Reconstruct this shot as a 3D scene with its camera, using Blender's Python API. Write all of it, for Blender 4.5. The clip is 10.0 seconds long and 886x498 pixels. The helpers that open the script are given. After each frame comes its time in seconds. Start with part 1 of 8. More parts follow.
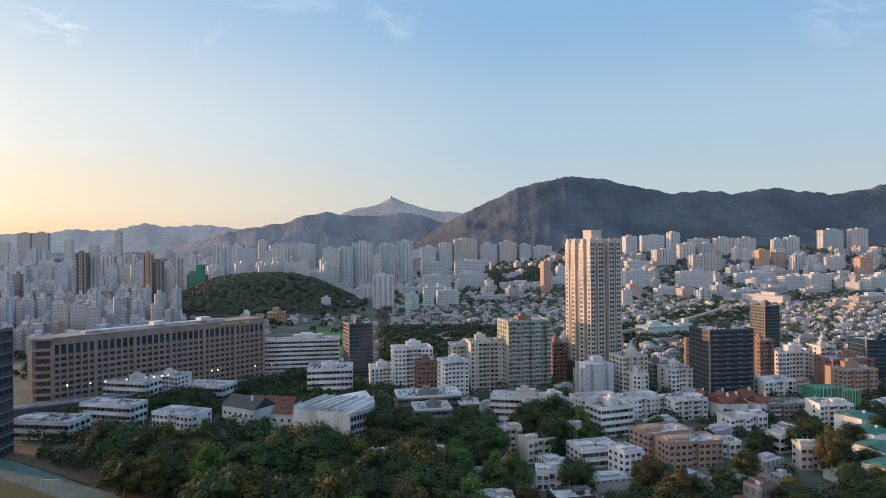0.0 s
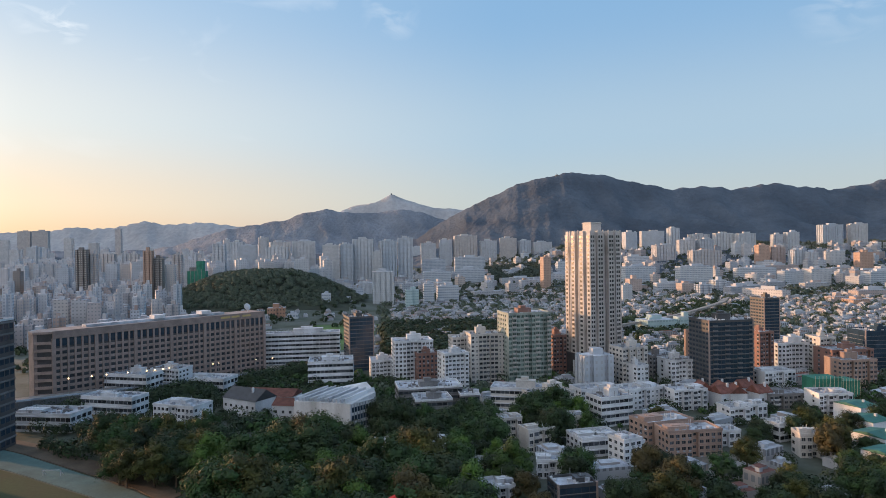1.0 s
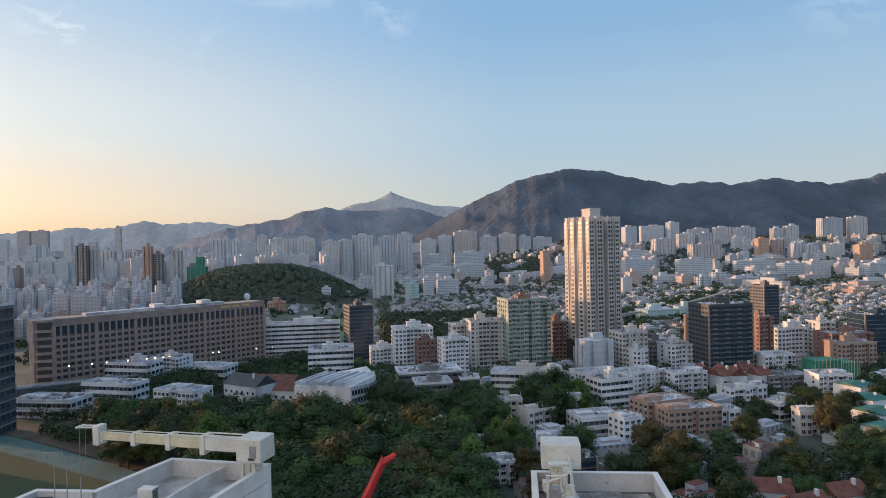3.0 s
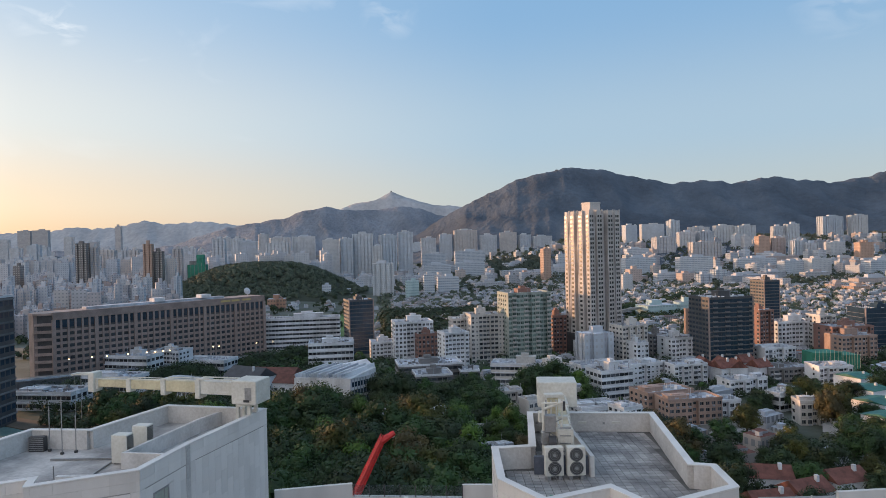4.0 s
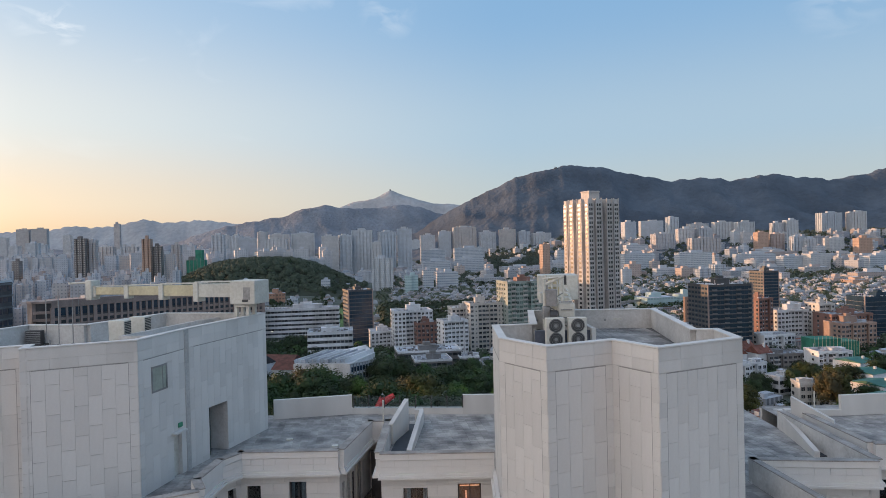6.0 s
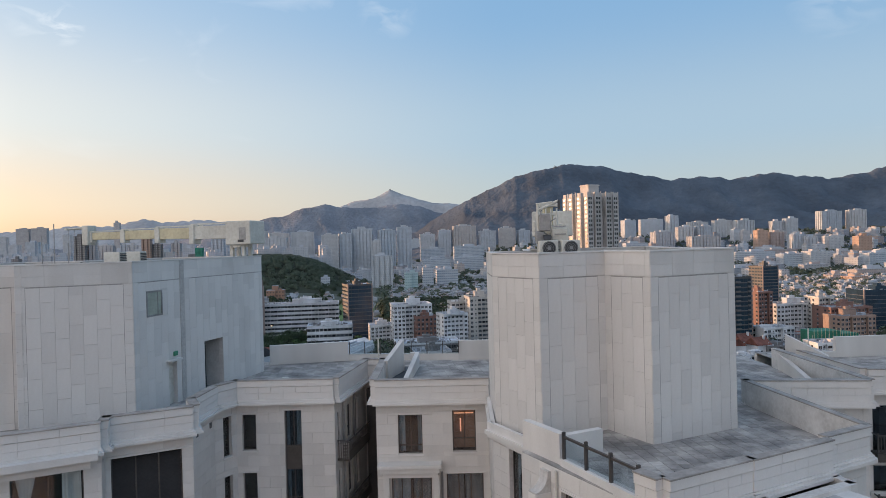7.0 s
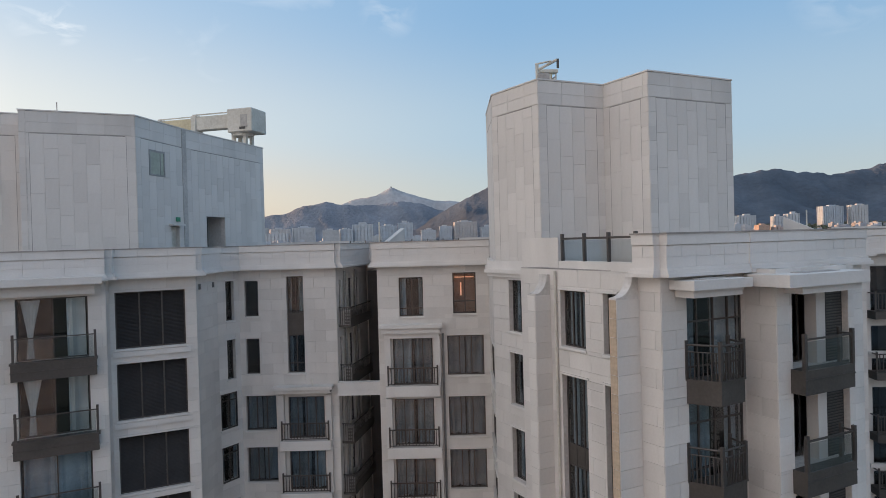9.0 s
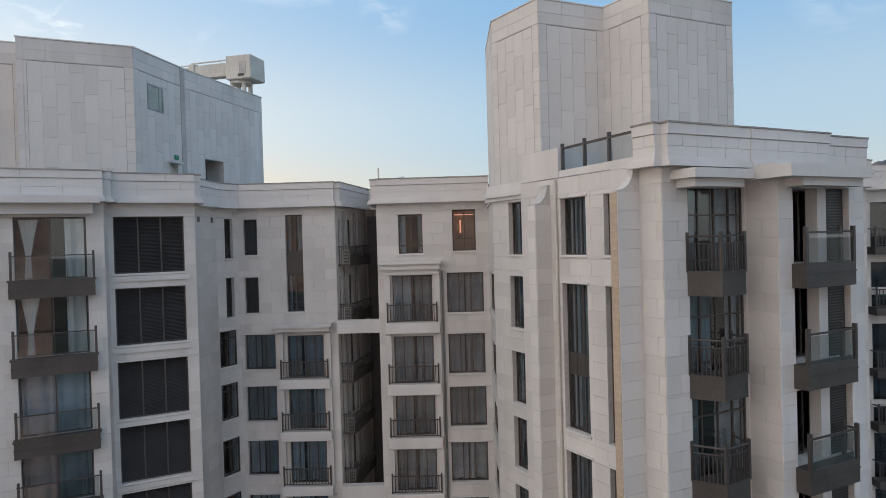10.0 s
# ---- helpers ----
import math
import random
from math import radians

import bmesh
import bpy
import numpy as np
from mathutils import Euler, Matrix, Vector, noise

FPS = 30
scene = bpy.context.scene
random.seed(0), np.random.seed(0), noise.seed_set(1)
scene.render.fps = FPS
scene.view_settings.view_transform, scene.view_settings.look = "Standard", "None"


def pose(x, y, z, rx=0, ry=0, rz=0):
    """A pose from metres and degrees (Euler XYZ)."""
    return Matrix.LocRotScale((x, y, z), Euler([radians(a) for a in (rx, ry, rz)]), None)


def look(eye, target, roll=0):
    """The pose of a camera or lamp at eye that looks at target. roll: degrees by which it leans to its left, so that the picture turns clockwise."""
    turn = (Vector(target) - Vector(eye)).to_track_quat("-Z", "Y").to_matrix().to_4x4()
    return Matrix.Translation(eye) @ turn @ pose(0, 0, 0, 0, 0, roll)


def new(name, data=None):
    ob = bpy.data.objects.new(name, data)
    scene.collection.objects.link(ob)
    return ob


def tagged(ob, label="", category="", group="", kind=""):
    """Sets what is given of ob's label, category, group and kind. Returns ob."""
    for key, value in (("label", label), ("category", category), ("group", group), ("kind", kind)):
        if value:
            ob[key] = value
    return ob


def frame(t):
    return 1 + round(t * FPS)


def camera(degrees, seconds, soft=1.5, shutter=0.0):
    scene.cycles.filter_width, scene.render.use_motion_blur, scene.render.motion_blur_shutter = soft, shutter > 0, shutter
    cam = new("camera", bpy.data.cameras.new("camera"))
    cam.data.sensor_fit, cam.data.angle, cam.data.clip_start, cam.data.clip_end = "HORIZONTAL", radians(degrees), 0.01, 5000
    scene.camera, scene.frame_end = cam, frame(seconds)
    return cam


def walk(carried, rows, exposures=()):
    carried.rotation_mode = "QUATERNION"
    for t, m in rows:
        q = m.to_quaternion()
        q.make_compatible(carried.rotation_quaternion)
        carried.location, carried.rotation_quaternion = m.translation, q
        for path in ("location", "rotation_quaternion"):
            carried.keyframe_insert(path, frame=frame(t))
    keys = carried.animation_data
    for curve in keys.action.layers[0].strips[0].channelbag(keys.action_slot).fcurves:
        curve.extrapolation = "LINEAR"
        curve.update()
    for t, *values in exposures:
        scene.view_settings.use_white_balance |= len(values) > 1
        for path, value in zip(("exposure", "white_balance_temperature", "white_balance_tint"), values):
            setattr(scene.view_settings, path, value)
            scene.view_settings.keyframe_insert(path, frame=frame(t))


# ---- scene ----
cam = camera(67.5, 10.0, soft=0.85)
# seconds, place, turn to the left, tilt up, lean
PATH = [
    (0.00, -0.258, 0.716, 92.217, 0.03, -0.06, -0.60),
    (0.50, -0.216, 0.456, 90.883, 0.00, -0.20, -0.70),
    (1.00, -0.246, 0.110, 89.200, 0.03, -0.29, -0.82),
    (1.50, -0.165, -0.071, 87.418, 0.03, -0.29, -0.98),
    (2.00, -0.080, 0.008, 85.781, 0.00, -0.37, -1.10),
    (2.50, -0.092, -0.109, 83.746, 0.00, -0.40, -1.20),
    (3.80, 0.161, 0.017, 78.388, 0.05, -0.40, -1.27),
    (4.00, 0.200, 0.037, 77.628, 0.06, -0.40, -1.30),
    (4.10, 0.202, 0.088, 77.351, 0.05, -0.41, -1.32),
    (4.25, 0.204, 0.165, 77.197, 0.03, -0.43, -1.35),
    (4.40, 0.207, 0.242, 76.950, 0.02, -0.45, -1.38),
    (4.50, 0.209, 0.293, 76.704, 0.01, -0.46, -1.40),
    (5.00, -0.026, 0.366, 74.795, -0.02, -0.46, -1.38),
    (5.50, -0.088, 0.337, 72.818, -0.02, -0.46, -1.38),
    (7.00, 0.215, 0.139, 66.753, -0.02, -0.46, -1.45),
    (7.50, 0.120, 0.033, 64.796, -0.05, -0.43, -1.50),
    (8.00, 0.163, 0.012, 62.833, -0.02, -0.43, -1.52),
    (8.50, 0.144, -0.110, 60.963, 0.03, -0.54, -1.58),
    (9.00, 0.074, -0.211, 59.130, 0.09, -0.57, -1.58),
    (9.50, 0.044, -0.210, 57.233, 0.06, -0.54, -1.55),
    (10.00, -0.065, -0.159, 55.674, -0.02, -0.72, -1.60),
]



def heading(x, y, z, yaw, tilt, lean):
    a, b = radians(yaw), radians(tilt)
    ahead = Vector((-math.sin(a) * math.cos(b), math.cos(a) * math.cos(b), math.sin(b)))
    eye = Vector((x, y, z))
    return look(eye, eye + ahead, lean)


walk(cam, [(t, heading(*r)) for t, *r in PATH],
     exposures=[(0.0, 0.06, 6650, 10), (2.5, 0.02, 6620, 10), (5.0, 0.0, 6650, 10), (8.5, 0.0, 6650, 10), (9.5, 0.08, 6760, 10), (10.0, 0.18, 6800, 10)])

# ---- sky and sun: low evening sun, front left, outside the view ----
SUN_AZ, SUN_EL = radians(-66), radians(6.0)      # from +y towards -x, and above the horizon
to_sun = Vector((math.sin(SUN_AZ) * math.cos(SUN_EL), math.cos(SUN_AZ) * math.cos(SUN_EL), math.sin(SUN_EL)))
world = bpy.data.worlds.new("evening_sky")
scene.world = world
world.use_nodes = True
wn, wl = world.node_tree.nodes, world.node_tree.links
wn.clear()
w_out = wn.new("ShaderNodeOutputWorld")
w_bg = wn.new("ShaderNodeBackground")
w_sky = wn.new("ShaderNodeTexSky")
w_sky.sky_type = "NISHITA"
w_sky.sun_disc = False
w_sky.sun_elevation = SUN_EL
w_sky.sun_rotation = SUN_AZ
w_sky.altitude = 80
w_sky.air_density, w_sky.dust_density, w_sky.ozone_density = 1.0, 1.5, 2.5


def w_math(op, a, b=None, clamp=False):
    n = wn.new("ShaderNodeMath")
    n.operation, n.use_clamp = op, clamp
    for i, v in enumerate((a, b)):
        if v is None:
            continue
        if isinstance(v, (int, float)):
            n.inputs[i].default_value = v
        else:
            wl.new(v, n.inputs[i])
    return n.outputs[0]


def w_ramp(value, stops):
    n = wn.new("ShaderNodeValToRGB")
    n.color_ramp.interpolation = "EASE"
    while len(n.color_ramp.elements) < len(stops):
        n.color_ramp.elements.new(0.5)
    for e, (p, c) in zip(n.color_ramp.elements, stops):
        e.position, e.color = p, (*c, 1)
    wl.new(value, n.inputs[0])
    return n.outputs[0]


def w_mix(fac, a, b, blend="MIX"):
    n = wn.new("ShaderNodeMix")
    n.data_type, n.blend_type = "RGBA", blend
    for i, v in ((0, fac), (6, a), (7, b)):
        if isinstance(v, (int, float)):
            n.inputs[i].default_value = v
        elif isinstance(v, tuple):
            n.inputs[i].default_value = (*v, 1)
        else:
            wl.new(v, n.inputs[i])
    return n.outputs[2]


w_dir = wn.new("ShaderNodeTexCoord").outputs["Generated"]
w_sep = wn.new("ShaderNodeSeparateXYZ")
wl.new(w_dir, w_sep.inputs[0])
up = w_math("MAXIMUM", w_sep.outputs[2], 0.0)
# hazy blue air, paler towards the horizon
air = w_ramp(up, ((0.0, (0.42, 0.45, 0.49)), (0.06, (0.43, 0.50, 0.55)), (0.16, (0.36, 0.49, 0.62)), (0.34, (0.22, 0.40, 0.63)), (0.8, (0.27, 0.42, 0.64))))
# evening glow towards the sun, strongest along the horizon
dot = wn.new("ShaderNodeVectorMath")
dot.operation = "DOT_PRODUCT"
wl.new(w_dir, dot.inputs[0])
dot.inputs[1].default_value = (math.sin(SUN_AZ), math.cos(SUN_AZ), 0.0)
near_sun = w_math("MULTIPLY", w_math("SUBTRACT", dot.outputs["Value"], 0.30), 1.55, True)
near_sun = w_math("POWER", near_sun, 1.25)
glow = w_ramp(up, ((0.0, (0.80, 0.50, 0.30)), (0.07, (0.86, 0.64, 0.46)), (0.18, (0.74, 0.72, 0.67)), (0.36, (0.44, 0.56, 0.69)), (0.8, (0.32, 0.46, 0.66))))
sky_col = w_mix(near_sun, air, glow)
# pale bright evening sky behind, on the western side
back = wn.new("ShaderNodeVectorMath")
back.operation = "DOT_PRODUCT"
wl.new(w_dir, back.inputs[0])
back.inputs[1].default_value = (-0.80, -0.60, 0.0)
behind = w_math("MULTIPLY", w_math("ADD", back.outputs["Value"], 0.08), 1.0, True)
sky_col = w_mix(behind, sky_col, (1.22, 1.14, 1.12))
# bright aureole round the hidden sun
halo = w_math("POWER", w_math("MULTIPLY", w_math("SUBTRACT", dot.outputs["Value"], 0.85), 6.6, True), 1.6)
sky_col = w_mix(w_math("MULTIPLY", halo, 0.9), sky_col, (3.6, 2.7, 1.9))
w_noise2 = wn.new("ShaderNodeTexNoise")
w_map2 = wn.new("ShaderNodeMapping")
w_map2.inputs["Rotation"].default_value = (0.0, 0.6, 0.0)
w_map2.inputs["Scale"].default_value = (12.0, 20.0, 34.0)
wl.new(w_dir, w_map2.inputs["Vector"])
wl.new(w_map2.outputs[0], w_noise2.inputs["Vector"])
w_noise2.inputs["Scale"].default_value, w_noise2.inputs["Detail"].default_value, w_noise2.inputs["Distortion"].default_value = 1.0, 7, 1.2
# thin cirrus wisps
w_map = wn.new("ShaderNodeMapping")
w_map.inputs["Rotation"].default_value = (0.0, 0.35, 0.5)
w_map.inputs["Scale"].default_value = (3.0, 9.0, 14.0)
wl.new(w_dir, w_map.inputs["Vector"])
w_noise = wn.new("ShaderNodeTexNoise")
w_noise.inputs["Scale"].default_value, w_noise.inputs["Detail"].default_value, w_noise.inputs["Distortion"].default_value = 1.1, 6, 0.8
wl.new(w_map.outputs[0], w_noise.inputs["Vector"])
wisp = w_math("MULTIPLY", w_math("SUBTRACT", w_noise.outputs["Fac"], 0.60), 2.2, True)
wisp = w_math("MULTIPLY", wisp, w_math("MULTIPLY", up, 2.0, True))
sky_col = w_mix(wisp, sky_col, (0.86, 0.90, 0.95))
# three feathery wisps of their own
for aim, wide, amount in (((-0.565, 1.0, 0.345), 0.0004, 1.0), ((-0.60, 1.0, 0.362), 0.0009, 0.45), ((-0.075, 1.0, 0.350), 0.0010, 0.35), ((0.61, 1.0, 0.372), 0.0022, 0.22)):
    near = wn.new("ShaderNodeVectorMath")
    near.operation = "DOT_PRODUCT"
    wl.new(w_dir, near.inputs[0])
    near.inputs[1].default_value = Vector(aim).normalized()
    spot = w_math("MULTIPLY", w_math("SUBTRACT", near.outputs["Value"], 1 - wide), 1 / wide, True)
    frayed = w_math("MULTIPLY", w_math("SUBTRACT", w_noise2.outputs["Fac"], 0.44), 3.4, True)
    sky_col = w_mix(w_math("MULTIPLY", w_math("MULTIPLY", spot, frayed), amount, True), sky_col, (0.90, 0.92, 0.94))
sky_all = w_mix(0.05, sky_col, w_sky.outputs[0], "ADD")
w_bg.inputs["Strength"].default_value = 1.0
wl.new(sky_all, w_bg.inputs["Color"])
wl.new(w_bg.outputs[0], w_out.inputs["Surface"])

sun = new("sun", bpy.data.lights.new("sun", "SUN"))
sun.data.energy, sun.data.angle, sun.data.color = 5.0, radians(0.8), (1.0, 0.53, 0.27)
sun.matrix_world = look(Vector((0, 0, 300)) + to_sun * 100, Vector((0, 0, 300)))


# ---- materials ----
def material(name, colour, rough=0.8, vary=0.25, scale=0.4, fine=6.0, bump=0.15, metal=0.0, second=None, per_object=0.0, per_island=0.0, dist=0.02, streak=0.0, grain_amount=0.3):
    """A surface with broad stains, fine grain, slight relief, and a shade of its own for each object or piece."""
    m = bpy.data.materials.new(name)
    m.use_nodes = True
    n, l = m.node_tree.nodes, m.node_tree.links
    b = n["Principled BSDF"]
    b.inputs["Roughness"].default_value = rough
    b.inputs["Metallic"].default_value = metal
    tc = n.new("ShaderNodeTexCoord")
    big = n.new("ShaderNodeTexNoise")
    big.inputs["Scale"].default_value, big.inputs["Detail"].default_value = scale, 5
    small = n.new("ShaderNodeTexNoise")
    small.inputs["Scale"].default_value, small.inputs["Detail"].default_value = fine, 4
    if streak:
        mp = n.new("ShaderNodeMapping")
        mp.inputs["Scale"].default_value = (1, 1, streak)
        l.new(tc.outputs["Object"], mp.inputs["Vector"])
        l.new(mp.outputs[0], big.inputs["Vector"])
    else:
        l.new(tc.outputs["Object"], big.inputs["Vector"])
    l.new(tc.outputs["Object"], small.inputs["Vector"])
    mix = n.new("ShaderNodeMix")
    mix.data_type = "RGBA"
    other = second or tuple(c * (1 - vary) for c in colour)
    lift = tuple(min(c * (1 + vary * 0.35), 0.95) for c in colour)
    mix.inputs[6].default_value, mix.inputs[7].default_value = (*lift, 1), (*other, 1)
    ramp = n.new("ShaderNodeMapRange")
    ramp.inputs["From Min"].default_value, ramp.inputs["From Max"].default_value = 0.35, 0.68
    l.new(big.outputs["Fac"], ramp.inputs["Value"])
    l.new(ramp.outputs[0], mix.inputs[0])
    grain = n.new("ShaderNodeMix")
    grain.data_type, grain.blend_type = "RGBA", "OVERLAY"
    grain.inputs[0].default_value = grain_amount
    l.new(mix.outputs[2], grain.inputs[6])
    l.new(small.outputs["Fac"], grain.inputs[7])
    last = grain.outputs[2]
    for amount, kind, socket in ((per_object, "ShaderNodeObjectInfo", "Random"), (per_island, "ShaderNodeNewGeometry", "Random Per Island")):
        if amount:
            info = n.new(kind)
            mr = n.new("ShaderNodeMapRange")
            mr.inputs["To Min"].default_value, mr.inputs["To Max"].default_value = 1 - amount, 1 + amount * 0.6
            l.new(info.outputs[socket], mr.inputs["Value"])
            hsv = n.new("ShaderNodeHueSaturation")
            l.new(mr.outputs[0], hsv.inputs["Value"])
            l.new(last, hsv.inputs["Color"])
            last = hsv.outputs[0]
    l.new(last, b.inputs["Base Color"])
    if bump:
        bp = n.new("ShaderNodeBump")
        bp.inputs["Strength"].default_value, bp.inputs["Distance"].default_value = bump, dist
        l.new(small.outputs["Fac"], bp.inputs["Height"])
        l.new(bp.outputs[0], b.inputs["Normal"])
    return m


STONE = material("limestone_cladding", (0.685, 0.66, 0.632), 0.75, vary=0.14, scale=0.45, fine=14, bump=0.06, per_object=0.07, per_island=0.08, streak=0.22, grain_amount=0.10)
STONE_BODY = material("limestone_joint", (0.60, 0.578, 0.555), 0.85, vary=0.2, scale=0.4, fine=8, bump=0.1)
STONE_BAND = material("limestone_moulding", (0.685, 0.665, 0.645), 0.72, vary=0.12, scale=0.5, fine=12, bump=0.06, per_island=0.05, streak=0.4, grain_amount=0.12)
STONE_WARM = material("tan_stone", (0.50, 0.40, 0.30), 0.8, vary=0.2, scale=0.6, fine=8, per_object=0.08)
STONE_STRIP = material("grey_stone_strip", (0.47, 0.455, 0.44), 0.85, vary=0.25, scale=0.7, fine=9, streak=0.3)
# Dark tone that stands for the shade in recessed grooves.
GROOVE = material("groove_shade_strip", (0.36, 0.345, 0.33), 0.9, vary=0.2, scale=1.0, fine=8)
COPING = material("weathered_coping", (0.36, 0.335, 0.315), 0.85, vary=0.3, scale=0.8, fine=7)
ROOF_TILE = material("roof_paving", (0.37, 0.355, 0.34), 0.85, vary=0.55, scale=0.55, fine=5, second=(0.17, 0.165, 0.165), per_object=0.1, per_island=0.22)
ROOF_JOINT = material("dark_paving_joint", (0.12, 0.115, 0.11), 0.9, vary=0.4, scale=0.6, fine=5)
ROOF_SCREED = material("pale_roof_screed", (0.47, 0.45, 0.43), 0.9, vary=0.5, scale=0.45, fine=4, second=(0.24, 0.23, 0.225))
RENDER_IN = material("parapet_inside", (0.62, 0.60, 0.58), 0.85, vary=0.25, scale=0.5, fine=6)
BRONZE = material("bronze_aluminium", (0.085, 0.076, 0.072), 0.45, vary=0.2, scale=1, fine=12, bump=0.05, metal=0.3)
BRONZE_PANEL = material("bronze_panel", (0.085, 0.076, 0.070), 0.5, vary=0.2, scale=1, fine=12, bump=0.05, metal=0.2)
LOUVRE = material("louvre_slats", (0.036, 0.034, 0.035), 0.5, vary=0.2, scale=1, fine=10, bump=0.05, metal=0.2)
CURTAIN = material("curtain_cloth", (0.30, 0.36, 0.41), 0.95, vary=0.3, scale=0.9, fine=10, per_object=0.45)
CURTAIN_W = material("white_sheer_curtain", (0.80, 0.80, 0.79), 0.95, vary=0.2, scale=1.5, fine=10, per_object=0.15)
# Near-black in place of the shade inside rooms and behind louvres.
INNER = material("room_shade", (0.030, 0.028, 0.027), 0.9, vary=0.3, scale=0.5, fine=3, bump=0)
WHITE_METAL = material("cream_painted_steel", (0.62, 0.60, 0.54), 0.5, vary=0.15, scale=0.8, fine=6, bump=0.06, per_object=0.05)
YELLOW_METAL = material("yellowed_steel", (0.60, 0.53, 0.36), 0.5, vary=0.2, scale=0.8, fine=6, bump=0.06)
GREY_METAL = material("galvanised_steel", (0.33, 0.33, 0.33), 0.45, vary=0.2, scale=1.2, fine=7, bump=0.05, metal=0.6)
DARK_METAL = material("dark_steel", (0.05, 0.05, 0.052), 0.5, vary=0.2, scale=1, fine=7, bump=0.05)
RED_PAINT = material("red_crane_paint", (0.55, 0.03, 0.025), 0.45, vary=0.25, scale=0.8, fine=5, bump=0.05)
GREEN_PAINT = material("green_sheet", (0.04, 0.22, 0.13), 0.7, vary=0.3, scale=1.5, fine=7)
TEAL_TARP = material("green_scaffold_net", (0.03, 0.20, 0.14), 0.8, vary=0.3, scale=0.2, fine=2, per_object=0.1)


# ---- helpers of this scene ----
def part(name, bm, mat, parent=None, label="", m=None, smooth=False):
    """Links a bmesh (or a mesh already made) as one object under a thing or a part."""
    if isinstance(bm, bmesh.types.BMesh):
        me = bpy.data.meshes.new(name)
        bm.to_mesh(me)
        bm.free()
        me.materials.append(mat)
        if smooth:
            me.shade_smooth()
    else:
        me = bm
    ob = new(name, me)
    if parent:
        ob.parent = parent
    if m is not None:
        ob.matrix_basis = m
    if label:
        ob["label"] = label
    return ob


def thing(name, label, category, group="", m=None, kind=""):
    ob = new(name)
    if m is not None:
        ob.matrix_basis = m
    return tagged(ob, label, category, group, kind)


def quads(bm, corners8):
    v = [bm.verts.new(c) for c in corners8]
    for f in ((3, 2, 1, 0), (4, 5, 6, 7), (0, 1, 5, 4), (1, 2, 6, 5), (2, 3, 7, 6), (3, 0, 4, 7)):
        bm.faces.new([v[i] for i in f])


def box(bm, x0, x1, y0, y1, z0, z1):
    quads(bm, ((x0, y0, z0), (x1, y0, z0), (x1, y1, z0), (x0, y1, z0), (x0, y0, z1), (x1, y0, z1), (x1, y1, z1), (x0, y1, z1)))
    return bm


def boxes(*rows):
    bm = bmesh.new()
    for r in rows:
        box(bm, *r)
    return bm


def plate(us, zs, solid, y0, y1):
    """One connected plate from y0 to y1 with the cells of a grid that are solid."""
    bm = bmesh.new()
    grid = {}

    def v(i, j):
        if (i, j) not in grid:
            grid[i, j] = bm.verts.new((us[i], y0, zs[j]))
        return grid[i, j]
    faces = []
    for i in range(len(us) - 1):
        for j in range(len(zs) - 1):
            if solid((us[i] + us[i + 1]) / 2, (zs[j] + zs[j + 1]) / 2):
                faces.append(bm.faces.new((v(i, j), v(i + 1, j), v(i + 1, j + 1), v(i, j + 1))))
    got = bmesh.ops.extrude_face_region(bm, geom=faces, use_keep_orig=True)
    for e in got["geom"]:
        if isinstance(e, bmesh.types.BMVert):
            e.co.y = y1
    bmesh.ops.recalc_face_normals(bm, faces=bm.faces[:])
    return bm


def soft_box(x0, x1, y0, y1, z0, z1, r=0.02):
    bm = boxes((x0, x1, y0, y1, z0, z1))
    bmesh.ops.bevel(bm, geom=bm.edges[:], offset=r, segments=1, affect="EDGES")
    return bm


def prism(poly, z0, z1, bm=None):
    """An upright prism over a plan outline."""
    bm = bm or bmesh.new()
    low = [bm.verts.new((x, y, z0)) for x, y in poly]
    top = [bm.verts.new((x, y, z1)) for x, y in poly]
    n = len(poly)
    for i in range(n):
        bm.faces.new((low[i], low[(i + 1) % n], top[(i + 1) % n], top[i]))
    bm.faces.new(top)
    bm.faces.new(low[::-1])
    bmesh.ops.recalc_face_normals(bm, faces=bm.faces[:])
    return bm


def tube(bm, a, b, r, n=8, r2=None):
    a, b = Vector(a), Vector(b)
    d = (b - a)
    q = d.to_track_quat("Z", "Y").to_matrix()
    r2 = r if r2 is None else r2
    rings = []
    for p, rr in ((a, r), (b, r2)):
        rings.append([bm.verts.new(p + q @ Vector((rr * math.cos(2 * math.pi * i / n), rr * math.sin(2 * math.pi * i / n), 0))) for i in range(n)])
    for i in range(n):
        bm.faces.new((rings[0][i], rings[0][(i + 1) % n], rings[1][(i + 1) % n], rings[1][i]))
    bm.faces.new(rings[0][::-1])
    bm.faces.new(rings[1])
    return bm


def inset_path(poly, d):
    """The outline moved inwards by d (outline runs counter-clockwise)."""
    out, n = [], len(poly)
    for i in range(n):
        p0, p1, p2 = Vector(poly[i - 1]), Vector(poly[i]), Vector(poly[(i + 1) % n])
        e0, e1 = (p1 - p0).normalized(), (p2 - p1).normalized()
        n0, n1 = Vector((-e0.y, e0.x)), Vector((-e1.y, e1.x))
        k = (n0 + n1)
        k = k / max(k.dot(n0), 0.3)
        out.append(tuple(p1 + k * d))
    return out


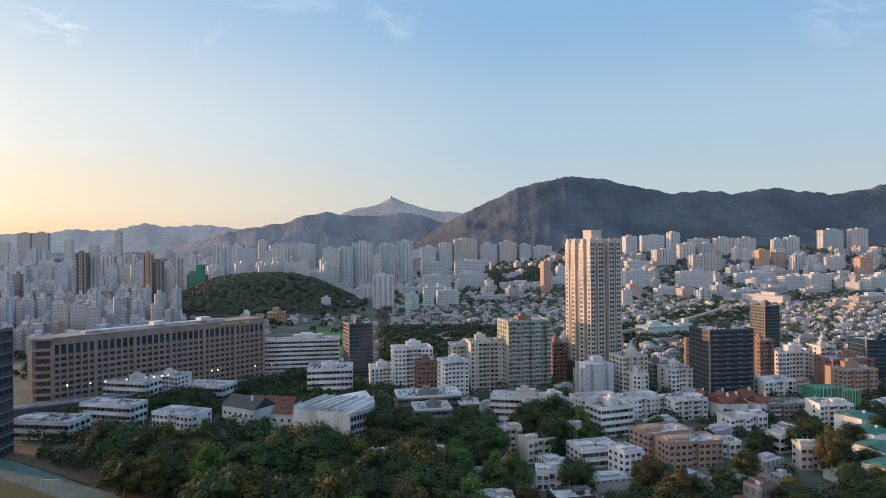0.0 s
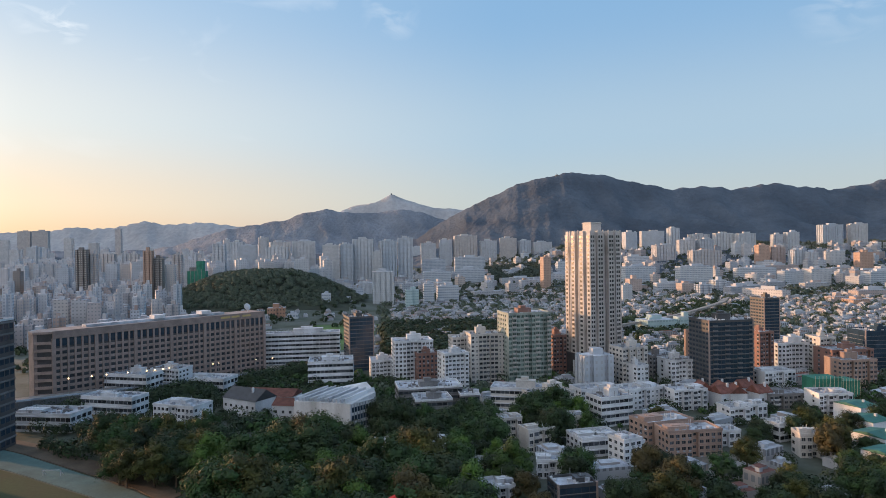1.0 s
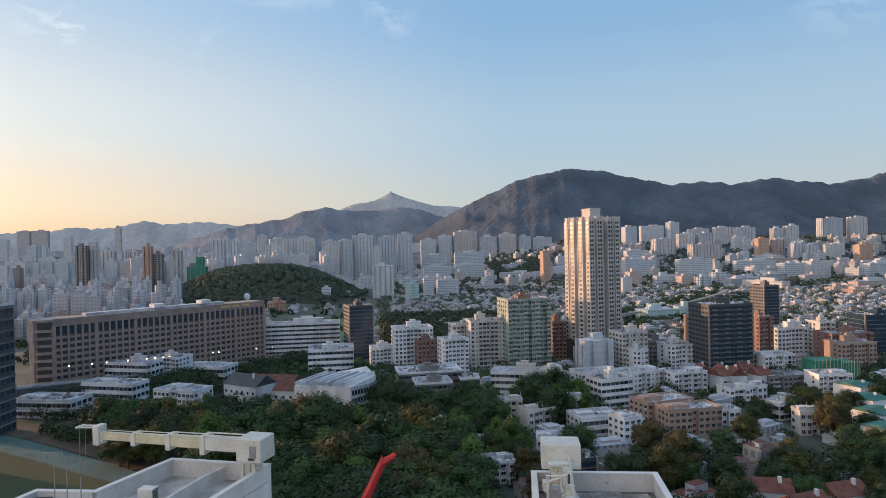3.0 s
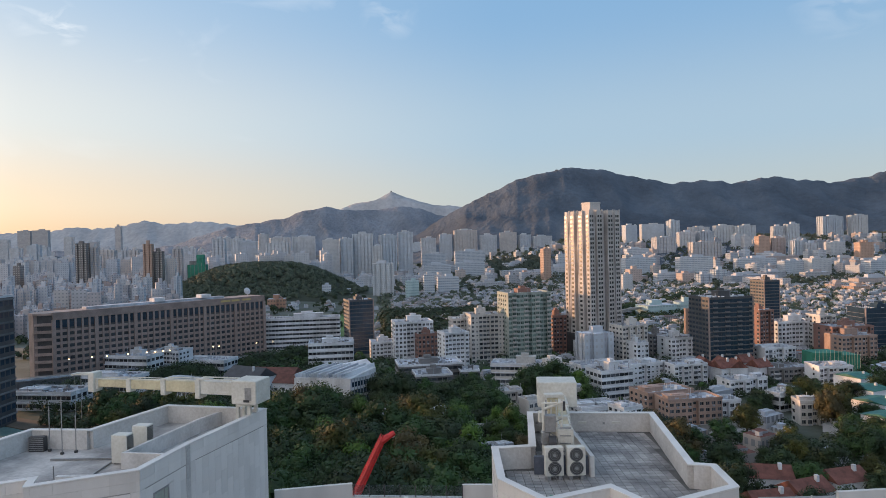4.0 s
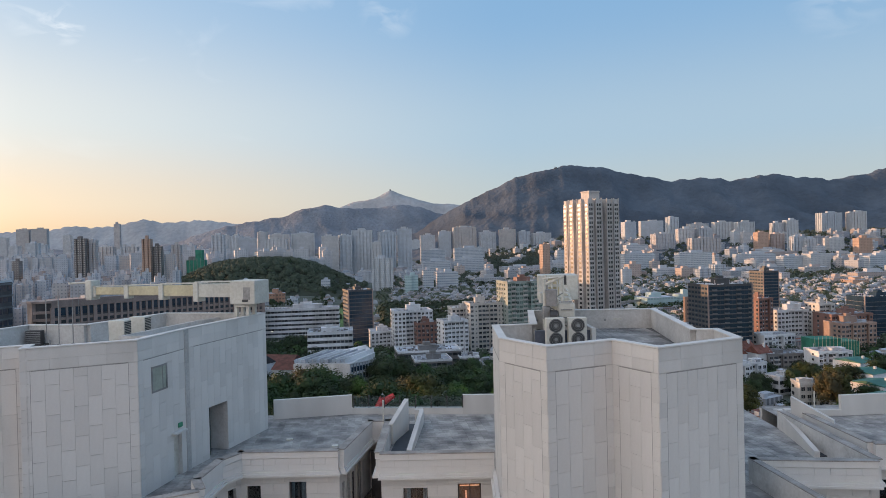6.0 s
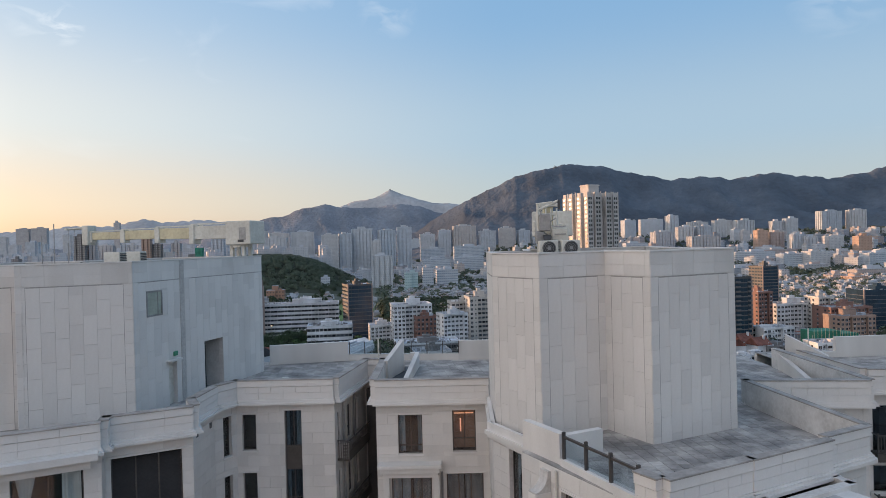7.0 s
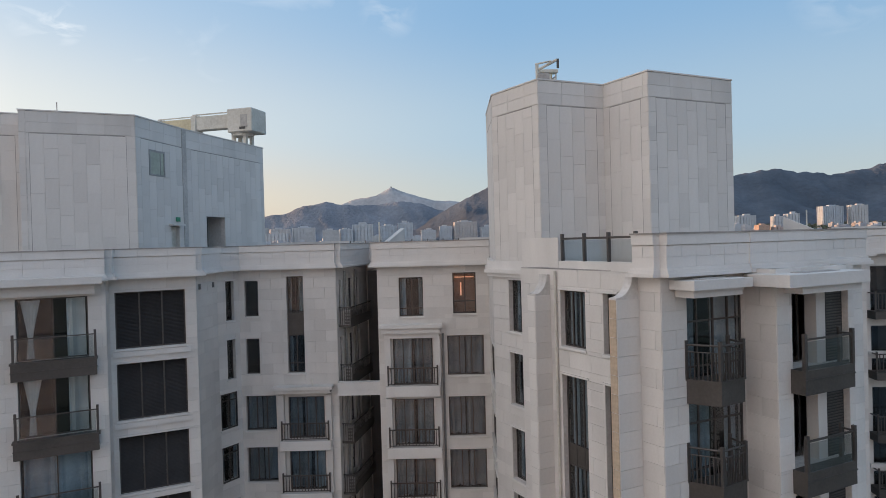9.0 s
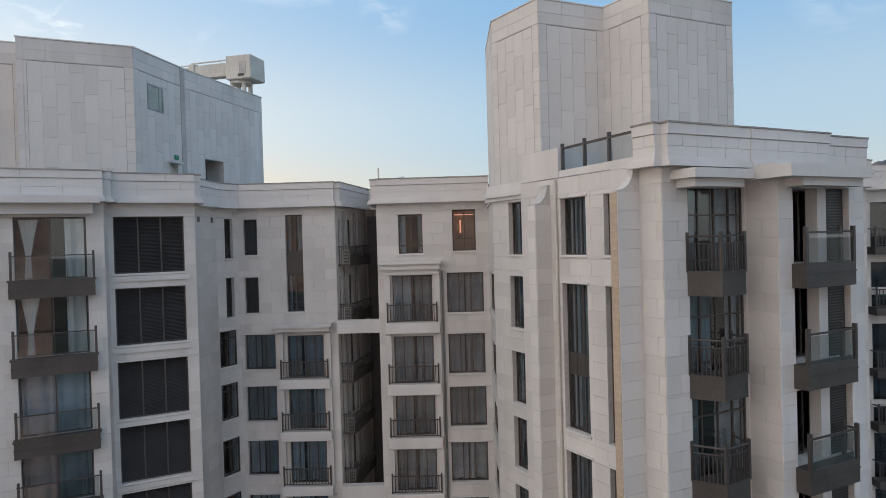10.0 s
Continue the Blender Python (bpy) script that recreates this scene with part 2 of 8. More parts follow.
def ring_wall(poly, d, z0, z1, bm=None):
    """A parapet of thickness d round an outline."""
    bm = bm or bmesh.new()
    inn = inset_path(poly, d)
    n = len(poly)
    for i in range(n):
        j = (i + 1) % n
        a, b, c, e = poly[i], poly[j], inn[j], inn[i]
        quads(bm, ((*a, z0), (*b, z0), (*c, z0), (*e, z0), (*a, z1), (*b, z1), (*c, z1), (*e, z1)))
    bmesh.ops.recalc_face_normals(bm, faces=bm.faces[:])
    return bm


# ---- ground: one sheet from the trees below to the mountains ----
def smooth(a, b, x):
    t = min(max((x - a) / (b - a), 0.0), 1.0)
    return t * t * (3 - 2 * t)


def along(pairs, x):
    """Eased height along a ridge from a few summits and saddles."""
    if x <= pairs[0][0]:
        return pairs[0][1]
    for (x0, h0), (x1, h1) in zip(pairs, pairs[1:]):
        if x <= x1:
            return h0 + (h1 - h0) * (0.6 * (x - x0) / (x1 - x0) + 0.4 * smooth(x0, x1, x))
    return pairs[-1][1]


# ridges: how far off, how deep they spread, and heights over the bearing (x/y)
MAIN = (3000, 900, ((-0.10, 60), (-0.042, 124), (-0.016, 174), (0.014, 224), (0.040, 269), (0.074, 314), (0.117, 367), (0.151, 396), (0.194, 415), (0.223, 409), (0.257, 393), (0.287, 369), (0.347, 334), (0.402, 340), (0.440, 331), (0.500, 352), (0.551, 335), (0.594, 321), (0.636, 343), (0.669, 367), (0.782, 425), (1.0, 300)))
SIDE = (3700, 700, ((-0.45, 90), (-0.412, 107), (-0.353, 168), (-0.327, 199), (-0.293, 219), (-0.242, 243), (-0.203, 289), (-0.173, 303), (-0.139, 286), (-0.105, 278), (-0.061, 305), (-0.033, 282), (-0.007, 249), (0.039, 185), (0.2, 120)))
PEAK = (4650, 420, ((-0.22, 230), (-0.190, 299), (-0.148, 360), (-0.122, 394), (-0.101, 413), (-0.077, 456), (-0.054, 415), (-0.011, 361), (0.040, 345), (0.12, 300), (0.3, 250)))
FARL = (4400, 500, ((-0.9, 160), (-0.753, 170), (-0.668, 201), (-0.642, 216), (-0.600, 222), (-0.561, 252), (-0.531, 236), (-0.497, 242), (-0.472, 267), (-0.444, 281), (-0.412, 257), (-0.386, 266), (-0.361, 266), (-0.318, 246), (-0.267, 197), (-0.1, 150)))


def ridge(spec, x, y):
    d, w, line = spec
    b = x / max(y, 1.0)
    gully = noise.noise((b * 22 + y * 0.0012, 3.1, d * 0.01 + y * 0.0006)) * 0.42 + noise.noise((b * 60 - y * 0.002, 7.7, y * 0.001)) * 0.30 + noise.noise((b * 150, 4.4, y * 0.004)) * 0.14
    h = along(line, b)
    h += noise.noise((b * 45, 1.3, d * 0.02)) * 7 + noise.noise((b * 130, 5.3, d * 0.02)) * 4 + noise.noise((b * 420, 2.3, d * 0.02)) * 2.5
    s = (y - d) / w
    if s < 0:
        s = s * (1.0 + 0.10 * gully * min(1.0, -2.5 * s))
        k = max(0.0, 1 + s)
        k = k ** 1.35
        # spurs and ravines run down the slope at all angles
        spur = (0.5 - abs(noise.noise((x / 210 + y / 520, y / 330 - x / 900, d * 0.01)))) * 62 + (0.5 - abs(noise.noise((x / 85, y / 120 + x / 260, 3.3)))) * 26
        return h * k + (spur - 38) * min(1.0, 4 * k * (1 - k)) * min(1.0, h / 300)
    k = max(0.0, 1 - s * 0.8)
    return h * k


def ground_z(x, y):
    if y < 60:
        return 0.0
    b = x / y
    # the land climbs gently to the foot of the mountains on the far right
    z = 85 * smooth(1150, 2250, y) * smooth(-0.12, 0.22, b)
    # wooded knoll
    k = ((x + 285) / 128) ** 2 + ((y - 1045) / 125) ** 2
    kn = 50 * math.exp(-k ** 1.6) if k < 6 else 0.0
    z = z + kn
    if y > 1500:
        z = max(z, *(ridge(s, x, y) for s in (MAIN, SIDE, PEAK, FARL)))
    return z


def build_ground():
    me = bpy.data.meshes.new("ground")
    angs = [radians(a) for a in np.concatenate([np.arange(-180, -48, 6.0), np.arange(-48, 48, 0.22), np.arange(48, 180, 6.0)])]
    rads = [0.0] + list(np.geomspace(40, 1900, 60)) + list(np.linspace(1950, 5600, 110))
    verts, faces, ids = [], [], []
    na = len(angs)
    for r in rads:
        for a in angs:
            x, y = r * math.sin(a), r * math.cos(a)
            verts.append((x, y, ground_z(x, y)))
    for i in range(len(rads) - 1):
        for j in range(na):
            k = (j + 1) % na
            faces.append((i * na + j, i * na + k, (i + 1) * na + k, (i + 1) * na + j))
            c = [verts[q] for q in faces[-1]]
            rise = max(v[2] for v in c) - min(v[2] for v in c)
            run = max(rads[i + 1] - rads[i], 1)
            x, y = c[0][0], c[0][1]
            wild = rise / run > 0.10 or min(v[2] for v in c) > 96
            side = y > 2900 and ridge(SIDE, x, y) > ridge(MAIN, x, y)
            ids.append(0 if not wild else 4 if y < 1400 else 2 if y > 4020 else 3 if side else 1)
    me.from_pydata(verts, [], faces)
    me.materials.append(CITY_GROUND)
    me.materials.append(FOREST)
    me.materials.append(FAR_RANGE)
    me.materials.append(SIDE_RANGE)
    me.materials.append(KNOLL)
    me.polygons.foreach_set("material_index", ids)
    me.shade_smooth()
    me.update()
    ob = new("ground", me)
    return tagged(ob, "city ground rising to dark wooded mountains", "ground", kind="structure")


CITY_GROUND = material("city_ground", (0.090, 0.105, 0.095), 0.95, vary=0.5, scale=0.03, fine=0.3, second=(0.035, 0.048, 0.026), bump=0.3, dist=0.5)
# Haze is mixed into these three: bluer and paler the farther the range.
FOREST = material("hazed_mountain_forest", (0.066, 0.088, 0.118), 1.0, vary=0.5, scale=0.006, fine=0.05, second=(0.044, 0.062, 0.088), bump=0.7, dist=12.0)
SIDE_RANGE = material("hazed_side_forest", (0.160, 0.185, 0.222), 1.0, vary=0.35, scale=0.005, fine=0.05, second=(0.122, 0.144, 0.180), bump=0.8, dist=14.0)
FAR_RANGE = material("hazed_far_range", (0.34, 0.355, 0.38), 1.0, vary=0.2, scale=0.004, fine=0.04, bump=0.4, dist=14.0)
KNOLL = material("knoll_undergrowth", (0.032, 0.042, 0.026), 1.0, vary=0.4, scale=0.05, fine=0.4, bump=0.5, dist=1.0)
build_ground()


# ---- the limestone apartment building ----
HEADS = [57.2, 53.85, 50.4, 47.4, 44.25, 41.1, 37.95, 34.8, 31.65, 28.5, 25.35, 22.2, 19.05, 15.9, 12.75, 9.6, 6.45]
TOP, DECK = 59.25, 58.0
building = thing("apartment_building", "cream limestone apartment building with dark bronze windows and roof terraces", "apartment building")


class Face:
    """One upright wall face, from p to q as seen from outside (left to right)."""

    def __init__(self, p, q):
        self.p, self.q = Vector((*p, 0)), Vector((*q, 0))
        d = self.q - self.p
        self.length = d.length
        self.u = d.normalized()
        self.n = Vector((self.u.y, -self.u.x, 0))
        # local: x along the wall, y into the building, z up
        self.m = Matrix.Translation(self.p) @ Matrix((self.u, -self.n, Vector((0, 0, 1)))).transposed().to_4x4()


def cells(u0, u1, z0, z1, holes):
    us = sorted({u0, u1, *(min(max(h[i], u0), u1) for h in holes for i in (0, 1))})
    zs = sorted({z0, z1, *(min(max(h[i], z0), z1) for h in holes for i in (2, 3))})
    for a, b in zip(zs, zs[1:]):
        run = None
        for c, d in zip(us, us[1:]):
            hole = any(h[0] < (c + d) / 2 < h[1] and h[2] < (a + b) / 2 < h[3] for h in holes)
            if hole:
                if run:
                    yield (*run, a, b)
                run = None
            else:
                run = (run[0], d) if run else (c, d)
        if run:
            yield (*run, a, b)


slab_meshes = {}
slab_count = [0]


def slab(w, h):
    key = (round(w, 2), round(h, 2))
    if key not in slab_meshes:
        bm = bmesh.new()
        g, o = 0.004, 0.002
        quads(bm, ((g + o, -.022, g + o), (w - g - o, -.022, g + o), (w - g, 0.0, g), (g, 0.0, g),
                   (g + o, -.022, h - g - o), (w - g - o, -.022, h - g - o), (w - g, 0.0, h - g), (g, 0.0, h - g)))
        bmesh.ops.recalc_face_normals(bm, faces=bm.faces[:])
        me = bpy.data.meshes.new("stone_slab")
        bm.to_mesh(me)
        bm.free()
        me.materials.append(STONE)
        slab_meshes[key] = me
    return slab_meshes[key]


def wall(name, f, z0, z1, holes=(), thick=0.32, course=0.62, length=1.25, upright=False, singles=24, clad_from=34.0):
    """A wall with true openings, clad with stone slabs between recessed joints."""
    L = f.length
    us = sorted({0.0, L, *(min(max(h[i], 0), L) for h in holes for i in (0, 1))})
    zs = sorted({z0, z1, *(min(max(h[i], z0), z1) for h in holes for i in (2, 3))})
    bm = plate(us, zs, lambda x, z: not any(h[0] < x < h[1] and h[2] < z < h[3] for h in holes), 0.0, thick)
    w = part(name, bm, STONE_BODY, building, m=f.m)
    joined = bmesh.new()
    done = 0
    rows = []
    zt = z1
    i = 0
    low = max(z0, clad_from)
    while zt > low + 0.05:
        zb = max(zt - (course if not upright else course), low)
        us, off = [0.0], (0.5 * length if i % 2 else length)
        while off < f.length - 0.12:
            us.append(off)
            off += length
        us.append(f.length)
        for a, b in zip(us, us[1:]):
            rows.append((a, b, zb, zt))
        zt, i = zb, i + 1
    if upright:
        rows, u, i = [], 0.0, 0
        while u < f.length - 0.01:
            v = min(u + course, f.length)
            if f.length - v < 0.15:
                v = f.length
            z, zz = z1, z1 - (length * (0.45 if i % 2 else 0.95))
            while z > low + 0.02:
                zz = max(zz, low)
                rows.append((u, v, zz, z))
                z, zz = zz, zz - length
            u, i = v, i + 1
    for r in rows:
        near = [h for h in holes if h[0] < r[1] and h[1] > r[0] and h[2] < r[3] and h[3] > r[2]]
        for a, b, c, d in cells(*r, near):
            if b - a < 0.04 or d - c < 0.04:
                continue
            if done < singles:
                part("stone_slab", slab(b - a, d - c), None, w, m=Matrix.Translation((a, 0, c)))
                done += 1
            else:
                g = 0.004
                quads(joined, ((a + g, -.022, c + g), (b - g, -.022, c + g), (b - g, 0, c + g), (a + g, 0, c + g),
                               (a + g, -.022, d - g), (b - g, -.022, d - g), (b - g, 0, d - g), (a + g, 0, d - g)))
    if joined.verts:
        tagged(part("stone_cladding", joined, STONE, w), kind="stuff")
    else:
        joined.free()
    return w


def glass_pane_material():
    m = bpy.data.materials.new("clear_window_glass")
    m.use_nodes = True
    n, l = m.node_tree.nodes, m.node_tree.links
    n.clear()
    out, mix = n.new("ShaderNodeOutputMaterial"), n.new("ShaderNodeMixShader")
    tr, gl, lw, pw = n.new("ShaderNodeBsdfTransparent"), n.new("ShaderNodeBsdfGlossy"), n.new("ShaderNodeLayerWeight"), n.new("ShaderNodeMath")
    tr.inputs[0].default_value = (0.86, 0.89, 0.90, 1)
    gl.inputs["Roughness"].default_value = 0.02
    pw.operation = "POWER"
    pw.inputs[1].default_value = 3.0
    ad = n.new("ShaderNodeMath")
    ad.operation, ad.use_clamp = "MULTIPLY_ADD", True
    ad.inputs[1].default_value, ad.inputs[2].default_value = 0.85, 0.06
    l.new(lw.outputs["Facing"], pw.inputs[0])
    l.new(pw.outputs[0], ad.inputs[0])
    l.new(ad.outputs[0], mix.inputs[0])
    l.new(tr.outputs[0], mix.inputs[1])
    l.new(gl.outputs[0], mix.inputs[2])
    l.new(mix.outputs[0], out.inputs[0])
    return m


PANE = glass_pane_material()
mesh_store = {}


def stored(key, make, mat, smooth_it=False):
    if key not in mesh_store:
        bm = make()
        me = bpy.data.meshes.new(key[0])
        bm.to_mesh(me)
        bm.free()
        me.materials.append(mat)
        if smooth_it:
            me.shade_smooth()
        mesh_store[key] = me
    return mesh_store[key]


def frame_bm(w, h, mull, trans, t=0.055, depth=0.07):
    xs = [(0, t), (w - t, w)] + [(x * w - t / 2, x * w + t / 2) for x in mull]
    zs = [(0, t), (h - t, h)] + [(z * h - t / 2, z * h + t / 2) for z in trans]
    return plate(sorted({v for p in xs for v in p}), sorted({v for p in zs for v in p}),
                 lambda x, z: any(a < x < b for a, b in xs) or any(a < z < b for a, b in zs), 0.0, depth)


def curtain_bm(w, h, waves, amp=0.075):
    bm = bmesh.new()
    n = max(8, int(w * 14))
    prev = None
    for i in range(n + 1):
        x = w * i / n
        y = amp * (math.sin(i * waves + 1.7 * math.sin(i * 0.37)) + 0.7 * math.sin(i * waves * 0.43 + w * 5))
        cur = (bm.verts.new((x, y, 0)), bm.verts.new((x, y * 0.7, h)))
        if prev:
            bm.faces.new((prev[0], cur[0], cur[1], prev[1]))
        prev = cur
    return bm


def window(f, u0, u1, z0, z1, mull=(0.5,), trans=(), curtain=0.7, back=0.20, sill=True, head=True, mat=None, ccol=None, louvre=False, name="window"):
    """A bronze window in an opening: frame, pane, curtain, stone sill and head."""
    w, h = round(u1 - u0, 2), round(z1 - z0, 2)
    fr = part(name, stored(("window_frame", w, h, mull, trans), lambda: frame_bm(w, h, mull, trans), BRONZE), None, building, m=f.m @ Matrix.Translation((u0, back, z0)))
    if louvre:
        def slats():
            bm = bmesh.new()
            z = 0.06
            while z < h - 0.07:
                quads(bm, ((.05, .012, z), (w - .05, .012, z), (w - .05, .05, z + .045), (.05, .05, z + .045),
                           (.05, .012, z + .012), (w - .05, .012, z + .012), (w - .05, .05, z + .057), (.05, .05, z + .057)))
                z += 0.065
            return bm
        tagged(part("louvre_slats", stored(("louvre_slats", w, h), slats, LOUVRE), None, fr, "dark louvre slats"), kind="stuff")
        for x in mull:
            part("mullion", stored(("louvre_mullion", h), lambda: boxes((-.035, .035, -.03, .0, 0, h)), BRONZE_PANEL), None, fr, m=Matrix.Translation((x * w, 0, 0)))
        # near-black sheet for the shade behind the slats
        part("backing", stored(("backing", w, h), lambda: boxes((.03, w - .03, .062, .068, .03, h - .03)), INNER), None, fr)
    else:
        p = part("pane", stored(("pane", w, h), lambda: boxes((.04, w - .04, .03, .042, .04, h - .04)), PANE), None, fr)
        p.visible_shadow = False
        if curtain > 0:
            curtain = min(0.96, curtain * 1.22)
            left = curtain * (0.5 + 0.15 * math.sin(u0 * 7 + z0))
            for a, b in ((0.03, left), (1 - (curtain - left), 0.97)):
                if b - a > 0.06:
                    cw = round((b - a) * w, 2)
                    part("curtain", stored(("curtain", cw, h), lambda: curtain_bm(cw, h - 0.1, 1.1), ccol or CURTAIN), None, fr, m=Matrix.Translation((a * w, 0.22, 0.05)))
    if sill:
        part("sill", stored(("sill", w), lambda: soft_box(-0.06, w + 0.06, -0.08, 0.2, -0.10, -0.004, 0.012), STONE_BAND), None, fr, m=Matrix.Translation((0, -back, 0)))
    if head:
        part("lintel", stored(("lintel", w), lambda: boxes((-0.09, w + 0.12, -0.07, -0.024, 0.02, 0.09)), STONE_BAND), None, fr, m=Matrix.Translation((0, -back, h)))
    return fr


def balcony_rail(f, u0, u1, z, depth, height=1.0, mat=None):
    """A bronze balustrade of upright bars with corner posts, on a stone ledge."""
    w, d = round(u1 - u0, 2), depth

    rail = part("balustrade", stored(("balustrade_rail", w, d), lambda: boxes((0, w, -d, -d + .06, height - .06, height), (0, w, -d, -d + .05, .06, .10),
                                                                              (0, .05, -d + .06, 0, height - .06, height), (w - .05, w, -d + .06, 0, height - .06, height)), BRONZE), None, building, m=f.m @ Matrix.Translation((u0, 0, z)))
    bar = stored(("bar",), lambda: boxes((-.021, .021, -.015, .015, .1, height - .06)), BRONZE)
    n = max(6, int(w / 0.18))
    for i in range(1, n):
        part("bar", bar, None, rail, m=Matrix.Translation((w * i / n, -d + .03, 0)))
    post = stored(("post",), lambda: boxes((-.04, .04, -.04, .04, 0, height + .12)), BRONZE)
    for x in (0.03, w - 0.03):
        part("post", post, None, rail, m=Matrix.Translation((x, -d + .03, 0)))
    return rail


def stones(L, y, z):
    """The two courses of a parapet, cut into stones with open joints."""
    n = max(1, round(L / 1.5))
    for k in range(n):
        a, b = -.02 + (L + .04) * k / n, -.02 + (L + .04) * (k + 1) / n
        m = (a + b) / 2
        yield (a + .004, b - .004, y, 0.0, z - 1.12, z - 0.78)
        yield (a + .004, m - .004, y, 0.0, z - 0.772, z - 0.42)
        yield (m + .004, b - .004, y, 0.0, z - 0.772, z - 0.42)
        yield (a + .003, b - .003, y - .04, .02, z - 0.39, z - 0.06)


def cornice(name, pts, closed=False, z=TOP, out=0.0):
    """A stepped parapet band along wall tops: fascia, reveal line, and a projecting moulding below."""
    for i in range(len(pts) - 1):
        f = Face(pts[i], pts[i + 1])
        L = f.length
        band = part(name, boxes((0, L, -.26 - out, .0, z - 1.12, z - 0.06)), STONE_BODY, building, m=f.m)
        for a, b, c, d, e, g in stones(L, -.30 - out, z):
            part("parapet_stone", stored(("parapet_stone", round(b - a, 2), round(d - c, 2), round(g - e, 2)), lambda: boxes((0, round(b - a, 2), 0, d - c, 0, g - e)), STONE_BAND), None, band, m=Matrix.Translation((a, c, e)))
        part("moulding", boxes((-.1, L + .1, -.42 - out, .05, z - 1.30, z - 1.20), (-.14, L + .14, -.50 - out, .05, z - 1.42, z - 1.30), (-.05, L + .05, -.36 - out, .05, z - 1.20, z - 1.122)), STONE_BAND, band)
        part("coping", boxes((-.05, L + .05, -.37 - out, .10, z - 0.056, z)), COPING, band)
        part("parapet_back", boxes((0, L, 0.004, .10, DECK, z - 0.06)), RENDER_IN, band)


# wall lines, outside face
P_BAY1 = ((-27.7, 23.4), (-15.3, 29.7))
P_BAY2 = ((-15.55, 30.5), (-12.15, 32.25))
SIDE_A = ((-12.15, 32.25), (-12.9, 33.7))
SIDE_L = ((-12.9, 33.7), (-12.7, 36.8))
CHAM_L = ((-12.7, 36.8), (-11.9, 38.2))
INNER_L = ((-11.9, 38.2), (-6.25, 38.1))
REC_L = ((-6.25, 38.1), (-5.2, 44.2))
REC_B = ((-5.2, 44.2), (-3.75, 44.2))
REC_R = ((-3.75, 44.2), (-3.75, 37.3))
CENTRE = ((-3.75, 37.3), (2.55, 37.2))
CEN_R = ((2.55, 37.2), (2.4, 31.6))
WALL7 = ((2.4, 31.6), (4.15, 28.2))
STEP = ((4.15, 28.2), (3.3, 27.8))
WALL8 = ((3.3, 27.8), (6.5, 21.7))
CORNER = ((6.5, 21.7), (6.95, 20.95))
FRONT1 = ((6.95, 20.95), (10.4, 22.7))
JOG = ((10.4, 22.7), (10.95, 21.6))
FRONT2 = ((10.95, 21.6), (14.61, 23.45))
END_A = ((14.61, 23.45), (14.3, 24.7))
FRONT3 = ((14.3, 24.7), (16.5, 25.95))
END_R = ((16.5, 25.95), (15.8, 34.9))
FAR_R = ((15.8, 34.9), (21.9, 34.2))


def rows(first, last):
    return HEADS[first:last]


WINDOW_GLOW = bpy.data.materials.new("orange_lamp_glow")
WINDOW_GLOW.use_nodes = True
WINDOW_GLOW.node_tree.nodes["Principled BSDF"].inputs["Emission Color"].default_value = (1.0, 0.36, 0.14, 1)
WINDOW_GLOW.node_tree.nodes["Principled BSDF"].inputs["Emission Strength"].default_value = 1.0
ROOM_WARM = material("terracotta_room_wall", (0.26, 0.15, 0.11), 0.8, vary=0.3, scale=1.0, fine=5)
# ---- walls and windows, bay by bay ----
SEEN = 6          # storeys that come into view


def storeys(fn):
    for i, h in enumerate(HEADS):
        fn(i, h)


def stack(f, u0, u1, height, first=0, **kw):
    """One window in each storey from `first` down; returns the holes."""
    holes = []
    for i, h in enumerate(HEADS):
        if i >= first:
            holes.append((u0, u1, h - height, h))
            opts = dict(kw)
            if i >= SEEN:
                opts.update(curtain=0, sill=False, head=False)
            window(f, u0, u1, h - height, h, **opts)
    return holes


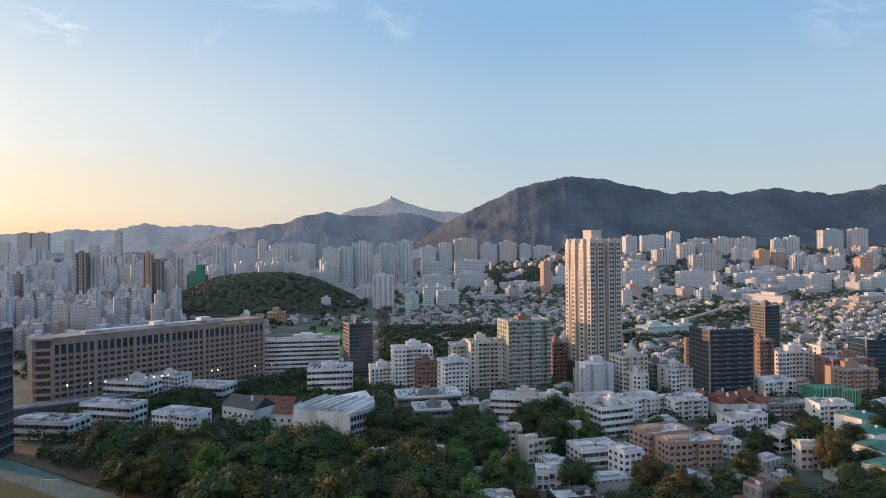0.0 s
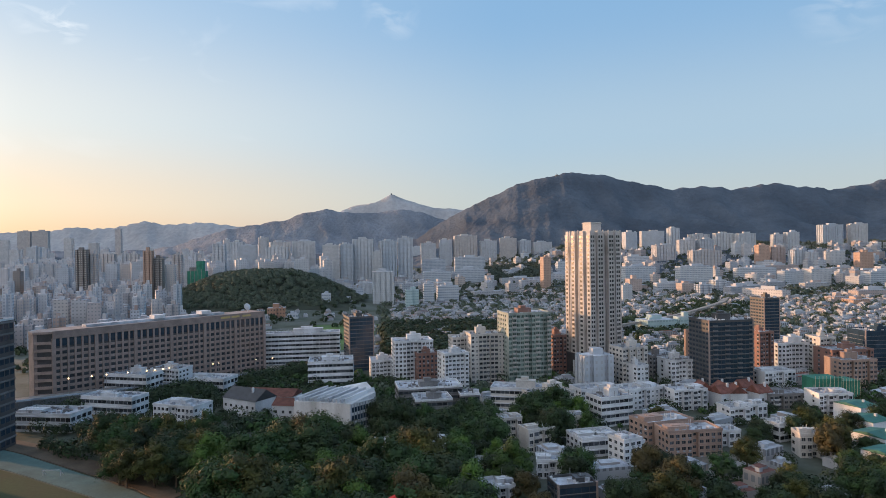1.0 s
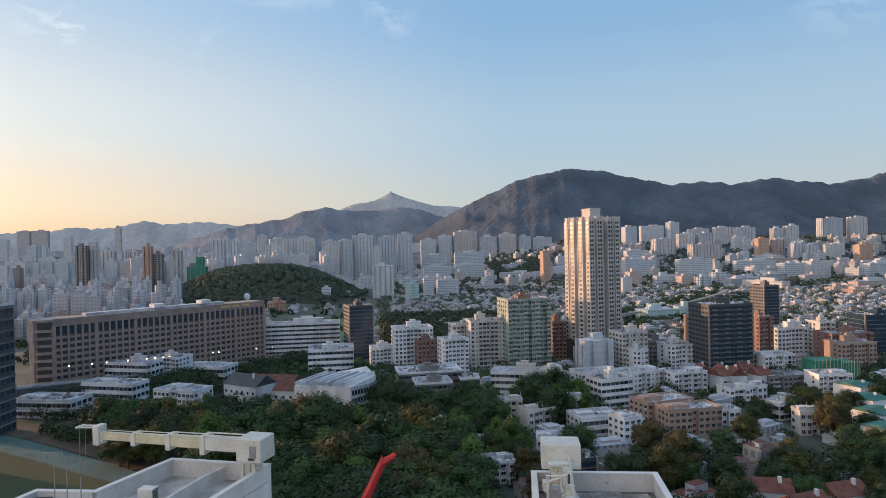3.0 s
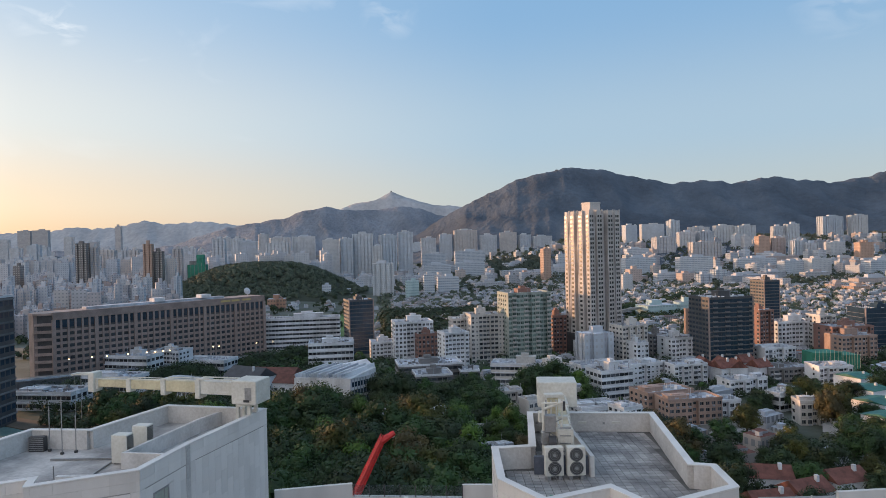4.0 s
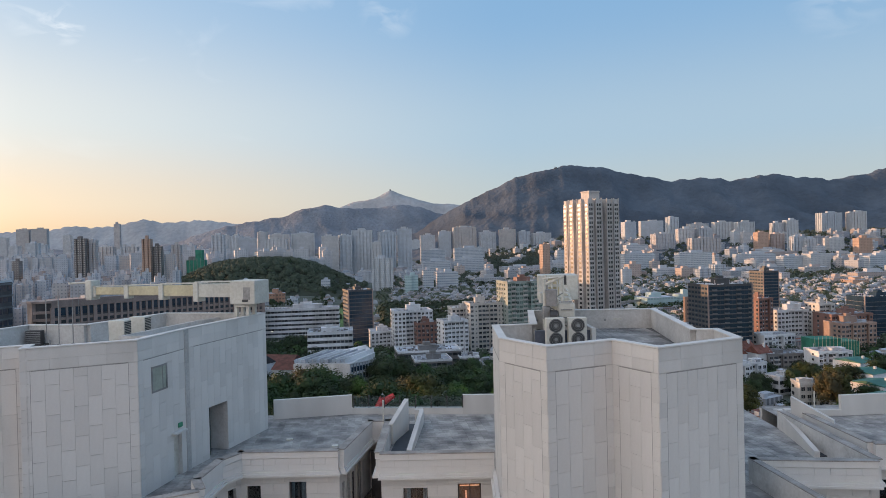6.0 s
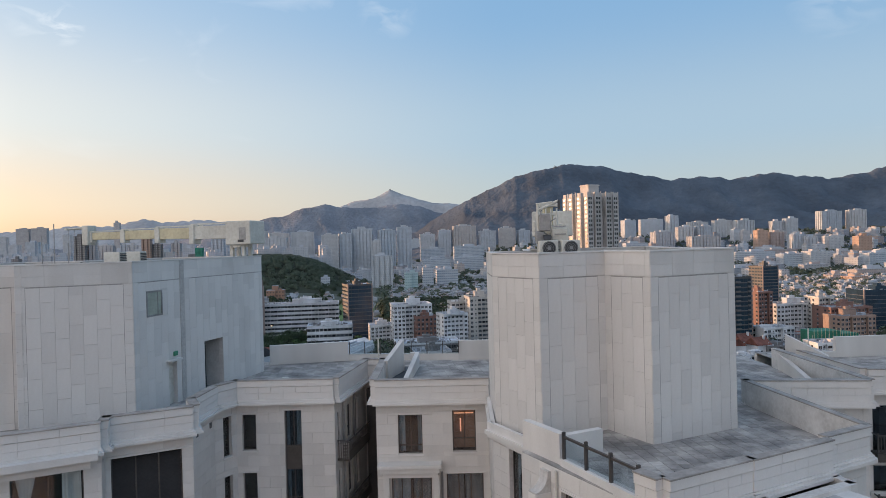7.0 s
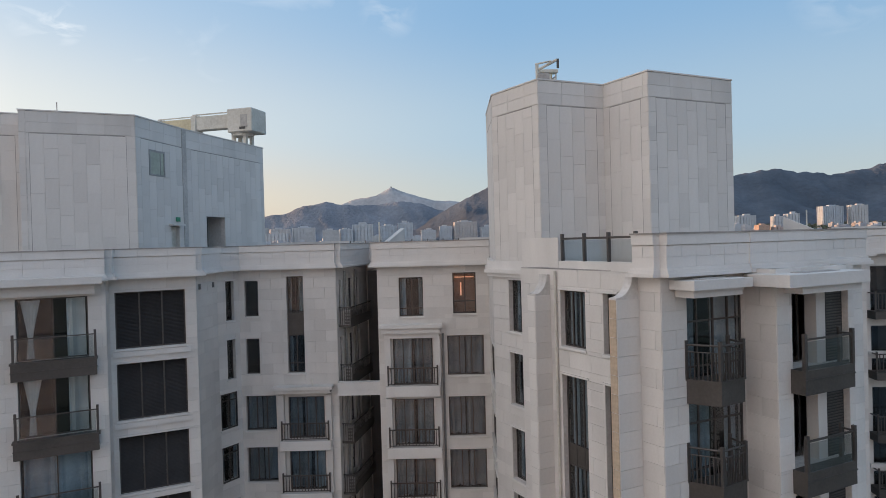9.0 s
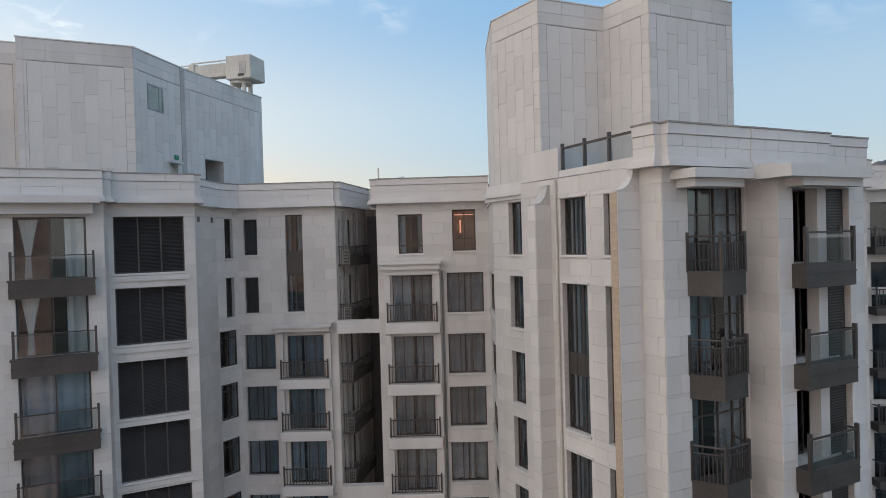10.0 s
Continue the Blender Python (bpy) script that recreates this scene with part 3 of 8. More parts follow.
# balcony bay beside the louvred bay
F = Face(*P_BAY1)
off = F.length - 5.95
holes = []
for i, h in enumerate(HEADS):
    hh = h - 0.02
    holes.append((off + 2.5, off + 5.25, h - 2.72, hh))
    fr = window(F, off + 2.5, off + 5.25, h - 2.72, hh, mull=(0.5,), trans=(), curtain=0.0, sill=False, head=i > 0 and False, back=0.22, name="balcony_door")
    if i < SEEN:
        if i < 2:
            def drape():
                bm = bmesh.new()
                prev = None
                for k in range(21):
                    t = k / 20
                    wid = 0.20 + 0.10 * (0.36 - t) / 0.36 if t < 0.36 else 0.20 + 0.56 * ((t - 0.36) / 0.64) ** 1.15
                    mid = 0.50 + 0.04 * (t - 0.36)
                    row = [bm.verts.new((mid + wid * (j / 14 - 0.5), 0.035 * math.sin(j * 1.9 + t), 0.05 + 2.55 * t)) for j in range(15)]
                    if prev:
                        for j in range(14):
                            bm.faces.new((prev[j], prev[j + 1], row[j + 1], row[j]))
                    prev = row
                return bm
            part("curtain", stored(("tied_curtain",), drape, CURTAIN_W, True), None, fr, "white sheer curtain tied back", m=Matrix.Translation((0, 0.12, 0)))
            part("curtain", stored(("curtain", 0.75, 2.6), lambda: curtain_bm(0.75, 2.6, 1.2), CURTAIN_W), None, fr, m=Matrix.Translation((1.9, 0.16, 0.03)))
        else:
            part("curtain", stored(("curtain", 2.6, 2.6), lambda: curtain_bm(2.6, 2.6, 1.15, 0.06), CURTAIN), None, fr, m=Matrix.Translation((0.07, 0.25, 0.03)))
        # shallow balcony: panelled bronze front, glass and handrail
        b = part("balcony", boxes((off + 2.3, off + 5.55, -0.42, 0.1, h - 3.50, h - 2.78), (off + 2.26, off + 5.60, -0.46, 0.1, h - 2.80, h - 2.72)), BRONZE_PANEL, building, "bronze panelled balcony front", m=F.m)
        part("rib", boxes((off + 2.28, off + 5.58, -0.44, -0.41, h - 3.14, h - 3.10)), BRONZE, b)
        part("handrail", boxes((off + 2.34, off + 5.52, -0.42, -0.37, h - 1.72, h - 1.67)), BRONZE, b)
        for x in (off + 2.36, off + 5.46):
            part("post", boxes((x, x + 0.10, -0.44, -0.34, h - 2.72, h - 1.50)), BRONZE, b)
        g = part("glass_panel", boxes((off + 2.48, off + 5.44, -0.40, -0.388, h - 2.70, h - 1.74)), PANE, b)
        g.visible_shadow = False
        # stone head that frames the bay
        part("bay_head", boxes((off + 2.2, off + 5.6, -0.28, -0.024, h + 0.03, h + 0.16)) if i else boxes((off - 3.0, off + 5.85, -1.00, -0.024, h + 0.55, h + 0.86), (off + 1.7, off + 5.55, -0.5, -0.024, h + 0.1, h + 0.55)), STONE_BAND, building, m=F.m)
wall("bay_wall", F, 0, 57.95, holes, singles=20)
wall("bay_return", Face(P_BAY1[1], P_BAY2[0]), 0, 57.95, singles=10)

# louvred bay
F = Face(*P_BAY2)
holes = []
for i, h in enumerate(HEADS):
    if i < SEEN:
        window(F, 0.25, 3.32, h - 2.66, h, mull=(0.34, 0.665), louvre=True, name="louvred_window", back=0.16)
        b = part("spandrel_band", boxes((0.1, 3.5, -0.10, -0.024, h - 3.02, h - 2.78)), STONE_BAND, building, m=F.m)
    else:
        window(F, 0.25, 3.32, h - 2.66, h, mull=(0.34, 0.665), curtain=0, sill=False, head=False)
    holes.append((0.25, 3.32, h - 2.66, h))
wall("bay_wall", F, 0, 57.95, holes, singles=20)

wall("side_wall", Face(*SIDE_A), 0, 57.95, singles=20)
F = Face(*SIDE_L)
wall("side_wall", F, 0, 57.95, singles=24)
for u in (0.75, 2.45):
    v = part("vent", boxes((u, u + 0.26, -0.05, 0.0, 57.0, 57.3)), GREY_METAL, building, "small square wall vent", m=F.m)
    part("grille", boxes(*[(u + .02, u + .24, -.058, -.05, 57.03 + k * .05, 57.055 + k * .05) for k in range(5)]), DARK_METAL, v)

# chamfer with narrow windows above and angled bays below
F = Face(*CHAM_L)
holes = []
for i, h in enumerate(HEADS):
    if i < 2:
        holes.append((0.62, 1.22, h - 2.2, h + 0.05))
        window(F, 0.62, 1.22, h - 2.2, h + 0.05, mull=(), trans=(0.22,), curtain=0.0)
    else:
        holes.append((0.05, 1.25, h - 1.5, h + 0.5))
        window(F, 0.05, 1.25, h - 1.5, h + 0.5, mull=(0.45,), trans=(0.8,), curtain=0.3, back=-0.02, sill=i < SEEN, head=i < SEEN)
wall("chamfer_wall", F, 0, 57.95, holes, singles=20)

F = Face(*INNER_L)
holes = []
for i, h in enumerate(HEADS):
    near = i < SEEN
    if i < 2:
        holes.append((0.33, 1.12, h - 2.06, h))
        window(F, 0.33, 1.12, h - 2.06, h, mull=(), trans=(0.25,), curtain=0.0)
    else:
        holes.append((0.24, 2.0, h - 1.9, h + 0.12))
        window(F, 0.24, 2.0, h - 1.9, h + 0.12, mull=(0.33, 0.66), curtain=0.8 if near else 0, sill=near, head=near)
        holes.append((2.7, 4.8, h - 2.4, h + 0.02))
        window(F, 2.7, 4.8, h - 2.4, h + 0.02, mull=(0.25, 0.5, 0.75), curtain=0.75 if near else 0, sill=False, head=False, back=0.1, name="balcony_window")
        if near:
            balcony_rail(F, 2.35, 5.1, h - 2.42, 0.42)
            s1 = part("balcony_slab", soft_box(2.25, 5.2, -0.55, -0.024, h - 2.98, h - 2.44, 0.02), STONE_BAND, building, m=F.m)
            for u in (2.2, 4.95):
                part("bay_pier", boxes((u, u + 0.3, -0.30, -0.024, h - 2.44, h + 0.17)), STONE_BAND, building, m=F.m)
holes.append((2.77, 3.75, 51.8, 57.4))
window(F, 2.77, 3.75, 54.0, 57.4, mull=(0.5,), trans=(0.39,), curtain=0.5, sill=False, name="tall_window")
part("spandrel_panel", boxes((2.77, 3.75, 0.18, 0.24, 54.0, 55.28)), BRONZE_PANEL, building, "bronze spandrel panel", m=F.m)
window(F, 2.77, 3.75, 51.8, 54.0, mull=(0.5,), trans=(0.25,), curtain=0.3, head=False, name="tall_window")
part("canopy", boxes((1.95, 5.4, -0.75, -0.024, 50.95, 51.12), (2.1, 5.25, -0.62, -0.024, 50.72, 50.95)), STONE_BAND, building, "stone canopy over balcony bay", m=F.m)
part("roof_vent", tube(bmesh.new(), (4.2, -0.3, 51.12), (4.2, -0.3, 51.5), 0.05), WHITE_METAL, building, m=F.m)
wall("courtyard_wall", F, 0, 57.95, holes, singles=24)

# light well with service balconies
F = Face(*REC_L)
holes = []
for i, h in enumerate(HEADS):
    near = i < SEEN
    for a, b in ((0.5, 0.95), (2.2, 3.0), (3.7, 4.4)):
        holes.append((a, b, h - 2.1, h - 0.1))
        window(F, a, b, h - 2.1, h - 0.1, mull=(), trans=(0.3,) if a > 2 else (), curtain=0, sill=False, head=False, back=0.1)
    if near:
        sb = part("service_balcony", boxes((0.35, 4.6, -0.75, 0.0, h - 2.86, h - 2.74)), BRONZE_PANEL, building, "dark service balcony with air conditioners", m=F.m)
        part("top_rail", boxes((0.35, 4.6, -0.75, -0.70, h - 1.74, h - 1.68), (0.35, 0.40, -0.70, 0, h - 1.74, h - 1.68)), BRONZE, sb)
        bar = stored(("service_bar",), lambda: boxes((-.015, .015, -.015, .015, 0, 1.05)), BRONZE)
        for k in range(24):
            part("bar", bar, None, sb, m=Matrix.Translation((0.4 + k * 0.175, -0.72, h - 2.74)))
        for k in range(5):
            part("bar", bar, None, sb, m=Matrix.Translation((0.375, -0.62 + k * 0.13, h - 2.74)))
        part("front_panel", boxes((0.36, 4.6, -0.74, -0.71, h - 2.74, h - 2.30)), BRONZE_PANEL, sb)
        end = part("air_conditioner", soft_box(0.42, 0.80, -0.70, -0.06, h - 2.74, h - 1.86, 0.02), GREY_METAL, building, "grey air conditioner at the end of a service balcony", m=F.m)
        part("louvre", boxes(*[(0.40, 0.42, -0.66, -0.36, h - 2.68 + j * .085, h - 2.635 + j * .085) for j in range(9)]), DARK_METAL, end)
        for k, u in enumerate((1.0, 2.0)):
            ac = part("air_conditioner", soft_box(u, u + 0.85, -0.66, -0.3, h - 2.72, h - 2.05, 0.02), GREY_METAL, building, "wall air conditioner unit on service balcony", m=F.m)
            part("louvre", boxes(*[(u + .05, u + .8, -.675, -.66, h - 2.66 + j * .085, h - 2.61 + j * .085) for j in range(7)]), DARK_METAL, ac)
            part("pipe", tube(bmesh.new(), (u + 1.0, -0.06, h - 3.0), (u + 1.0, -0.06, h + 0.2), 0.035, 6), WHITE_METAL, ac)
wall("light_well_wall", F, 0, 57.95, holes, singles=20, clad_from=40)
part("drain_pipe", tube(bmesh.new(), (1.3, -0.12, 0.5), (1.3, -0.12, 57.6), 0.07, 8), GREY_METAL, building, m=F.m)
part("drain_pipe", tube(bmesh.new(), (3.4, -0.12, 0.5), (3.4, -0.12, 57.6), 0.07, 8), GREY_METAL, building, m=F.m)
# Windows added across the well's back so that it reads dark.
F = Face(*REC_B)
holes = []
for i, h in enumerate(HEADS):
    holes.append((0.12, 1.33, h - 2.5, h - 0.05))
    window(F, 0.12, 1.33, h - 2.5, h - 0.05, mull=(0.5,), trans=(0.4,), curtain=0, sill=False, head=False, back=0.25)
wall("light_well_back", F, 0, 57.95, holes, singles=10, clad_from=40)
part("vent_duct", boxes((0.2, 1.2, -0.9, -0.5, 38, 57.4)), DARK_METAL, building, "dark vent duct in the light well", m=F.m)
wall("light_well_wall", Face(*REC_R), 0, 57.95, singles=10, clad_from=40)
# a stone tie beam crosses the mouth of the light well at each third storey
for z in (50.55, 41.1):
    part("tie_beam", boxes((-6.2, -3.76, 37.45, 37.9, z, z + 0.75)), STONE_BAND, building, "stone tie beam across light well")

F = Face(*CENTRE)
holes = [(1.2, 2.56, 55.0, 57.2), (4.25, 5.56, 55.08, 57.4)]
window(F, 1.2, 2.56, 55.0, 57.2, mull=(0.52,), trans=(0.2,), curtain=0.4)
lit = window(F, 4.25, 5.56, 55.08, 57.4, mull=(0.52,), trans=(0.3,), curtain=0.0)
part("wall_lamp", boxes((0.42, 0.50, 0.28, 0.32, 1.0, 1.75), (0.12, 1.2, 0.25, 0.29, 2.02, 2.07)), WINDOW_GLOW, lit, "glowing orange strip lamp inside the window")
part("room_panel", boxes((0.06, 1.26, 0.40, 0.44, 0.05, 2.25)), ROOM_WARM, lit, "terracotta wall of the lit room")
for i, h in enumerate(HEADS[1:], 1):
    near = i < SEEN
    holes.append((0.78, 3.02, h - 2.7, h - 0.08))
    window(F, 0.78, 3.02, h - 2.7, h - 0.08, mull=(0.25, 0.5, 0.75), curtain=0.75 if near else 0, sill=False, head=False, back=0.1, name="balcony_window")
    holes.append((3.86, 5.93, h - 2.25, h))
    window(F, 3.86, 5.93, h - 2.25, h, mull=(0.33, 0.66), curtain=0.85 if near else 0, sill=near, head=near)
    if near:
        balcony_rail(F, 0.48, 3.3, h - 2.68, 0.5)
        part("balcony_slab", soft_box(0.38, 3.42, -0.62, -0.024, h - 3.3, h - 2.70, 0.02), STONE_BAND, building, m=F.m)
        for u in (0.34, 3.12):
            part("bay_pier", boxes((u, u + 0.34, -0.42, -0.024, h - 2.70, h + 0.05)), STONE_BAND, building, m=F.m)
        if i == 1:
            part("canopy", boxes((0.08, 3.6, -0.85, -0.024, 54.42, 54.6), (0.2, 3.48, -0.7, -0.024, 54.12, 54.42), (0.34, 3.4, -0.5, -0.024, 53.82, 54.12)), STONE_BAND, building, "stone canopy over balcony bay", m=F.m)
wall("courtyard_wall", F, 0, 57.95, holes, singles=24)
part("drain_pipe", tube(bmesh.new(), (3.62, -0.12, 0.5), (3.62, -0.12, 54.0), 0.06, 8), GREY_METAL, building, m=F.m)

F = Face(*CEN_R)
holes = []
for i, h in enumerate(HEADS[1:], 1):
    holes.append((0.3, 4.9, h - 2.0, h + 0.1))
    window(F, 0.3, 4.9, h - 2.0, h + 0.1, mull=(0.33, 0.66), curtain=0, sill=i < SEEN, head=i < SEEN, back=0.08)
wall("wing_wall", F, 0, 57.95, holes, singles=20)

F = Face(*WALL7)
holes = []
for i, h in enumerate(HEADS):
    holes.append((1.36, 2.92, h - 2.25, h + 0.12))
    window(F, 1.36, 2.92, h - 2.25, h + 0.12, mull=(0.5,), curtain=0.25 if i < SEEN else 0, sill=i < SEEN, head=i < SEEN)
wall("wing_wall", F, 0, 57.95, holes, singles=24)
wall("wing_step", Face(*STEP), 0, 57.95, singles=4)

F = Face(*WALL8)
holes = []
du = 0.6
for i in range(len(HEADS)):
    h = HEADS[i]
    near = i < SEEN
    if i == 0:
        spans = ((h - 2.2, h - 0.04, ()),)
    elif i % 2 == 1 and i + 1 < len(HEADS):
        spans = ((HEADS[i + 1] - 2.1, h + 0.05, (0.38, 0.52)),)
    else:
        spans = ()
    for z0, z1, tr in spans:
        for a, b, mu in ((2.05 + du, 3.52 + du, (0.33, 0.66)), (4.5 + du, 5.15 + du, (0.5,))):
            holes.append((a, b, z0, z1))
            fr = window(F, a, b, z0, z1, mull=mu, trans=tr, curtain=0.7 if near else 0, sill=near, head=near, name="tall_window" if tr else "window")
            if tr:
                h2 = z1 - z0
                part("spandrel_panel", boxes((a + .05, b - .05, 0.215, 0.26, z0 + h2 * 0.38, z0 + h2 * 0.52)), BRONZE_PANEL, fr, "bronze spandrel panel", m=Matrix.Translation((-a, -0.20, -z0)))
wall("wing_wall", F, 0, 57.95, holes, singles=24)
part("drain_pipe", tube(bmesh.new(), (1.85 + du, -0.10, 0.5), (1.85 + du, -0.10, 57.9), 0.055, 8), WHITE_METAL, building, m=F.m)


def buttress(root, reach, ztop, thick=0.55, edge=None):
    """A stone fin that stands out from the wall, its top a concave scroll."""
    ux, uy = 0.891, 0.454
    vx, vy = -0.454, 0.891
    prof = [(0, 0), (reach, 0), (reach, ztop - 0.75)]
    for k in range(9):
        a = k / 8 * math.pi / 2
        prof.append((reach - (reach * 0.72) * math.sin(a), ztop - 0.75 * math.cos(a)))
    prof.append((0, ztop))
    bm = bmesh.new()
    fr = [bm.verts.new((root[0] - ux * s, root[1] - uy * s, z)) for s, z in prof]
    bk = [bm.verts.new((root[0] - ux * s + vx * thick, root[1] - uy * s + vy * thick, z)) for s, z in prof]
    bm.faces.new(fr)
    bm.faces.new(bk[::-1])
    for i in range(len(prof)):
        j = (i + 1) % len(prof)
        bm.faces.new((fr[i], fr[j], bk[j], bk[i]))
    bmesh.ops.recalc_face_normals(bm, faces=bm.faces[:])
    b = part("buttress", bm, STONE_BODY, building, "stone buttress with a concave scroll top")
    tip = (root[0] - ux * reach, root[1] - uy * reach)
    f = Face(tip, root)
    z, k = ztop - 0.8, 0
    while z > 36:
        part("stone_slab", slab(reach - 0.0, 0.62), None, b, m=f.m @ Matrix.Translation((0, 0, z - 0.62)))
        z -= 0.62
        k += 1
    g = Face((tip[0] + vx * thick, tip[1] + vy * thick), tip)
    z = ztop - 0.8
    while z > 36:
        bm = bmesh.new()
        part("edge_slab", stored(("edge_slab", thick), lambda: soft_box(0.009, thick - 0.009, -0.022, 0, 0.009, 0.61, 0.006), edge or STONE_WARM), None, b, m=g.m @ Matrix.Translation((0, 0, z - 0.62)))
        bm.free()
        z -= 0.62
    return b


buttress((4.30, 26.05), 0.82, 57.75, 0.5, STONE)
buttress((6.50, 21.75), 1.0, 57.9, 0.35)

wall("corner_wall", Face(*CORNER), 0, 57.95, singles=20)

# street front: glazed bay with pointed balconies
F = Face(*FRONT1)
holes = []
for i, h in enumerate(HEADS):
    z0 = HEADS[i + 1] + 0.02 if i + 1 < len(HEADS) else 0.5
    holes.append((1.1, 3.82, z0, h + 0.02))
    if i < SEEN:
        window(F, 1.1, 3.82, z0, h + 0.02, mull=(0.22, 0.5, 0.76), trans=(0.27, 0.72), curtain=0.6, sill=False, head=False, back=0.12, name="bay_window")
        b = part("balcony", prism([(1.0, 0.0), (1.55, -0.95), (2.75, -0.85), (3.0, 0.0)], h - 3.55, h - 2.80), BRONZE_PANEL, building, "bronze panelled pointed balcony", m=F.m)
        part("rib", prism([(0.97, 0.0), (1.53, -0.99), (2.78, -0.89), (3.03, 0.0)], h - 2.80, h - 2.74), BRONZE, b)
        path = ((1.02, -0.02), (1.55, -0.93), (2.73, -0.83), (2.98, -0.02))
        for (x0, y0), (x1, y1) in zip(path, path[1:]):
            part("handrail", tube(bmesh.new(), (x0, y0, h - 1.62), (x1, y1, h - 1.62), 0.035, 6), BRONZE, b)
            part("handrail", tube(bmesh.new(), (x0, y0, h - 1.85), (x1, y1, h - 1.85), 0.02, 6), BRONZE, b)
            n = max(3, int(math.hypot(x1 - x0, y1 - y0) / 0.13))
            bar = stored(("balcony_bar",), lambda: boxes((-.016, .016, -.016, .016, 0, 0.92)), BRONZE)
            for k in range(1, n):
                part("bar", bar, None, b, m=Matrix.Translation((x0 + (x1 - x0) * k / n, y0 + (y1 - y0) * k / n, h - 2.76)))
        post = stored(("corner_post",), lambda: boxes((-.05, .05, -.05, .05, 0, 1.28)), BRONZE)
        for x, y in path:
            part("post", post, None, b, m=Matrix.Translation((x, y, h - 2.76)))
    else:
        window(F, 1.1, 3.82, z0, h, mull=(0.22, 0.5, 0.76), curtain=0, sill=False, head=False)
wall("front_wall", F, 0, 57.95, holes, singles=20)
c = part("canopy", boxes((0.35, 3.0, -1.05, 0.0, 57.42, 57.72), (0.6, 2.8, -0.8, 0.0, 57.16, 57.42)), STONE_BAND, building, "stone canopy with a roof light", m=F.m)
part("roof_light", boxes((1.0, 2.2, -0.7, -0.45, 57.724, 57.76)), STONE_STRIP, c)

wall("front_jog", Face(*JOG), 0, 57.95, singles=20)

# street front: recessed balconies
F = Face(*FRONT2)
b0 = -0.38
holes = []
for i, h in enumerate(HEADS):
    near = i < SEEN
    holes.append((0.74, 3.78, h - 2.62, h - 0.08))
    if near:
        part("balcony_floor", boxes((0.74, 3.78, 0.02, 1.5, h - 2.78, h - 2.64)), RENDER_IN, building, m=F.m)
        part("balcony_soffit", boxes((0.74, 3.78, 0.33, 1.5, h - 0.08, h + 0.02)), RENDER_IN, building, m=F.m)
        part("balcony_pier", boxes((2.28, 2.76, 0.16, 0.60, h - 2.64, h - 0.08)), STONE, building, m=F.m)
        fr = part("balcony_door", stored(("balcony_doors",), lambda: frame_bm(1.5, 2.5, (0.5,), ()), BRONZE), None, building, m=F.m @ Matrix.Translation((0.74, 0.8, h - 2.64)))
        p = part("pane", stored(("pane", 1.5, 2.5), lambda: boxes((.04, 1.46, .03, .042, .04, 2.46)), PANE), None, fr)
        p.visible_shadow = False
        part("curtain", stored(("curtain", 0.5, 2.4), lambda: curtain_bm(0.5, 2.4, 1.2), CURTAIN), None, fr, m=Matrix.Translation((0.08, 0.2, 0.03)))
        sh = part("shutter", boxes((2.80, 3.76, 0.20, 0.24, h - 2.62, h - 0.10)), LOUVRE, building, "dark louvred screen on the balcony", m=F.m)
        part("slats", boxes(*[(2.84, 3.72, .185, .20, h - 2.55 + k * .1, h - 2.5 + k * .1) for k in range(24)]), BRONZE, sh)
        bal = part("balcony", boxes((0.62, 3.25, -0.55, 0.02, h - 3.42, h - 2.62)), BRONZE_PANEL, building, "bronze panelled balcony front", m=F.m)
        part("spandrel_panel", boxes((3.27, 3.78, -0.03, 0.02, h - 3.42, h - 2.62)), BRONZE_PANEL, building, m=F.m)
        part("rib", boxes((0.60, 3.27, -0.57, -0.55, h - 2.95, h - 2.90)), BRONZE, bal)
        part("handrail", boxes((0.62, 3.25, -0.54, -0.48, h - 1.62, h - 1.56), (3.17, 3.23, -0.48, 0.0, h - 1.62, h - 1.56)), BRONZE, bal)
        for x in (0.62, 3.13):
            part("post", boxes((x, x + 0.12, -0.56, -0.44, h - 2.62, h - 1.40)), BRONZE, bal)
        part("post", boxes((3.13, 3.25, -0.10, 0.0, h - 2.62, h - 1.40)), BRONZE, bal)
        g = part("glass_panel", boxes((0.74, 3.13, -0.52, -0.508, h - 2.60, h - 1.66)), PANE, bal)
        g.visible_shadow = False
wall("front_wall", F, 0, 57.95, holes, singles=20)
c = part("canopy", boxes((-0.6, 3.55, -0.95, 0.6, 57.40, 57.80), (0.35, 3.5, -0.7, 0.0, 57.14, 57.40)), STONE_BAND, building, "stone canopy with a roof light", m=F.m)
part("roof_light", boxes((0.6, 2.7, -0.45, -0.1, 57.804, 57.835)), STONE_STRIP, c)

wall("end_wall", Face(*END_A), 0, 57.95, singles=10)
wall("end_wall", Face(*FRONT3), 0, 57.95, singles=10)
wall("end_wall", Face(*END_R), 0, 57.95, singles=20)
F = Face(*FAR_R)
holes = []
for i, h in enumerate(HEADS):
    for a, b in ((1.0, 2.2), (4.0, 5.3)):
        holes.append((a, b, h - 2.2, h - 0.05))
        window(F, a, b, h - 2.2, h - 0.05, curtain=0.4 if i < SEEN else 0, sill=i < SEEN, head=i < SEEN)
wall("courtyard_wall", F, 0, 57.95, holes, singles=20)
F = Face((21.9, 34.2), (22.0, 44))
wall("light_well_wall", F, 0, 57.95, singles=4)
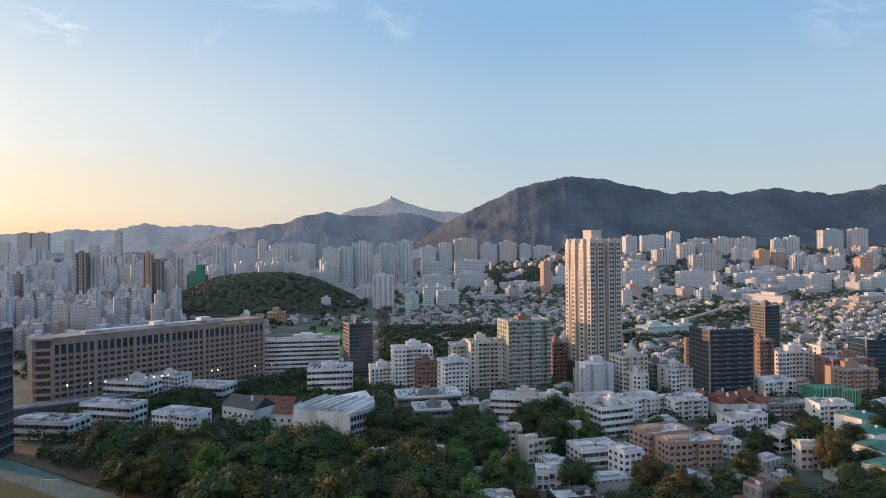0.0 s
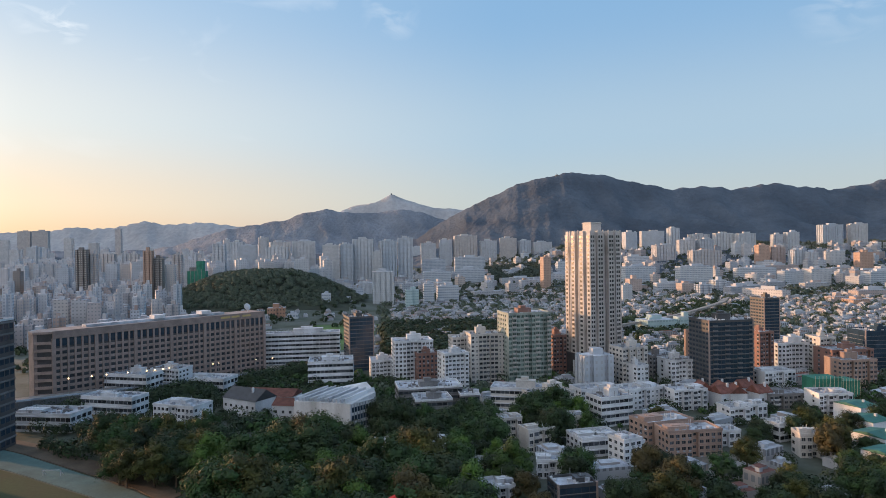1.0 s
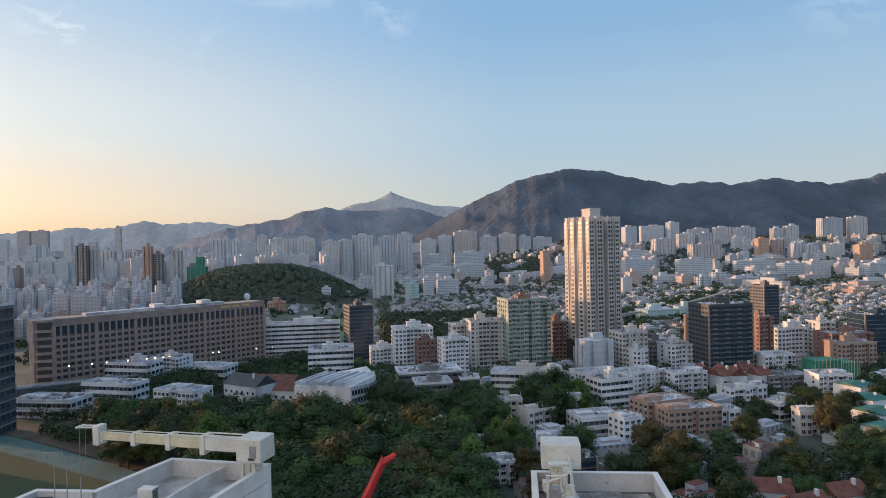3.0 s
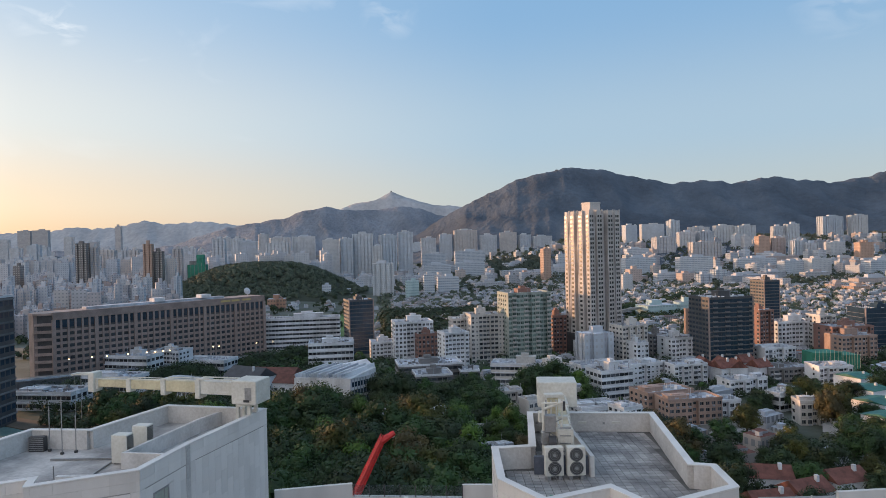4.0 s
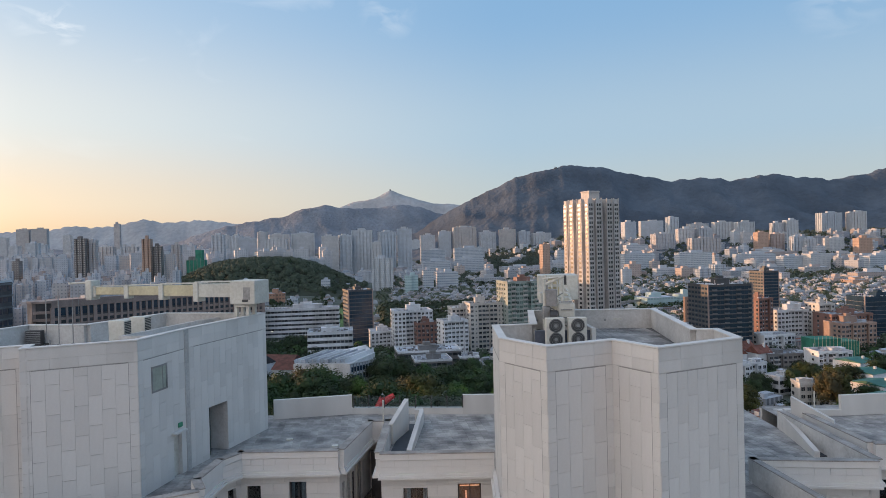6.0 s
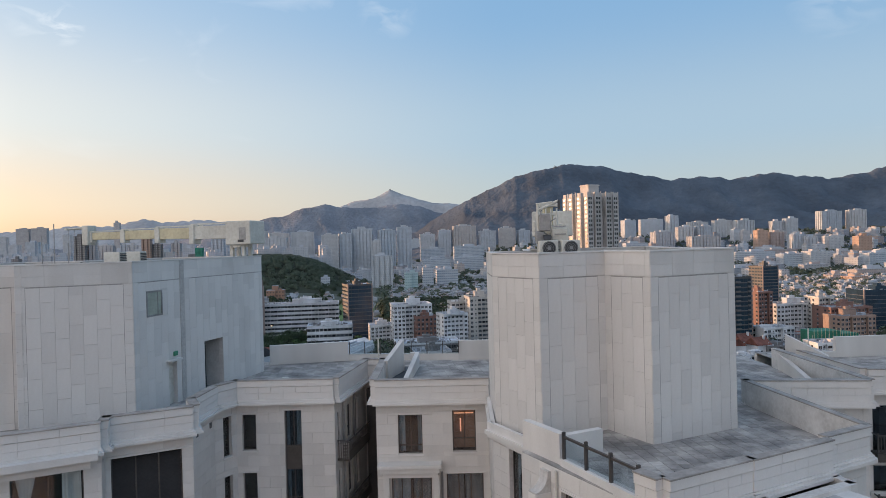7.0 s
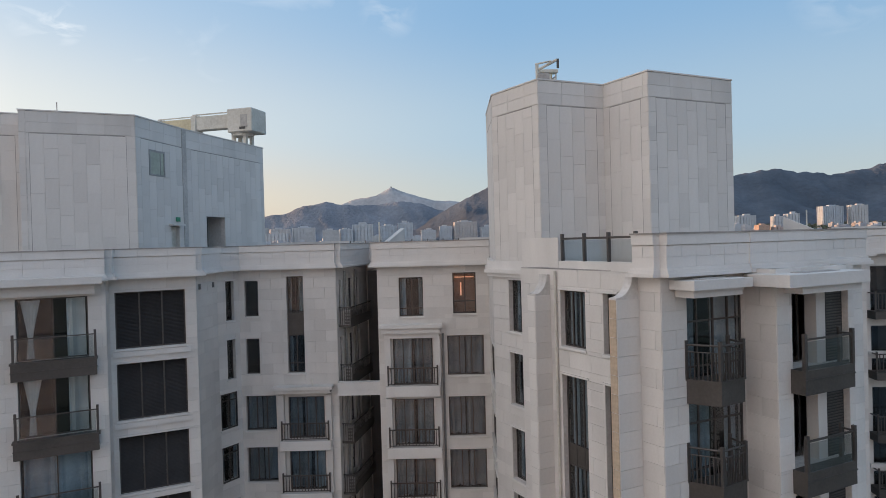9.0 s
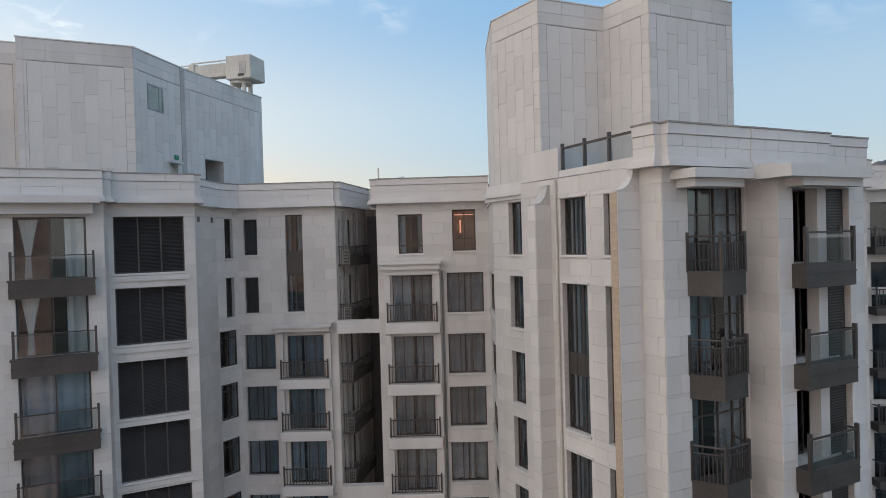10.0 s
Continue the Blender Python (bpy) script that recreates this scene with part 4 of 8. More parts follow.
# the next wing, across its light well
F = Face((23.5, 44.0), (23.6, 37.0))
holes = []
for i, h in enumerate(HEADS):
    for a, b in ((1.0, 2.2), (3.6, 5.0)):
        holes.append((a, b, h - 2.2, h - 0.1))
        window(F, a, b, h - 2.2, h - 0.1, curtain=0, sill=False, head=False)
wall("light_well_wall", F, 0, 57.95, holes, singles=4)
F = Face((23.6, 37.0), (31.0, 36.2))
holes = []
for i, h in enumerate(HEADS):
    holes.append((0.25, 4.6, h - 2.75, h - 0.05))
    window(F, 0.25, 4.6, h - 2.75, h - 0.05, mull=(0.25, 0.5, 0.75), curtain=0, sill=False, head=False, back=0.27)
    if i < SEEN:
        balcony_rail(F, 0.15, 4.6, h - 2.5, 0.8)
        part("balcony_slab", boxes((0.1, 4.7, -0.9, -0.024, h - 2.95, h - 2.52)), BRONZE_PANEL, building, m=F.m)
wall("courtyard_wall", F, 0, 57.95, holes, singles=10)
for z in (52.2, 45.9):
    part("moulding", boxes((0, 7.4, -0.3, -0.024, z, z + 0.2), (0, 7.4, -0.18, -0.024, z - 0.2, z)), STONE_BAND, building, m=F.m)

# near-black cores that put the rooms' gloom into colour, roof decks
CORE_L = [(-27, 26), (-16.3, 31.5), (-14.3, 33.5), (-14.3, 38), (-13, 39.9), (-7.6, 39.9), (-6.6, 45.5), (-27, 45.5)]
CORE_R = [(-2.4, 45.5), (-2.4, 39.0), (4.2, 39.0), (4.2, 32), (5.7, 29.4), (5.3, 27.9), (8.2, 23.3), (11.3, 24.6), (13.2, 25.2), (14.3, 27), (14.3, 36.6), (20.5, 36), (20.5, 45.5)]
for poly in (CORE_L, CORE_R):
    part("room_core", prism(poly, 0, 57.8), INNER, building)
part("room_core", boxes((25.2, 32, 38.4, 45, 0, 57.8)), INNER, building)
DECK_L = [P_BAY1[0], P_BAY1[1], P_BAY2[0], P_BAY2[1], SIDE_A[1], SIDE_L[1], CHAM_L[1], INNER_L[1], REC_L[1], (-5.2, 50.6), (-13, 50.9), (-28, 52.0)]
DECK_R = [(-3.75, 50.4), CENTRE[0], CENTRE[1], CEN_R[1], WALL7[1], STEP[1], WALL8[1], CORNER[1], FRONT1[1], (10.4, 22.55), (14.2, 24.5), (14.2, 24.9), (16.5, 26.1), END_R[1], FAR_R[1], (22.0, 44.0), (22.0, 49.0)]
DECK_X = [(23.5, 50), (23.5, 44), (23.6, 37), (31, 36.2), (34, 50)]
for poly in (DECK_L, DECK_R, DECK_X):
    part("roof_deck", prism(poly, 57.955, DECK), ROOF_TILE, building, "weathered grey paved roof deck")
part("roof_deck", boxes((-5.2, -3.75, 44.2, 50.4, 57.955, 57.99)), ROOF_TILE, building)
wall("back_wall", Face((34, 50), (23.5, 50)), 0, 57.9, singles=0, clad_from=57)
wall("back_wall", Face((22, 49), (-3.75, 50.4)), 0, 57.9, singles=0, clad_from=57)
wall("back_wall", Face((-5.2, 50.6), (-28, 52)), 0, 57.9, singles=0, clad_from=57)
wall("gable_wall", Face((-28, 52), P_BAY1[0]), 0, 57.9, singles=0, clad_from=57)

# parapets
cornice("parapet", [(P_BAY1[0]), (P_BAY1[1])], out=0.12)
cornice("parapet", [P_BAY1[1], P_BAY2[0]])
cornice("parapet", [P_BAY2[0], P_BAY2[1]])
cornice("parapet", [SIDE_A[0], SIDE_A[1]])
cornice("parapet", [SIDE_L[0], SIDE_L[1], CHAM_L[1]])
cornice("parapet", [INNER_L[0], INNER_L[1]])
cornice("parapet", [REC_L[0], REC_L[1], REC_B[1], REC_R[1]])
cornice("parapet", [CENTRE[0], CENTRE[1]])
cornice("parapet", [CORNER[0], CORNER[1], FRONT1[1]])
cornice("parapet", [(10.4, 22.55), (14.2, 24.5)], out=-0.1)
cornice("parapet", [(14.2, 24.9), (16.6, 26.1), END_R[1]], out=-0.1)
cornice("parapet", [FAR_R[0], FAR_R[1], (22.0, 44)])
cornice("parapet", [(23.5, 44.0), (23.6, 37.0), (31.0, 36.2)])


# ---- roof paving ----
def paving(poly, z, a, b, turn=0.0):
    """Square tiles laid inside an outline, with open joints."""
    c, s = math.cos(turn), math.sin(turn)
    loc = [(x * c + y * s, -x * s + y * c) for x, y in poly]
    x0, x1 = min(p[0] for p in loc), max(p[0] for p in loc)
    y0, y1 = min(p[1] for p in loc), max(p[1] for p in loc)

    def inside(x, y):
        hit = False
        for (px, py), (qx, qy) in zip(loc, loc[1:] + loc[:1]):
            if (py > y) != (qy > y) and x < (qx - px) * (y - py) / (qy - py) + px:
                hit = not hit
        return hit
    verts, faces = [], []
    for i in range(int((x1 - x0) / a) + 1):
        for j in range(int((y1 - y0) / b) + 1):
            u, v = x0 + i * a, y0 + j * b
            if all(inside(u + du * a, v + dv * b) for du, dv in ((0, 0), (1, 0), (1, 1), (0, 1))):
                k, g = len(verts), 0.014
                for zz in (z - 0.01, z + 0.02):
                    for du, dv in ((g, g), (a - g, g), (a - g, b - g), (g, b - g)):
                        verts.append(((u + du) * c - (v + dv) * s, (u + du) * s + (v + dv) * c, zz))
                faces += [(k + 4, k + 5, k + 6, k + 7), (k, k + 1, k + 5, k + 4), (k + 1, k + 2, k + 6, k + 5), (k + 2, k + 3, k + 7, k + 6), (k + 3, k, k + 4, k + 7)]
    me = bpy.data.meshes.new("paving_tiles")
    me.from_pydata(verts, [], faces)
    me.materials.append(ROOF_TILE)
    return me


for poly in (DECK_L, DECK_R, DECK_X):
    tagged(part("paving_tiles", paving(inset_path(poly, 0.3), DECK, 0.5, 0.5, 0.12), None, building, "stained grey paving tiles"), kind="stuff")


# ---- roof houses ----
def roof_house(name, label, poly, z0, z1, deck=65.0, holes=None, paved=True):
    """A clad roof house with a parapet round its own paved roof."""
    h = thing(name, label, "roof house")
    n = len(poly)
    for i in range(n):
        p, q = poly[i], poly[(i + 1) % n]
        f = Face(p, q)
        bm = bmesh.new()
        hh = (holes or {}).get(i, ())
        us = sorted({0.0, f.length, *(k[m] for k in hh for m in (0, 1))})
        zs = sorted({z0, z1 - 0.06, *(k[m] for k in hh for m in (2, 3))})
        bm.free()
        bm = plate(us, zs, lambda x, z: not any(k[0] < x < k[1] and k[2] < z < k[3] for k in hh), 0.0, 0.30)
        w = part("wall", bm, STONE_BODY, h, m=f.m)
        L = f.length
        # plain margins round a field of upright slabs
        band = [(0, L, z1 - 1.15, z1 - 0.08)]
        rows_, u, k = [], 0.0, 0
        edge = 0.42 if L > 2.2 else 0.0
        if edge:
            z = z1 - 1.15
            while z > z0 + 0.05:
                zz = max(z - 0.62, z0)
                rows_ += [(0, edge, zz, z), (L - edge, L, zz, z)]
                z = zz
        cnt = max(1, round((L - 2 * edge) / 0.62))
        wd = (L - 2 * edge) / cnt
        for c in range(cnt):
            z, first = z1 - 1.15, (1.5, 0.75, 1.1, 0.45)[c % 4]
            while z > z0 + 0.03:
                zz = max(z - first, z0)
                rows_.append((edge + c * wd, edge + (c + 1) * wd, zz, z))
                z, first = zz, 1.5
        u = 0.0
        while u < L - 0.01:
            v = min(u + 1.25, L)
            rows_.append((u, v, z1 - 1.12, z1 - 0.62))
            rows_.append((u, v, z1 - 0.62, z1 - 0.08))
            u = v
        rest = bmesh.new()
        cut = []
        for r in rows_:
            near = [k for k in hh if k[0] < r[1] and k[1] > r[0] and k[2] < r[3] and k[3] > r[2]]
            cut += list(cells(*r, near)) if near else [r]
        for j, (a, b, c, d) in enumerate(cut):
            if d - c < 0.03 or b - a < 0.03:
                continue
            if j < 64 and poly[i][1] < 47:
                part("stone_slab", slab(b - a, d - c), None, w, m=Matrix.Translation((a, 0, c)))
            else:
                g = 0.004
                quads(rest, ((a + g, -.022, c + g), (b - g, -.022, c + g), (b - g, 0, c + g), (a + g, 0, c + g),
                             (a + g, -.022, d - g), (b - g, -.022, d - g), (b - g, 0, d - g), (a + g, 0, d - g)))
        if rest.verts:
            tagged(part("stone_cladding", rest, STONE, w), kind="stuff")
        else:
            rest.free()
        # Thin dark strips, proud of the slabs, draw the grooves' shade.
        if L > 2.2 and not hh:
            part("groove", boxes((edge + .03, L - edge - .03, -.0245, 0.0, z1 - 1.18, z1 - 1.135), (edge - .012, edge + .012, -.0245, 0.0, z0, z1 - 1.14), (L - edge - .012, L - edge + .012, -.0245, 0.0, z0, z1 - 1.14)), GROOVE, w)
        elif L > 2.2:
            part("groove", boxes((edge + .03, L - edge - .03, -.0245, 0.0, z1 - 1.18, z1 - 1.135)), GROOVE, w)
    part("coping", ring_wall(inset_path(poly, -0.05), 0.40, z1 - 0.06, z1), STONE_BAND, h)
    part("deck", prism(inset_path(poly, 0.28), deck - 0.1, deck), ROOF_JOINT if paved else ROOF_SCREED, h, "stained grey flat roof")
    if paved:
        tagged(part("paving_tiles", paving(inset_path(poly, 0.33), deck, 0.42, 0.42), None, h, "square grey paving tiles"), kind="stuff")
    return h


TURRET = [(2.6, 32.06), (4.4, 29.13), (7.63, 30.59), (8.95, 28.15), (13.46, 30.35), (13.66, 33.4), (12.65, 33.7), (13.8, 43.8), (5.6, 44.6), (4.8, 37.3), (2.65, 37.1)]
BLOCK = [(-27.5, 30.2), (-21.0, 33.4), (-20.6, 32.3), (-15.93, 34.5), (-15.05, 39.1), (-12.7, 47.2), (-20.5, 49.0), (-22.9, 42.7), (-26.9, 43.1), (-29, 36)]
turret = roof_house("stair_tower", "tall cream stone roof tower on the apartment building", TURRET, DECK, 66.25)
block = roof_house("plant_room", "cream stone plant room on the apartment building roof", BLOCK, DECK, 66.25, paved=False, holes={3: ((1.1, 2.5, 63.2, 64.6), (2.95, 3.75, DECK, 60.5)), 4: ((1.75, 3.65, DECK, 61.13),)})
fb = Face(BLOCK[3], BLOCK[4])
fr = part("window", frame_bm(1.4, 1.4, (), (), 0.10), GREY_METAL, block, "small grey framed window with a drawn blind", m=fb.m @ Matrix.Translation((1.1, -0.05, 63.2)))
part("pane", boxes((.08, 1.32, .03, .045, .08, 1.32)), material("frosted_window_glass", (0.34, 0.38, 0.33), 0.35, vary=0.15, scale=1.2, fine=5, bump=0.0), fr, "pale green frosted pane")
part("latch_bar", boxes((.98, 1.02, .01, .03, .08, 1.32)), GREY_METAL, fr)
part("door", boxes((2.95, 3.75, 0.22, 0.27, DECK, 60.45)), WHITE_METAL, block, "pale steel service door", m=fb.m)
part("door_hood", boxes((2.75, 3.85, -0.35, 0.0, 60.5, 60.6)), STONE_BAND, block, m=fb.m)
part("exit_sign", boxes((3.4, 3.75, -0.10, -0.03, 60.75, 61.0)), GREEN_PAINT, block, "small green exit sign", m=fb.m)
part("corner_groove", boxes((4.2, 4.62, -0.06, -0.024, DECK, 66.19)), STONE_STRIP, block, "darker stone strip beside the corner", m=fb.m)
fc = Face(BLOCK[4], BLOCK[5])
part("inner_wall", boxes((1.75, 3.65, 1.6, 1.7, DECK, 61.2), (3.65, 3.75, 0.3, 1.6, DECK, 61.2)), RENDER_IN, block, m=fc.m)
# Black box fills the left of the doorway, where only shade lies.
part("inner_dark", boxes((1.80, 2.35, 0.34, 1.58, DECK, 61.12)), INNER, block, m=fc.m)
part("inner_lid", boxes((1.5, 3.9, 0.3, 1.75, 61.2, 61.3)), RENDER_IN, block, m=fc.m)


# ---- city materials ----
def facade_material(name, stops, cell=(3.2, 3.0), hole=(0.28, 0.76, 0.30, 0.74), glass=(0.13, 0.145, 0.165), rough=0.7):
    """Far facades: wall tint by object, and a grid of windows in true metres."""
    m = bpy.data.materials.new(name)
    m.use_nodes = True
    n, l = m.node_tree.nodes, m.node_tree.links
    b = n["Principled BSDF"]
    info = n.new("ShaderNodeObjectInfo")
    ramp = n.new("ShaderNodeValToRGB")
    ramp.color_ramp.interpolation = "LINEAR"
    while len(ramp.color_ramp.elements) < len(stops):
        ramp.color_ramp.elements.new(0.5)
    for i, (e, c) in enumerate(zip(ramp.color_ramp.elements, stops)):
        e.position, e.color = i / (len(stops) - 1), (*c, 1)
    geo = n.new("ShaderNodeNewGeometry")
    both = n.new("ShaderNodeMath")
    both.operation = "ADD"
    l.new(info.outputs["Random"], both.inputs[0])
    l.new(geo.outputs["Random Per Island"], both.inputs[1])
    frac = n.new("ShaderNodeMath")
    frac.operation = "FRACT"
    l.new(both.outputs[0], frac.inputs[0])
    l.new(frac.outputs[0], ramp.inputs[0])
    uv = n.new("ShaderNodeUVMap")
    sep = n.new("ShaderNodeSeparateXYZ")
    l.new(uv.outputs[0], sep.inputs[0])

    def math_node(op, a, v, clamp=False):
        k = n.new("ShaderNodeMath")
        k.operation, k.use_clamp = op, clamp
        l.new(a, k.inputs[0])
        if hasattr(v, "links"):
            l.new(v, k.inputs[1])
        else:
            k.inputs[1].default_value = v
        return k.outputs[0]
    masks = []
    for axis, size, lo, hi in ((0, cell[0], hole[0], hole[1]), (1, cell[1], hole[2], hole[3])):
        fr = math_node("FRACT", math_node("DIVIDE", sep.outputs[axis], size), 0)
        masks.append(math_node("MULTIPLY", math_node("GREATER_THAN", fr, lo), math_node("LESS_THAN", fr, hi)))
    mask = math_node("MULTIPLY", masks[0], masks[1])
    tall = math_node("GREATER_THAN", sep.outputs[1], 0.5)
    mask = math_node("MULTIPLY", mask, tall)
    tc = n.new("ShaderNodeTexCoord")
    noi = n.new("ShaderNodeTexNoise")
    noi.inputs["Scale"].default_value = 0.12
    noi.inputs["Detail"].default_value = 5
    l.new(tc.outputs["Object"], noi.inputs["Vector"])
    dirt = n.new("ShaderNodeMix")
    dirt.data_type, dirt.blend_type = "RGBA", "MULTIPLY"
    dirt.inputs[0].default_value = 0.55
    l.new(ramp.outputs[0], dirt.inputs[6])
    dr = n.new("ShaderNodeMapRange")
    dr.inputs["From Min"].default_value, dr.inputs["From Max"].default_value = 0.3, 0.7
    dr.inputs["To Min"].default_value, dr.inputs["To Max"].default_value = 0.6, 1.0
    l.new(noi.outputs["Fac"], dr.inputs["Value"])
    l.new(dr.outputs[0], dirt.inputs[7])
    mix = n.new("ShaderNodeMix")
    mix.data_type = "RGBA"
    l.new(mask, mix.inputs[0])
    l.new(dirt.outputs[2], mix.inputs[6])
    mix.inputs[7].default_value = (*glass, 1)
    l.new(mix.outputs[2], b.inputs["Base Color"])
    rr = n.new("ShaderNodeMapRange")
    rr.inputs["To Min"].default_value, rr.inputs["To Max"].default_value = rough, 0.12
    l.new(mask, rr.inputs["Value"])
    l.new(rr.outputs[0], b.inputs["Roughness"])
    return m


# Far walls lean blue-grey and panes pale, so haze sits in the colour.
HAZED_PALE = ((0.42, 0.46, 0.53), (0.50, 0.54, 0.60), (0.34, 0.36, 0.40), (0.47, 0.47, 0.48), (0.36, 0.41, 0.48), (0.55, 0.59, 0.65), (0.38, 0.30, 0.27), (0.40, 0.45, 0.52), (0.46, 0.41, 0.39))
FAR_WALL = facade_material("far_hazed_facade", HAZED_PALE, glass=(0.24, 0.26, 0.29), hole=(0.30, 0.72, 0.32, 0.70))
FAR_TOWER = facade_material("hazed_tower_facade", ((0.48, 0.53, 0.60), (0.54, 0.55, 0.57), (0.42, 0.48, 0.55), (0.48, 0.46, 0.46), (0.55, 0.59, 0.65)), glass=(0.30, 0.34, 0.39), cell=(3.2, 3.0), hole=(0.3, 0.66, 0.25, 0.72))
ESTATE_TOWER = facade_material("hazed_estate_facade", ((0.51, 0.53, 0.55), (0.47, 0.52, 0.57), (0.44, 0.50, 0.58), (0.53, 0.53, 0.53)), glass=(0.38, 0.41, 0.45), cell=(3.2, 3.0), hole=(0.3, 0.66, 0.25, 0.70))
FAR_WHITE = facade_material("hazed_white_facade", ((0.47, 0.53, 0.60), (0.41, 0.47, 0.55), (0.52, 0.56, 0.61)), glass=(0.25, 0.30, 0.36), cell=(3.2, 3.2), hole=(0.12, 0.88, 0.34, 0.70))
HAZE_TOWER = facade_material("hazed_grey_facade", ((0.38, 0.38, 0.40), (0.44, 0.43, 0.44), (0.36, 0.38, 0.42)), glass=(0.27, 0.28, 0.31), cell=(3.2, 3.0), hole=(0.25, 0.7, 0.25, 0.72))
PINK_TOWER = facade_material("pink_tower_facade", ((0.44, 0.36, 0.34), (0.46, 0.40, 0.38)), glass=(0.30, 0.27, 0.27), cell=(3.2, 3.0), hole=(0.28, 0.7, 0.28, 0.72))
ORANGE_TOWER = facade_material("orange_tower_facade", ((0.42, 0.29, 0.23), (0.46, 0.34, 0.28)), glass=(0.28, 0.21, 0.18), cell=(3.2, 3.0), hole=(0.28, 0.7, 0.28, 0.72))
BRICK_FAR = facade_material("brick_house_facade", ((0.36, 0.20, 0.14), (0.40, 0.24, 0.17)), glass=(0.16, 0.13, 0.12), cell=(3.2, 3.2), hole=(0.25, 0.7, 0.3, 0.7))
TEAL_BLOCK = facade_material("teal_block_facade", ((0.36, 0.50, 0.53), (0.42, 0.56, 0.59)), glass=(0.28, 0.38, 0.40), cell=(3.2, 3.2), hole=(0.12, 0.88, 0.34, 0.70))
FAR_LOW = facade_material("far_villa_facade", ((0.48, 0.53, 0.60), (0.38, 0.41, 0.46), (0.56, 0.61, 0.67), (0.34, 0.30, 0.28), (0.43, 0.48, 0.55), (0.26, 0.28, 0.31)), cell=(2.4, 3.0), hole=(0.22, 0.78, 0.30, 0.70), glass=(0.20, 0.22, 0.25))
ROOF_GREY = material("concrete_roof", (0.42, 0.465, 0.53), 0.9, vary=0.55, scale=0.12, fine=1.5, per_object=0.25, per_island=0.25)
ROOF_RED = material("clay_tile_roof", (0.17, 0.068, 0.052), 0.85, vary=0.4, scale=0.4, fine=3, per_object=0.2)
ROOF_DARK = material("dark_sheet_roof", (0.05, 0.055, 0.065), 0.6, vary=0.3, scale=0.3, fine=3, per_object=0.2)
ROOF_GREEN = material("green_sheet_roof", (0.03, 0.15, 0.12), 0.6, vary=0.3, scale=0.3, fine=3, per_object=0.15)
# A blue cast in this white carries the town's haze.
WHITE_WALL = material("hazed_white_render", (0.60, 0.635, 0.68), 0.8, vary=0.32, scale=0.12, fine=1.5, per_object=0.10, streak=0.3)
CREAM_WALL = material("cream_render", (0.50, 0.495, 0.485), 0.8, vary=0.2, scale=0.12, fine=1.5, per_object=0.12, streak=0.3)
GREY_WALL = material("grey_concrete", (0.185, 0.19, 0.20), 0.85, vary=0.3, scale=0.12, fine=1.5, per_object=0.15, streak=0.3)
BRICK_WALL = material("red_brown_tile", (0.24, 0.14, 0.12), 0.8, vary=0.25, scale=0.15, fine=1.5, per_object=0.12, streak=0.3)
PINK_WALL = material("terracotta_render", (0.34, 0.25, 0.215), 0.8, vary=0.25, scale=0.15, fine=1.5, per_object=0.12, streak=0.3)
BROWN_WALL = material("brown_granite", (0.30, 0.235, 0.215), 0.7, vary=0.25, scale=0.2, fine=2, per_object=0.1)
SAGE_WALL = material("sage_tile", (0.30, 0.35, 0.33), 0.75, vary=0.2, scale=0.15, fine=1.5, per_object=0.08)
BLACK_WALL = material("black_cladding", (0.065, 0.068, 0.075), 0.5, vary=0.3, scale=0.15, fine=1.5, per_object=0.1)
TOWN_GLASS = material("town_window_glass", (0.085, 0.10, 0.12), 0.2, vary=0.4, scale=0.4, fine=1, bump=0, per_object=0.3, per_island=0.75)
SAGE_GLASS = material("green_window_glass", (0.13, 0.19, 0.18), 0.2, vary=0.4, scale=0.4, fine=1, bump=0, per_island=0.7)
BLUE_GLASS = material("blue_curtain_wall", (0.03, 0.055, 0.085), 0.10, vary=0.3, scale=0.2, fine=1, bump=0, per_object=0.2)


# ---- distant blocks: whole buildings of one mesh each ----
def uv_prism(bm, uvl, poly, z0, z1, wall=0, roof=1, windows=True):
    n = len(poly)
    low = [bm.verts.new((x, y, z0)) for x, y in poly]
    top = [bm.verts.new((x, y, z1)) for x, y in poly]
    run = 0.0
    for i in range(n):
        j = (i + 1) % n
        step = math.hypot(poly[j][0] - poly[i][0], poly[j][1] - poly[i][1])
        f = bm.faces.new((low[i], low[j], top[j], top[i]))
        f.material_index = wall
        k = round(step / 3.2) * 3.2 / step if windows and step > 1.6 else 0.0
        for lp, (u, v) in zip(f.loops, ((0, 0), (step * k, 0), (step * k, z1), (0, z1))):
            lp[uvl].uv = (u, v if windows else 0.0)
        run += step
    f = bm.faces.new(top)
    f.material_index = roof


def rect(cx, cy, w, d):
    return [(cx - w / 2, cy - d / 2), (cx + w / 2, cy - d / 2), (cx + w / 2, cy + d / 2), (cx - w / 2, cy + d / 2)]


